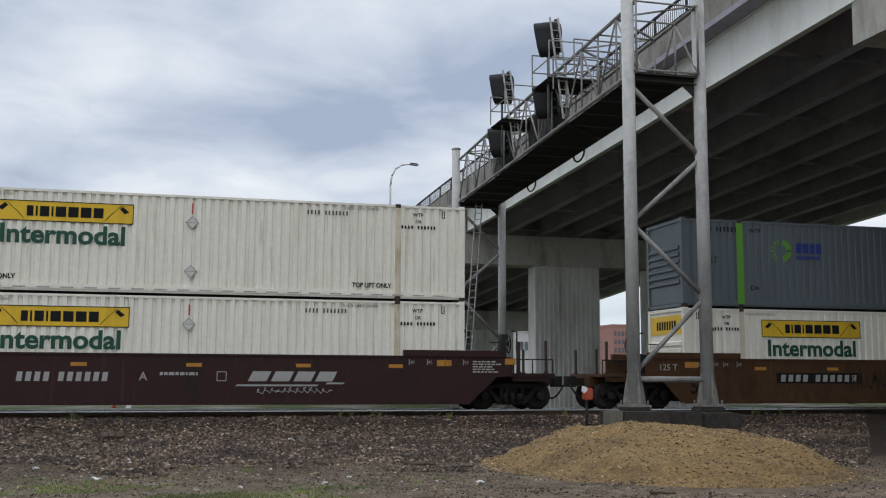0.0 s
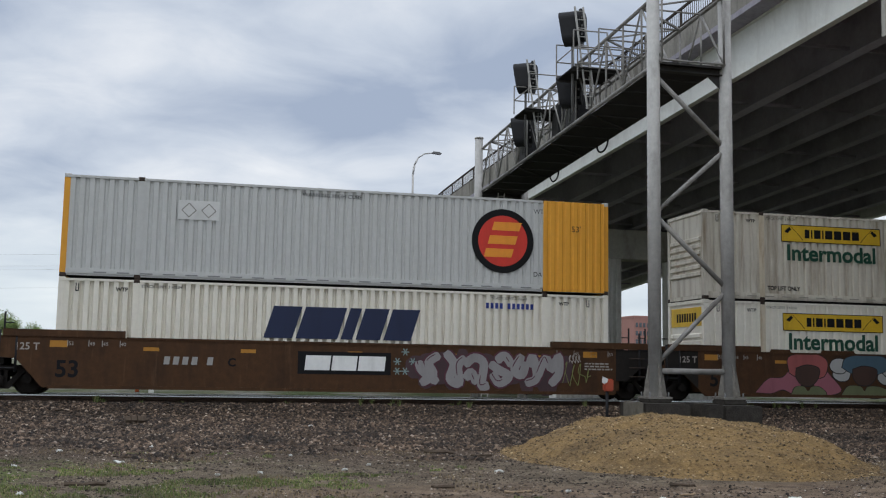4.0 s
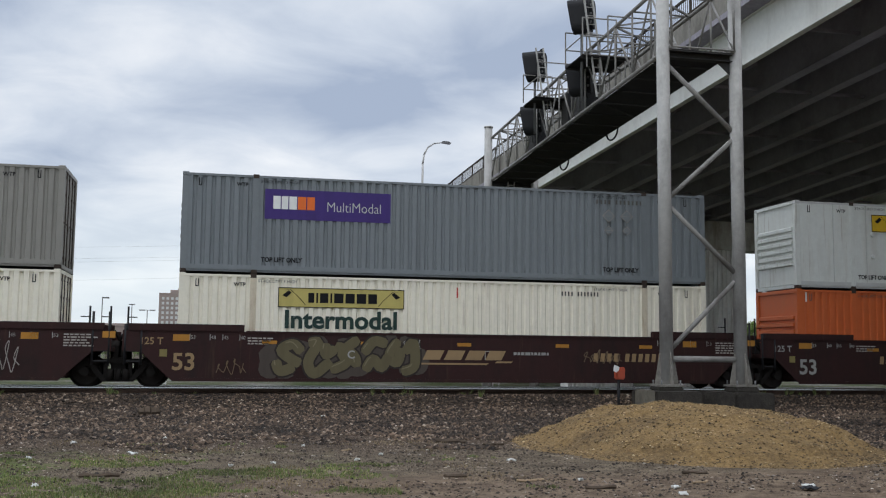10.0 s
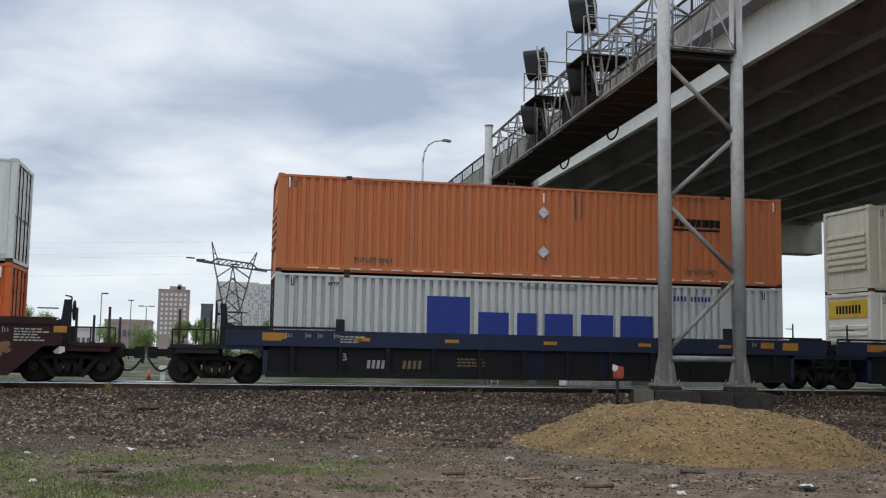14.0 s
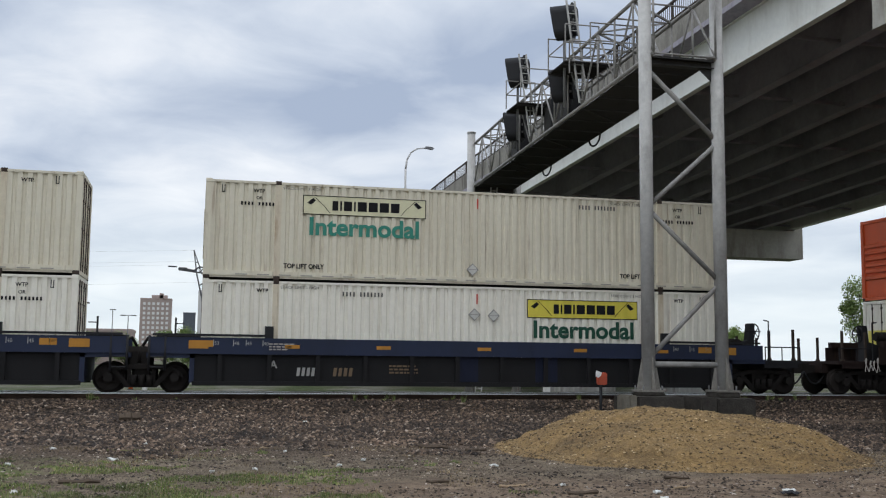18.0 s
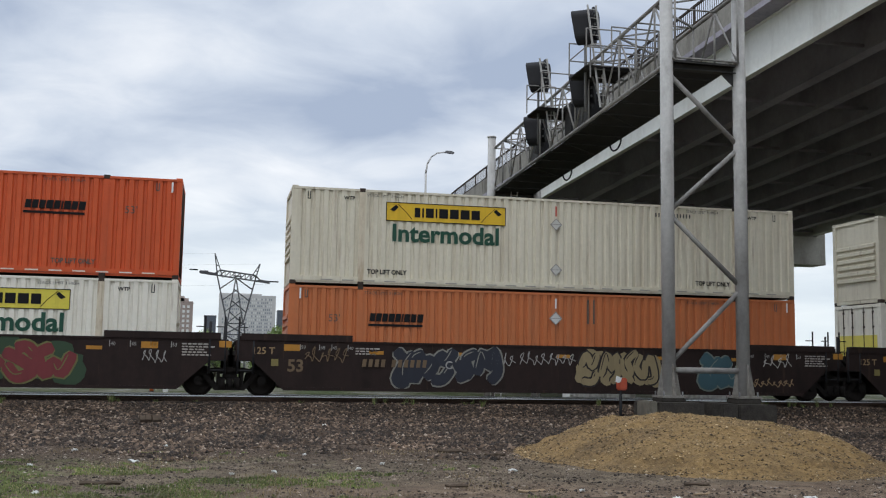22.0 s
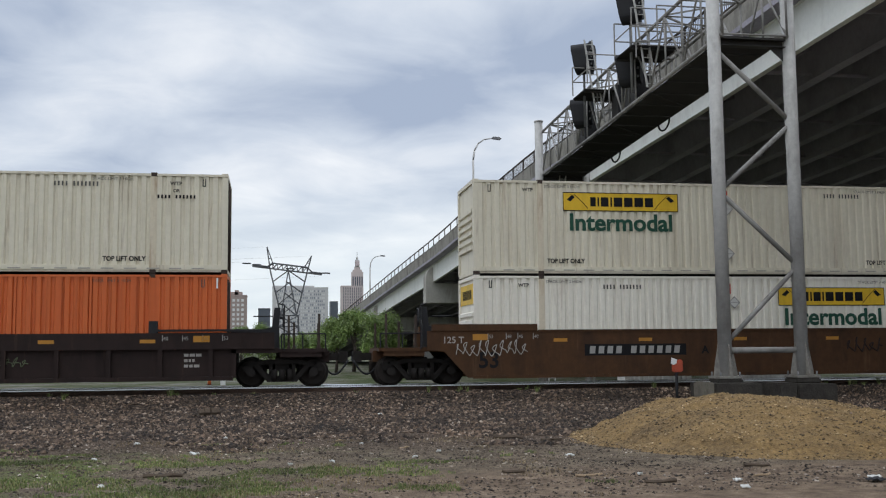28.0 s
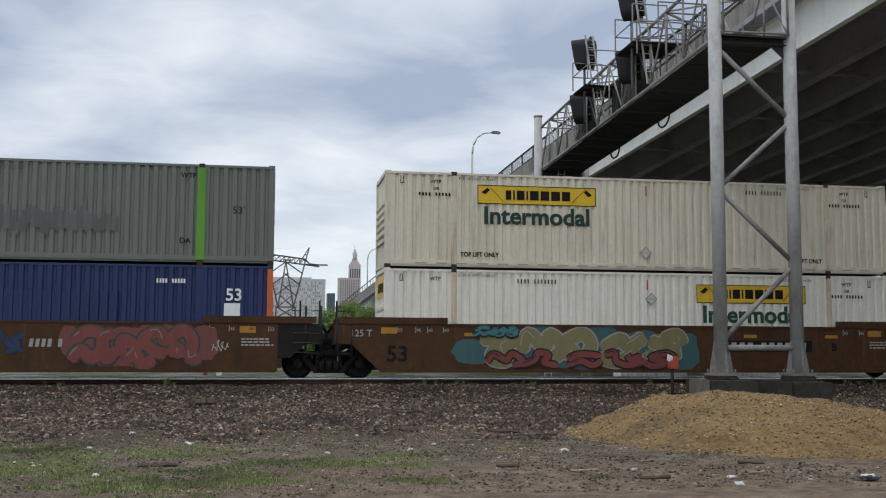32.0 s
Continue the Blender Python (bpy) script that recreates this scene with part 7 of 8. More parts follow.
# ---------------------------------------------------------------- marker post by the footing
mp = thing("marker_post", "short dark post with a red box and white tape", "marker post", at=pose(10.94, 26.9, -0.7))
bm = B()
tube(bm, (0, 0, 0), (0, 0, 1.1), 0.045, 8)
part("post", bm, BLACK, mp)
bm = B()
box(bm, -0.1, 0.16, -0.1, 0.1, 1.06, 1.4)
bmesh.ops.bevel(bm, geom=bm.edges[:], offset=0.03, segments=2, affect="EDGES")
part("red_box", bm, mat("faded_red_plastic", (0.42, 0.075, 0.035), 0.55), mp)
bm = B()
for k in range(4):
    a = Vector((-0.2 + 0.03 * (k % 3), -0.12 - 0.006 * k, 1.3 + 0.02 * k))
    prism(bm, [(a.x, a.z), (a.x + 0.09, a.z - 0.05), (a.x + 0.12, a.z + 0.06), (a.x + 0.02, a.z + 0.1)], a.y, a.y + 0.01)
part("white_tape", bm, WHITE_INK, mp)

# ---------------------------------------------------------------- loose stone, grass and litter


def stones_mesh(name, n, x0, x1, y0, y1, r0, r1, material, zfun, keep=None, flat=0.7, seed=1):
    """Broken stones lying on the ground, joined; each its own closed, uneven eight-sided piece."""
    rng = np.random.default_rng(seed)
    px, py = rng.uniform(x0, x1, n), rng.uniform(y0, y1, n)
    if keep is not None:
        ok = np.array([keep(a, b) for a, b in zip(px, py)])
        px, py = px[ok], py[ok]
    n = len(px)
    pz = np.array([zfun(a, b) for a, b in zip(px, py)])
    r = r0 + (r1 - r0) * rng.random(n) ** 2.4
    base = np.array([(1, 0, 0), (0, 1, 0), (-1, 0, 0), (0, -1, 0), (0, 0, 1), (0, 0, -1)], float)
    v = base[None] + rng.uniform(-0.33, 0.33, (n, 6, 3))
    v[:, :, 2] *= flat
    ang = rng.uniform(0, 6.283, n)
    c, s = np.cos(ang)[:, None], np.sin(ang)[:, None]
    x = v[:, :, 0] * c - v[:, :, 1] * s
    y = v[:, :, 0] * s + v[:, :, 1] * c
    v = np.stack([x, y, v[:, :, 2]], 2) * r[:, None, None]
    v += np.stack([px, py, pz + r * flat * 0.35], 1)[:, None, :]
    f = np.array([(0, 1, 4), (1, 2, 4), (2, 3, 4), (3, 0, 4), (1, 0, 5), (2, 1, 5), (3, 2, 5), (0, 3, 5)])
    faces = (f[None] + (np.arange(n) * 6)[:, None, None]).reshape(-1, 3)
    me = bpy.data.meshes.new(name)
    me.from_pydata(v.reshape(-1, 3).tolist(), [], faces.tolist())
    me.materials.append(material)
    return me


def island_mat(name, stops, rough=0.9):
    m = bpy.data.materials.new(name)
    m.use_nodes = True
    nt = m.node_tree
    b = nt.nodes["Principled BSDF"]
    b.inputs["Roughness"].default_value = rough
    g, r = nt.nodes.new("ShaderNodeNewGeometry"), nt.nodes.new("ShaderNodeValToRGB")
    nt.links.new(g.outputs["Random Per Island"], r.inputs[0])
    r.color_ramp.elements[0].position, r.color_ramp.elements[0].color = stops[0][0], (*stops[0][1], 1)
    r.color_ramp.elements[1].position, r.color_ramp.elements[1].color = stops[-1][0], (*stops[-1][1], 1)
    for p, c in stops[1:-1]:
        r.color_ramp.elements.new(p).color = (*c, 1)
    co, n, mx = nt.nodes.new("ShaderNodeTexCoord"), nt.nodes.new("ShaderNodeTexNoise"), nt.nodes.new("ShaderNodeMix")
    n.inputs["Scale"].default_value = 0.8
    n.inputs["Detail"].default_value = 6.0
    nt.links.new(co.outputs["Object"], n.inputs["Vector"])
    mx.data_type, mx.blend_type = "RGBA", "MULTIPLY"
    mx.inputs[0].default_value = 0.9
    mr = nt.nodes.new("ShaderNodeMapRange")
    mr.inputs["From Min"].default_value, mr.inputs["From Max"].default_value = 0.32, 0.68
    mr.inputs["To Min"].default_value, mr.inputs["To Max"].default_value = 0.35, 1.15
    nt.links.new(n.outputs[0], mr.inputs[0])
    nt.links.new(r.outputs[0], mx.inputs[6])
    nt.links.new(mr.outputs[0], mx.inputs[7])
    nt.links.new(mx.outputs[2], b.inputs["Base Color"])
    return m


STONE = island_mat("broken_stone", [(0.0, (0.0125, 0.0083, 0.0058)), (0.35, (0.044, 0.0285, 0.0185)), (0.65, (0.098, 0.065, 0.042)), (0.86, (0.17, 0.114, 0.076)), (0.96, (0.265, 0.19, 0.135)), (1.0, (0.42, 0.34, 0.265))])
GRIT = island_mat("dirty_gravel", [(0.0, (0.018, 0.013, 0.009)), (0.4, (0.08, 0.056, 0.039)), (0.75, (0.19, 0.14, 0.1)), (0.94, (0.32, 0.25, 0.19)), (1.0, (0.62, 0.55, 0.47))])
SANDY = island_mat("sand_clods", [(0.0, (0.06, 0.04, 0.02)), (0.5, (0.2, 0.132, 0.06)), (0.9, (0.39, 0.27, 0.13)), (1.0, (0.6, 0.46, 0.28))])


def in_mound(x, y):
    return 4.0 < x < 14 and 12.8 < y < 22.5 and mound_h(x, y) > 0.0


def surface(x, y):
    return ground_z(x, y) + (max(0.0, mound_h(x, y)) if 4.0 < x < 14 and 12.8 < y < 22.5 else 0.0)


def scatter():
    t = tagged(new("ballast", stones_mesh("ballast", 150000, -14, 23, 16.0, 30.0, 0.016, 0.06, STONE, ground_z, lambda x, y: not in_mound(x, y) and abs(x - 0.12 * y) < 0.62 * y and (y > 20.5 or noise.noise((x * 0.6, y * 0.9, 2)) > (20.5 - y) * (0.12 if x > 9.0 else 0.28) - 0.5), seed=3)),
               "dark grey-brown crushed stone ballast beside the rails", "ballast", kind="stuff")
    tagged(new("gravel", stones_mesh("gravel", 52000, -9, 18, 11.0, 24.0, 0.007, 0.032, GRIT, surface, lambda x, y: not in_mound(x, y) and not (x > 8.8 and y > 18.2) and noise.noise((x * 0.7, y * 0.7, 6)) > (-0.3 if y < 15.5 else -0.6), 0.55, 4)),
           "dirty mixed gravel with pale chips", "gravel", kind="stuff")
    tagged(new("stone_chips", stones_mesh("stone_chips", 60000, -6, 13, 11.0, 18.5, 0.004, 0.013, GRIT, surface, lambda x, y: not in_mound(x, y) and noise.noise((x * 0.9, y * 1.6, 26)) > (0.15 if x > 0.5 and y < 14.0 else -0.25), 0.5, 44)),
           "small stone chips trodden into the earth", "gravel", kind="stuff")
    tagged(new("sand_clods", stones_mesh("sand_clods", 26000, 4.3, 13.5, 13.0, 21.5, 0.006, 0.028, SANDY, surface, lambda x, y: in_mound(x, y), 0.6, 5)),
           "loose clods and grains on the sand heap", "sand", kind="stuff")
    tagged(new("spilled_sand", stones_mesh("spilled_sand", 30000, 4.0, 13.8, 12.7, 22.4, 0.006, 0.022, SANDY, surface, lambda x, y: -0.16 < 0.7 * (1 - math.hypot((x - 8.65) / 3.2, (y - 17.5) / 3.75) ** 2.6) + 0.12 * noise.noise((x * 1.5, y * 1.5, 8)) and mound_h(x, y) < 0.05, 0.5, 15)),
           "loose sand spilled thinly round the heap", "sand", kind="stuff")
    tagged(new("spilled_stones", stones_mesh("spilled_stones", 1000, 5, 13, 13.3, 21.5, 0.008, 0.03, STONE, surface, lambda x, y: in_mound(x, y) and noise.noise((x * 0.9, y * 0.9, 12)) > 0.12, 0.6, 6)),
           "dark stones scattered over the sand heap", "gravel", kind="stuff")


scatter()
BLADE = island_mat("grass_blades", [(0.0, (0.09, 0.13, 0.03)), (0.5, (0.17, 0.235, 0.055)), (0.8, (0.26, 0.28, 0.09)), (1.0, (0.42, 0.36, 0.19))], 0.7)
STRAW = island_mat("dry_grass", [(0.0, (0.14, 0.1, 0.055)), (1.0, (0.34, 0.26, 0.14))], 0.85)


def grass_amount(x, y):
    v = noise.noise((x * 0.42, y * 0.85, 21)) + 0.6 * noise.noise((x * 1.3, y * 1.6, 4)) + 0.55 * noise.noise((x * 4.1, y * 4.6, 14))
    lim = 0.24 + 0.09 * max(0, x + 1.0) + 0.10 * max(0, y - 15.5)
    if -2.6 < x < 2.2 and 11.8 < y < 14.4:
        lim -= 0.35
    return v - lim


def blades(name, n, x0, x1, y0, y1, keep, material, h0, h1, seed):
    rng = random.Random(seed)
    vs, fs = [], []
    for _ in range(n):
        x, y = rng.uniform(x0, x1), rng.uniform(y0, y1)
        if not keep(x, y):
            continue
        z = ground_z(x, y)
        h = rng.uniform(h0, h1)
        a, lean = rng.uniform(0, 6.28), rng.uniform(0.15, 0.7) * h
        wx, wy = math.cos(a) * 0.005, math.sin(a) * 0.005
        dx, dy = math.cos(a + 1.57) * lean, math.sin(a + 1.57) * lean
        i = len(vs)
        vs += [(x - wx, y - wy, z - 0.01), (x + wx, y + wy, z - 0.01), (x + dx * 0.4 + wx * 0.8, y + dy * 0.4 + wy * 0.8, z + h * 0.65), (x + dx * 0.4 - wx * 0.8, y + dy * 0.4 - wy * 0.8, z + h * 0.65), (x + dx, y + dy, z + h)]
        fs += [(i, i + 1, i + 2, i + 3), (i + 3, i + 2, i + 4)]
    me = bpy.data.meshes.new(name)
    me.from_pydata(vs, [], fs)
    me.materials.append(material)
    return me


tagged(new("grass", blades("grass", 170000, -8, 7, 11.0, 18.4, lambda x, y: grass_amount(x, y) > 0, BLADE, 0.012, 0.042, 7)), "short patchy green grass in trodden earth", "grass", kind="stuff")
tagged(new("dry_grass", blades("dry_grass", 30000, -8, 7, 11.0, 19.5, lambda x, y: noise.noise((x * 0.7, y * 0.9, 33)) > 0.15 + 0.05 * max(0, x) and x < 6, STRAW, 0.012, 0.04, 8)), "dry straw-coloured grass", "grass", kind="stuff")


def weed(x, y, h, seed):
    w = thing("weed", "small green weed growing in the ballast by the rail", "weed", "weeds by the rail", at=pose(x, y, ground_z(x, y) - 0.01))
    rng = random.Random(seed)
    vs, fs = [], []
    for k in range(26):
        a, t = rng.uniform(0, 6.28), rng.uniform(0.25, 1.0)
        b = Vector((rng.uniform(-0.04, 0.04), rng.uniform(-0.03, 0.03), 0))
        tip = b + Vector((math.cos(a) * 0.10 * t, math.sin(a) * 0.07 * t, h * t))
        s = Vector((math.sin(a), -math.cos(a), 0)) * 0.010
        i = len(vs)
        m = b.lerp(tip, 0.6)
        vs += [b - s * 0.3, b + s * 0.3, m + s, tip, m - s]
        fs += [(i, i + 1, i + 2, i + 3, i + 4)]
    me = bpy.data.meshes.new("weed_leaves")
    me.from_pydata([tuple(v) for v in vs], [], fs)
    me.materials.append(BLADE)
    part("leaves", me, None, w)


for k in range(34):
    rx = random.Random(100 + k)
    weed(rx.uniform(-10, 20), rx.choice((30.0, 29.75, 29.4, 29.85)) + rx.uniform(-0.25, 0.1), rx.uniform(0.1, 0.3), k)

PAPER = mat("white_paper_scrap", (0.6, 0.6, 0.57), 0.7, 0.0, 0.05, 8, 0.1, 2.0)
BARK = mat("weathered_wood", (0.10, 0.075, 0.055), 0.95, 0.0, 0.25, 12, 0.3, 2.0)
PALEWOOD = mat("pale_split_wood", (0.34, 0.25, 0.16), 0.9, 0.0, 0.2, 12, 0.2, 2.0)


def scrap(x, y, w, d, seed, material=None, label="crumpled white paper scrap lying on the gravel"):
    s = thing("litter_scrap", label, "litter", "litter on the ground", at=pose(x, y, surface(x, y) + 0.008, 0, 0, seed * 37 % 60 - 30))
    rng = random.Random(seed)
    bm = B()
    n = 5
    g = [[bm.verts.new(((i / (n - 1) - 0.5) * w, (j / (n - 1) - 0.5) * d, rng.uniform(0, 0.035))) for i in range(n)] for j in range(n)]
    for j in range(n - 1):
        for i in range(n - 1):
            bm.faces.new((g[j][i], g[j][i + 1], g[j + 1][i + 1], g[j + 1][i]))
    r = bmesh.ops.extrude_face_region(bm, geom=bm.faces[:])
    for v in [v for v in r["geom"] if isinstance(v, bmesh.types.BMVert)]:
        v.co.z += 0.012
    part("sheet", bm, material or PAPER, s)


def stick(x, y, l, r, rz, seed, material):
    s = thing("wood_scrap", "broken weathered piece of wood lying on the ground", "wood scrap", "wood scraps on the ground", at=pose(x, y, surface(x, y) + r * 0.6, 0, 0, rz))
    rng = random.Random(seed)
    bm = B()
    pts = [(l * (i / 4 - 0.5), rng.uniform(-0.02, 0.02), rng.uniform(-0.01, 0.015)) for i in range(5)]
    for i in range(4):
        tube(bm, pts[i], pts[i + 1], r * rng.uniform(0.7, 1.1), 6)
    part("piece", bm, material, s)


for k, (x, y, w, d) in enumerate(((4.4, 15.06, 0.17, 0.12), (-1.2, 16.77, 0.2, 0.13), (5.56, 11.86, 0.13, 0.1), (5.33, 11.17, 0.14, 0.08), (0.26, 14.65, 0.08, 0.07), (0.85, 14.87, 0.09, 0.06), (-2.0, 12.89, 0.1, 0.07), (-0.84, 19.5, 0.07, 0.1), (2.6, 25.2, 0.12, 0.1), (7.2, 11.6, 0.2, 0.14), (2.1, 15.3, 0.1, 0.06), (-2.6, 16.1, 0.1, 0.08), (2.6, 16.2, 0.09, 0.07), (4.6, 12.6, 0.08, 0.06), (-2.3, 18.6, 0.12, 0.1), (1.5, 17.6, 0.07, 0.06))):
    scrap(x, y, w * 0.75, d * 0.7, k + 1)
scrap(7.08, 11.38, 0.22, 0.16, 40, BLACK, "small black plastic scrap lying on the earth")
for k, (x, y, l, r, rz, m) in enumerate(((3.97, 12.72, 0.38, 0.02, 12, PALEWOOD), (4.23, 18.38, 0.55, 0.045, -20, BARK), (4.9, 17.9, 0.4, 0.03, 8, BARK), (-1.4, 14.0, 0.5, 0.03, 5, BARK), (2.15, 16.95, 0.22, 0.02, 30, PALEWOOD), (6.47, 13.2, 0.35, 0.025, -5, BARK), (3.1, 13.2, 0.3, 0.025, -15, BARK), (17.0, 24.2, 1.5, 0.06, -35, BARK), (11.0, 27.6, 0.9, 0.05, 12, PALEWOOD), (-1.5, 25.6, 0.5, 0.13, 20, BARK), (1.2, 18.6, 0.2, 0.015, 40, PALEWOOD), (6.1, 12.3, 0.25, 0.018, 15, PALEWOOD), (4.6, 11.9, 0.4, 0.03, 4, BARK))):
    stick(x, y, l, r, rz, k, m)

# ---------------------------------------------------------------- distance
LEAF = island_mat("tree_leaves", [(0.0, (0.09, 0.15, 0.03)), (0.5, (0.2, 0.3, 0.07)), (1.0, (0.34, 0.42, 0.14))], 0.6)
TRUNK = mat("tree_bark", (0.07, 0.055, 0.045), 0.95, 0.0, 0.25, 8, 0.2, 2.0)


def tree(x, y, base, h, w, seed, leaves=2600, name="tree", label="leafy green deciduous tree", leaf=0.16):
    t = thing(name, label, "tree", "trees in the distance", at=pose(x, y, base))
    rng = random.Random(seed)
    bm = B()
    tube(bm, (0, 0, 0), (0.05 * w, 0, h * 0.55), 0.035 * h, 8, 0.018 * h)
    lobes = []
    for k in range(9):
        a, zz = rng.uniform(0, 6.28), rng.uniform(0.35, 0.95) * h
        rr = w * 0.5 * rng.uniform(0.3, 0.85) * (1.1 - 0.6 * zz / h)
        o = Vector((math.cos(a) * rr, math.sin(a) * rr, zz))
        lobes.append((o, w * rng.uniform(0.16, 0.30)))
        tube(bm, (0, 0, zz * 0.5), tuple(o), 0.012 * h, 5, 0.004 * h)
    part("trunk", bm, TRUNK, t)
    vs, fs = [], []
    for _ in range(leaves):
        o, r = rng.choice(lobes)
        d = Vector((rng.gauss(0, 1), rng.gauss(0, 1), rng.gauss(0, 0.8)))
        d = d.normalized() * r * rng.uniform(0.35, 1.08)
        c = o + d
        u = Vector((rng.uniform(-1, 1), rng.uniform(-1, 1), rng.uniform(-1, 1))).normalized() * leaf * rng.uniform(0.5, 1.2)
        v = u.cross(Vector((rng.uniform(-1, 1), rng.uniform(-1, 1), rng.uniform(-1, 1)))).normalized() * leaf * 0.6
        i = len(vs)
        vs += [tuple(c - u), tuple(c + v), tuple(c + u), tuple(c - v)]
        fs.append((i, i + 1, i + 2, i + 3))
    me = bpy.data.meshes.new("crown")
    me.from_pydata(vs, [], fs)
    me.materials.append(LEAF)
    part("crown", me, None, t)


def at(r, e, y):
    """The place seen that far over, at direction r (x over y) and height e over y."""
    return r * y, y, EYE_Z + e * y


GZ = -1.15
for k, (r0, top, y, w, n) in enumerate(((0.061, 0.03, 108, 3.8, 2600), (0.078, 0.037, 112, 4.6, 3200), (0.094, 0.0385, 106, 4.4, 3000), (0.109, 0.035, 108, 3.8, 2400), (0.119, 0.028, 110, 3.2, 1800), (0.048, 0.025, 118, 3.2, 2000), (0.033, 0.02, 125, 3.6, 1800), (-0.002, 0.0215, 140, 4.4, 1800), (-0.013, 0.026, 150, 4.2, 2200), (-0.03, 0.0285, 150, 3.6, 2000), (-0.065, 0.021, 150, 4.6, 2000), (-0.097, 0.02, 160, 4.6, 1800), (-0.176, 0.041, 135, 5.2, 2800), (-0.149, 0.028, 140, 4.0, 2000), (-0.22, 0.034, 150, 6, 2600), (0.72, 0.0945, 75, 5.2, 4200), (0.75, 0.082, 80, 5.4, 3600), (0.556, 0.038, 120, 3.0, 1800), (0.57, 0.033, 130, 3.4, 1600), (0.457, 0.038, 140, 3.2, 1600), (0.045, 0.016, 95, 2.6, 1500), (0.012, 0.013, 100, 2.6, 1500))):
    x, _, z = at(r0, top, y)
    tree(x, y, GZ, z - GZ, w, 300 + k, int(n * 2.8), leaf=0.105)

BRICK = mat("pinkish_brown_brick", (0.33, 0.265, 0.24), 0.9, 0.0, 0.05, 0.3, 0.1, 0.02)
SLAB = mat("pale_concrete_facade", (0.50, 0.49, 0.48), 0.9, 0.0, 0.05, 0.3, 0.1, 0.02)
STONEW = mat("beige_stone_facade", (0.50, 0.43, 0.41), 0.9, 0.0, 0.05, 0.3, 0.1, 0.02)
DARKG = mat("dark_glass_facade", (0.08, 0.09, 0.11), 0.4, 0.0, 0.05, 0.3, 0.1, 0.02)
PINK = mat("pink_brick", (0.38, 0.2, 0.17), 0.9, 0.0, 0.05, 0.3, 0.1, 0.02)
PANE = mat("window_glass", (0.10, 0.115, 0.135), 0.25, 0.0, 0.05, 1.0, 0.05, 0.1)
PANE_GREY = mat("grey_window_glass", (0.22, 0.24, 0.27), 0.3, 0.0, 0.05, 1.0, 0.05, 0.1)
PANE_PALE = mat("pale_window_blind", (0.62, 0.62, 0.60), 0.5, 0.0, 0.05, 1.0, 0.05, 0.1)


def building(name, label, r0, r1, top, y, material, cols, rows, pane, depth=20.0, base=-3.0, win=(0.55, 0.55), roof=None, margin=0.06, pane_mix=None):
    x0, x1, z1 = r0 * y, r1 * y, EYE_Z + top * y
    b = thing(name, label, "building", "city buildings in the distance", at=pose((x0 + x1) / 2, y, base))
    w, h = x1 - x0, z1 - base
    bm = B()
    box(bm, -w / 2, w / 2, 0, depth, 0, h)
    part("wall", bm, material, b)
    bm = B()
    box(bm, -w / 2 - 0.2, w / 2 + 0.2, -0.2, depth + 0.2, h, h + 0.8)
    part("roof_edge", bm, material, b)
    for (a, c, zz) in roof or ():
        bm = B()
        box(bm, -w / 2 + a * w, -w / 2 + c * w, depth * 0.2, depth * 0.8, h + 0.8, zz - base)
        part("roof_house", bm, material, b)
    cw, rh = w * (1 - 2 * margin) / cols, min(3.6, (h - 2) / rows)
    bm = B()
    box(bm, -cw * win[0] / 2, cw * win[0] / 2, -0.25, 0.05, 0, rh * win[1])
    me, me2 = mesh_of("window", bm, pane), None
    if pane_mix:
        bm = B()
        box(bm, -cw * win[0] / 2, cw * win[0] / 2, -0.25, 0.05, 0, rh * win[1])
        me2 = mesh_of("window", bm, pane_mix)
    rng = random.Random(cols * 31 + rows)
    for i in range(cols):
        for j in range(rows):
            part("window", me2 if me2 and rng.random() < 0.5 else me, None, b, at=Matrix.Translation((-w / 2 + w * margin + cw * (i + 0.5), 0, h - 1.6 - rh * (j + 0.75))))
    return b, w, h


building("apartment_block", "pinkish brown brick apartment block with pale windows", -0.0532, -0.0248, 0.0543, 800, BRICK, 6, 9, PANE_PALE, roof=((0.35, 0.85, EYE_Z + 0.0585 * 800), (0.6, 0.72, EYE_Z + 0.0603 * 800)))
building("office_slab", "long pale concrete slab block with a grid of windows", -0.0005, 0.0531, 0.062, 1100, SLAB, 26, 18, PANE_GREY, roof=((0.0, 0.75, EYE_Z + 0.0645 * 1100),), win=(0.55, 0.55), pane_mix=PANE_PALE)
building("dark_office", "dark glazed office block", -0.0137, -0.0025, 0.0414, 700, DARKG, 4, 4, PANE)
building("dark_office", "dark blue office block behind the bridge", 0.0553, 0.0625, 0.0484, 1000, DARKG, 4, 6, PANE)
building("stone_block", "beige stone office block below a tower", 0.0657, 0.0872, 0.0638, 1300, STONEW, 9, 9, PANE, win=(0.4, 0.75))
building("pink_building", "pink brick building seen under the bridge", 0.4365, 0.4557, 0.0535, 420, PINK, 4, 4, PANE)
building("white_shed", "low white shed seen under the bridge", 0.328, 0.345, 0.046, 230, SLAB, 3, 1, PANE)
building("low_house", "low pale building among trees", -0.139, -0.11, 0.016, 300, SLAB, 6, 1, PANE)
building("low_house", "low brown building among trees", -0.10, -0.06, 0.0235, 320, BRICK, 8, 1, PANE)


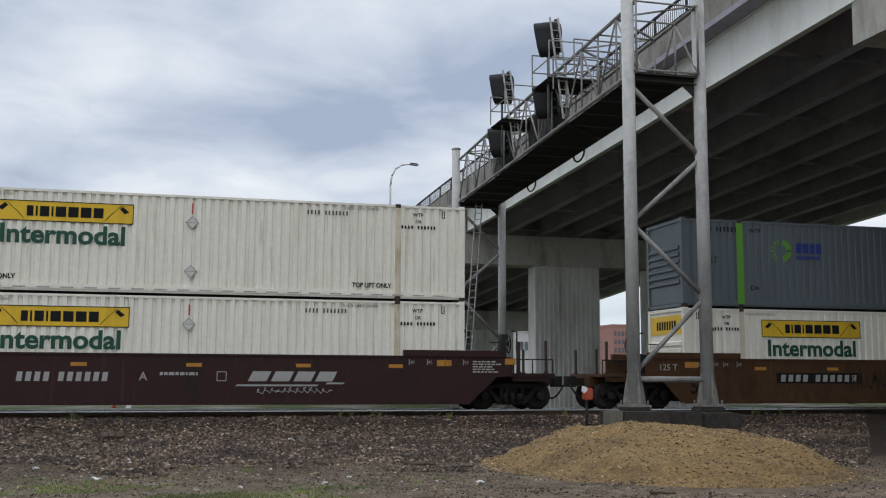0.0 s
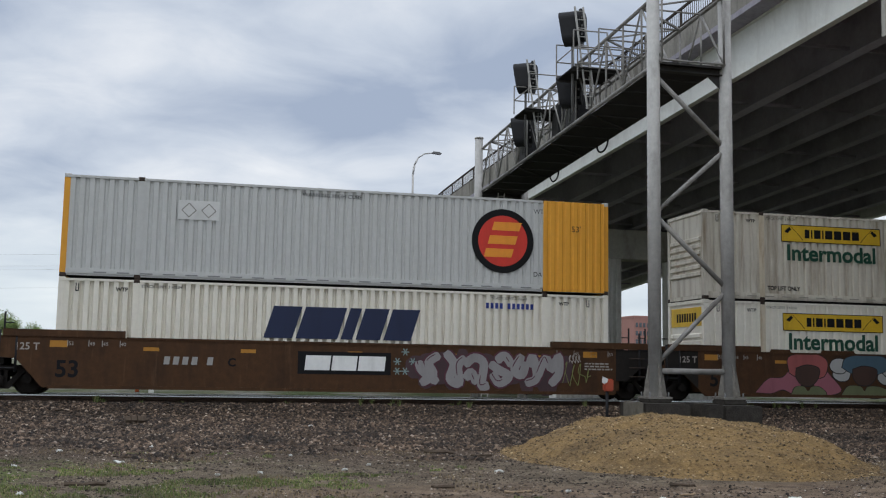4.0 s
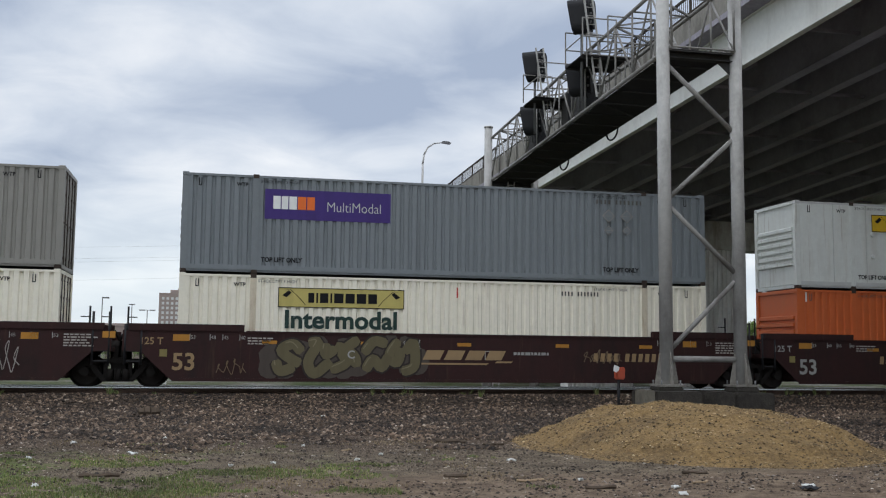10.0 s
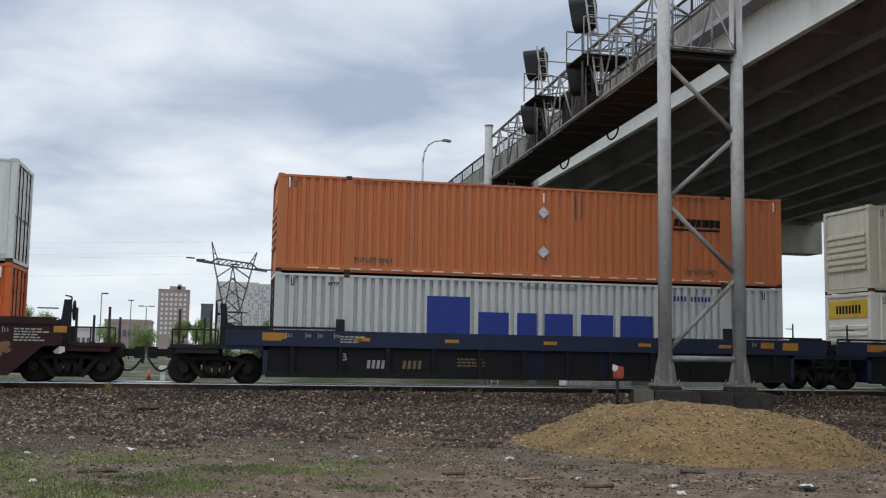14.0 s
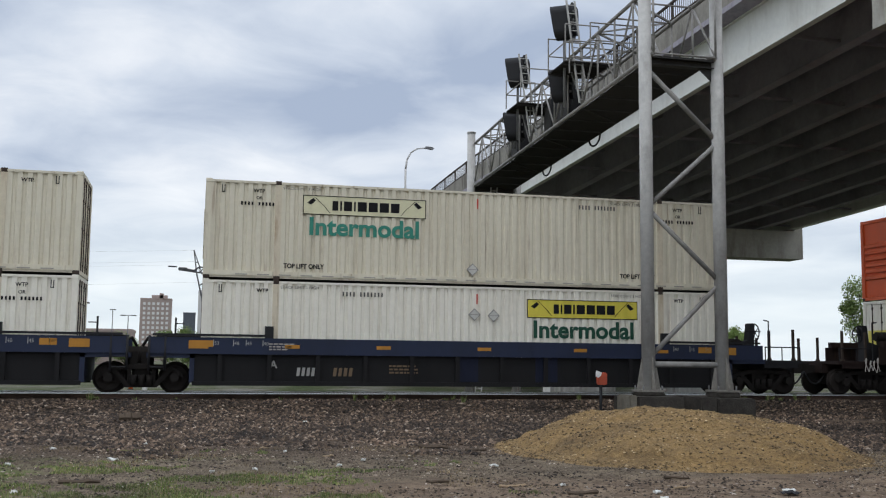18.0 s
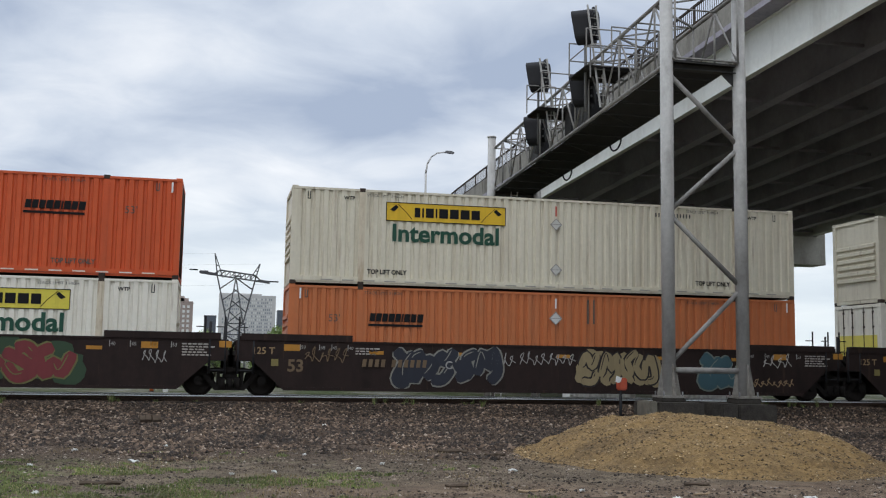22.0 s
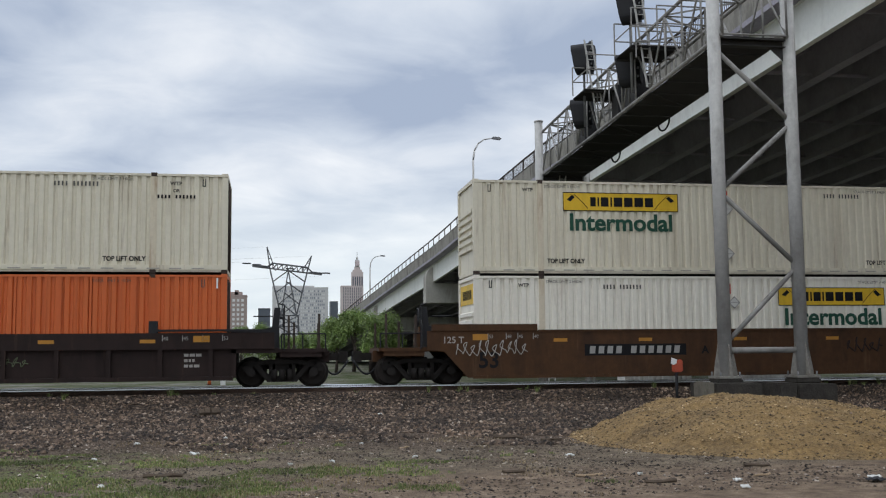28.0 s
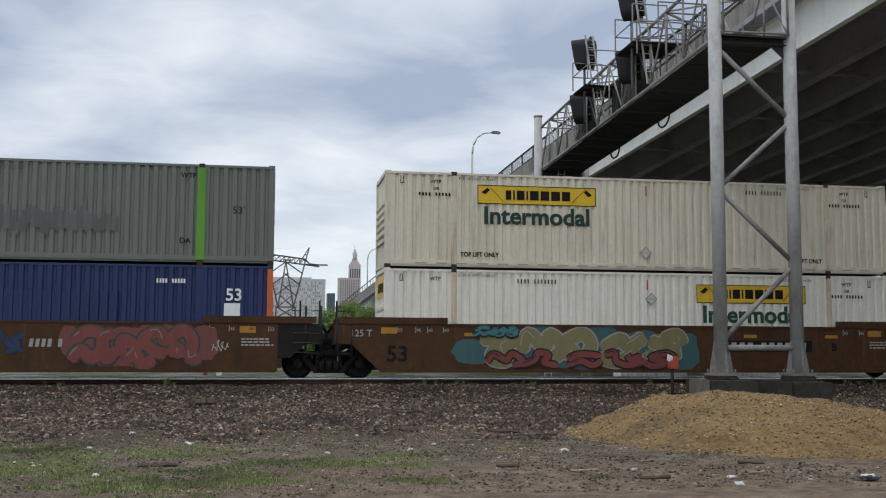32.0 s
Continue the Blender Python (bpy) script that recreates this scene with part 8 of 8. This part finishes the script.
def spire_tower():
    y = 1310.0
    x0, x1 = 0.0762 * y, 0.0872 * y
    cx = 0.0817 * y
    t = thing("office_tower", "tall beige stone tower with a stepped top and a mast", "building", "city buildings in the distance", at=pose(cx, y, -3))
    w = (x1 - x0) / 2
    hs = [EYE_Z + e * y + 3 for e in (0.078, 0.0803, 0.0832, 0.09, 0.0929, 0.0976)]
    z = 0.0
    for k, (hh, ww) in enumerate(zip(hs, (w, w * 0.78, w * 0.5, w * 0.36, w * 0.2, w * 0.05))):
        bm = B()
        box(bm, -ww, ww, w - ww + 2, w + ww + 2, z if k == 0 else hs[k - 1], hh)
        part("wall" if k == 0 else ("mast" if k == 5 else "setback"), bm, STONEW if k < 3 else SLAB, t)
    bm = B()
    box(bm, -0.8, 0.8, -0.25, 0.2, 0, 30)
    me = mesh_of("window_strip", bm, PANE)
    for i in range(5):
        part("window_strip", me, None, t, at=Matrix.Translation((-w + 2 * w * (i + 0.5) / 5, 2 - 0.2, hs[0] - 36)))
    bm = B()
    box(bm, -w * 0.37, w * 0.37, w * 0.6, w * 0.62 + 2, hs[2] + 1.5, hs[3] - 1.5)
    part("sign_frame", bm, mat("pale_sign_letters", (0.5, 0.42, 0.42), 0.7), t)


spire_tower()


PYLON_STEEL = mat("dark_pylon_steel", (0.1, 0.1, 0.105), 0.7, 0.1, 0.15, 3, 0.2, 1.0)


def pylon():
    y = 300.0
    p = thing("transmission_tower", "grey steel lattice power pylon with wide crossarm", "pylon")
    X = lambda r: r * y
    Z = lambda e: EYE_Z + e * y
    d = 4.5
    bars_ = []
    # body legs from a wide base to a waist, then two raking horns to the crossarm
    cl, cr = 0.004, 0.0256
    wl, wr = 0.0078, 0.0226
    zb, zw, za = GZ, Z(0.0354), Z(0.079)
    foot = [(X(cl), y - d), (X(cr), y - d), (X(cr), y + d), (X(cl), y + d)]
    waist = [(X(wl) - 0.5, y - 1.6), (X(wr) + 0.5, y - 1.6), (X(wr) + 0.5, y + 1.6), (X(wl) - 0.5, y + 1.6)]
    for (a, b) in zip(foot, waist):
        bars_.append(((*a, zb), (*b, zw), 0.16))
    for k in range(4):
        t0, t1 = k / 4, (k + 1) / 4
        for i in range(4):
            j = (i + 1) % 4
            P = lambda q, t: (foot[q][0] + (waist[q][0] - foot[q][0]) * t, foot[q][1] + (waist[q][1] - foot[q][1]) * t, zb + (zw - zb) * t)
            bars_ += [(P(i, t0), P(j, t1), 0.09), (P(j, t0), P(i, t1), 0.09), (P(i, t1), P(j, t1), 0.09)]
    for s, top_r, arm_r in ((-1, -0.006, -0.0027), (1, 0.0369, 0.0331)):
        for yy in (-1.6, 1.6):
            a = (X(wl if s < 0 else wr), y + yy, zw)
            m = (X(arm_r), y + yy * 0.6, za)
            t = (X(top_r), y, Z(0.1019 if s < 0 else 0.0934))
            other = (X(wr if s < 0 else wl), y + yy, zw)
            bars_ += [(a, m, 0.15), (m, t, 0.12), (other, (X(0.0146), y + yy * 0.6, za), 0.12)]
            for k in range(4):
                q0, q1 = Vector(a).lerp(Vector(m), k / 4), Vector(other).lerp(Vector((X(0.0146), y + yy * 0.6, za)), (k + 1) / 4)
                bars_.append((tuple(q0), tuple(q1), 0.08))
            m2 = (X(arm_r + (0.005 if s < 0 else -0.005)), y + yy * 0.6, za)
            bars_ += [(m2, t, 0.1), (tuple(Vector(m).lerp(Vector(t), 0.5)), tuple(Vector(m2).lerp(Vector(t), 0.5)), 0.07)]
    n = 14
    r0, r1 = -0.0195, 0.0469
    for k in range(n):
        a, b = r0 + (r1 - r0) * k / n, r0 + (r1 - r0) * (k + 1) / n
        up = lambda r: Z(0.084 - 0.12 * (r - 0.0163)) - (1.2 if r > 0.0331 or r < -0.0048 else 0)
        dn = lambda r: Z(0.0786 - 0.12 * (r - 0.0163))
        for yy in (-1.0, 1.0):
            bars_ += [((X(a), y + yy, up(a)), (X(b), y + yy, up(b)), 0.1), ((X(a), y + yy, dn(a)), (X(b), y + yy, dn(b)), 0.1), ((X(a), y + yy, dn(a)), (X(b), y + yy, up(b)), 0.07), ((X(a), y + yy, up(a)), (X(a), y + yy, dn(a)), 0.07)]
    for k, (a, b, r) in enumerate(bars_):
        bm = B()
        tube(bm, a, b, r * 1.45, 5)
        part("lattice_bar", bm, PYLON_STEEL, p)
    bm = B()
    for r in (-0.0292, -0.0195, 0.0469, 0.012):
        tube(bm, (X(r), y, Z(0.0836 - 0.12 * (r - 0.0163)) - 1.0), (X(r + 0.008), y, Z(0.0828 - 0.12 * (r - 0.0163)) - 0.8), 0.22, 6)
    part("insulator", bm, BLACK, p)
    for k, (r, z) in enumerate(((-0.0292, Z(0.0836) + 1.0), (0.0469, Z(0.074)), (-0.006, Z(0.1017)), (0.0369, Z(0.0932)))):
        bm = B()
        pts = [(X(r) - 420 * i / 16, y - 60 * i / 16, z - 9 * math.sin(math.pi * i / 16) + 2 * i / 16) for i in range(17)]
        pipe(bm, pts, 0.014, 4)
        w = tagged(part("power_line", bm, STEEL_DARK), "thin sagging power line from the pylon", "power line", "power lines")


pylon()


def yard_lamp(r, e, y, kind):
    x, _, z = at(r, e, y)
    l = thing("yard_lamp", "tall thin grey parking lot lamp", "lamp post", "parking lot lamps", at=pose(x, y, GZ))
    h = z - GZ
    bm = B()
    tube(bm, (0, 0, 0), (0, 0, h), 0.11, 8, 0.07)
    part("pole", bm, STEEL_DARK, l)
    bm = B()
    if kind == "single":
        box(bm, 0, 1.0, -0.2, 0.2, h - 0.1, h + 0.12)
    elif kind == "double":
        box(bm, -1.3, -0.4, -0.2, 0.2, h - 0.05, h + 0.12)
        box(bm, 0.4, 1.3, -0.2, 0.2, h - 0.05, h + 0.12)
        box(bm, -0.5, 0.5, -0.05, 0.05, h, h + 0.08)
    else:
        box(bm, -0.5, 0.5, -0.2, 0.2, h - 0.05, h + 0.12)
    part("lamp_head", bm, STEEL_DARK, l)


yard_lamp(-0.104, 0.0495, 170, "single")
yard_lamp(-0.0774, 0.0436, 190, "top")
yard_lamp(-0.0634, 0.0385, 180, "double")
yard_lamp(-0.2128, 0.0443, 160, "double")
build_ties()

# ---------------------------------------------------------------- small things past the track


def traffic_cone(x, y):
    c = thing("traffic_cone", "small orange traffic cone beyond the railway track", "traffic cone", at=pose(x, y, ground_z(x, y)))
    bm = B()
    box(bm, -0.19, 0.19, -0.19, 0.19, 0, 0.04)
    part("base", bm, BLACK, c)
    bm = B()
    tube(bm, (0, 0, 0.04), (0, 0, 0.72), 0.14, 14, 0.03)
    part("cone", bm, ORANGE, c)


def vent_post(x, y):
    c = thing("vent_post", "short white post with a wider cap beyond the track", "post", at=pose(x, y, ground_z(x, y)))
    bm = B()
    box(bm, -0.16, 0.16, -0.12, 0.12, 0, 0.62)
    part("shaft", bm, PAPER, c)
    bm = B()
    box(bm, -0.26, 0.26, -0.2, 0.2, 0.62, 0.95)
    bmesh.ops.bevel(bm, geom=bm.edges[:], offset=0.05, segments=2, affect="EDGES")
    part("cap", bm, PAPER, c)


traffic_cone(-4.1, 70.0)
vent_post(-3.2, 69.5)

motions()
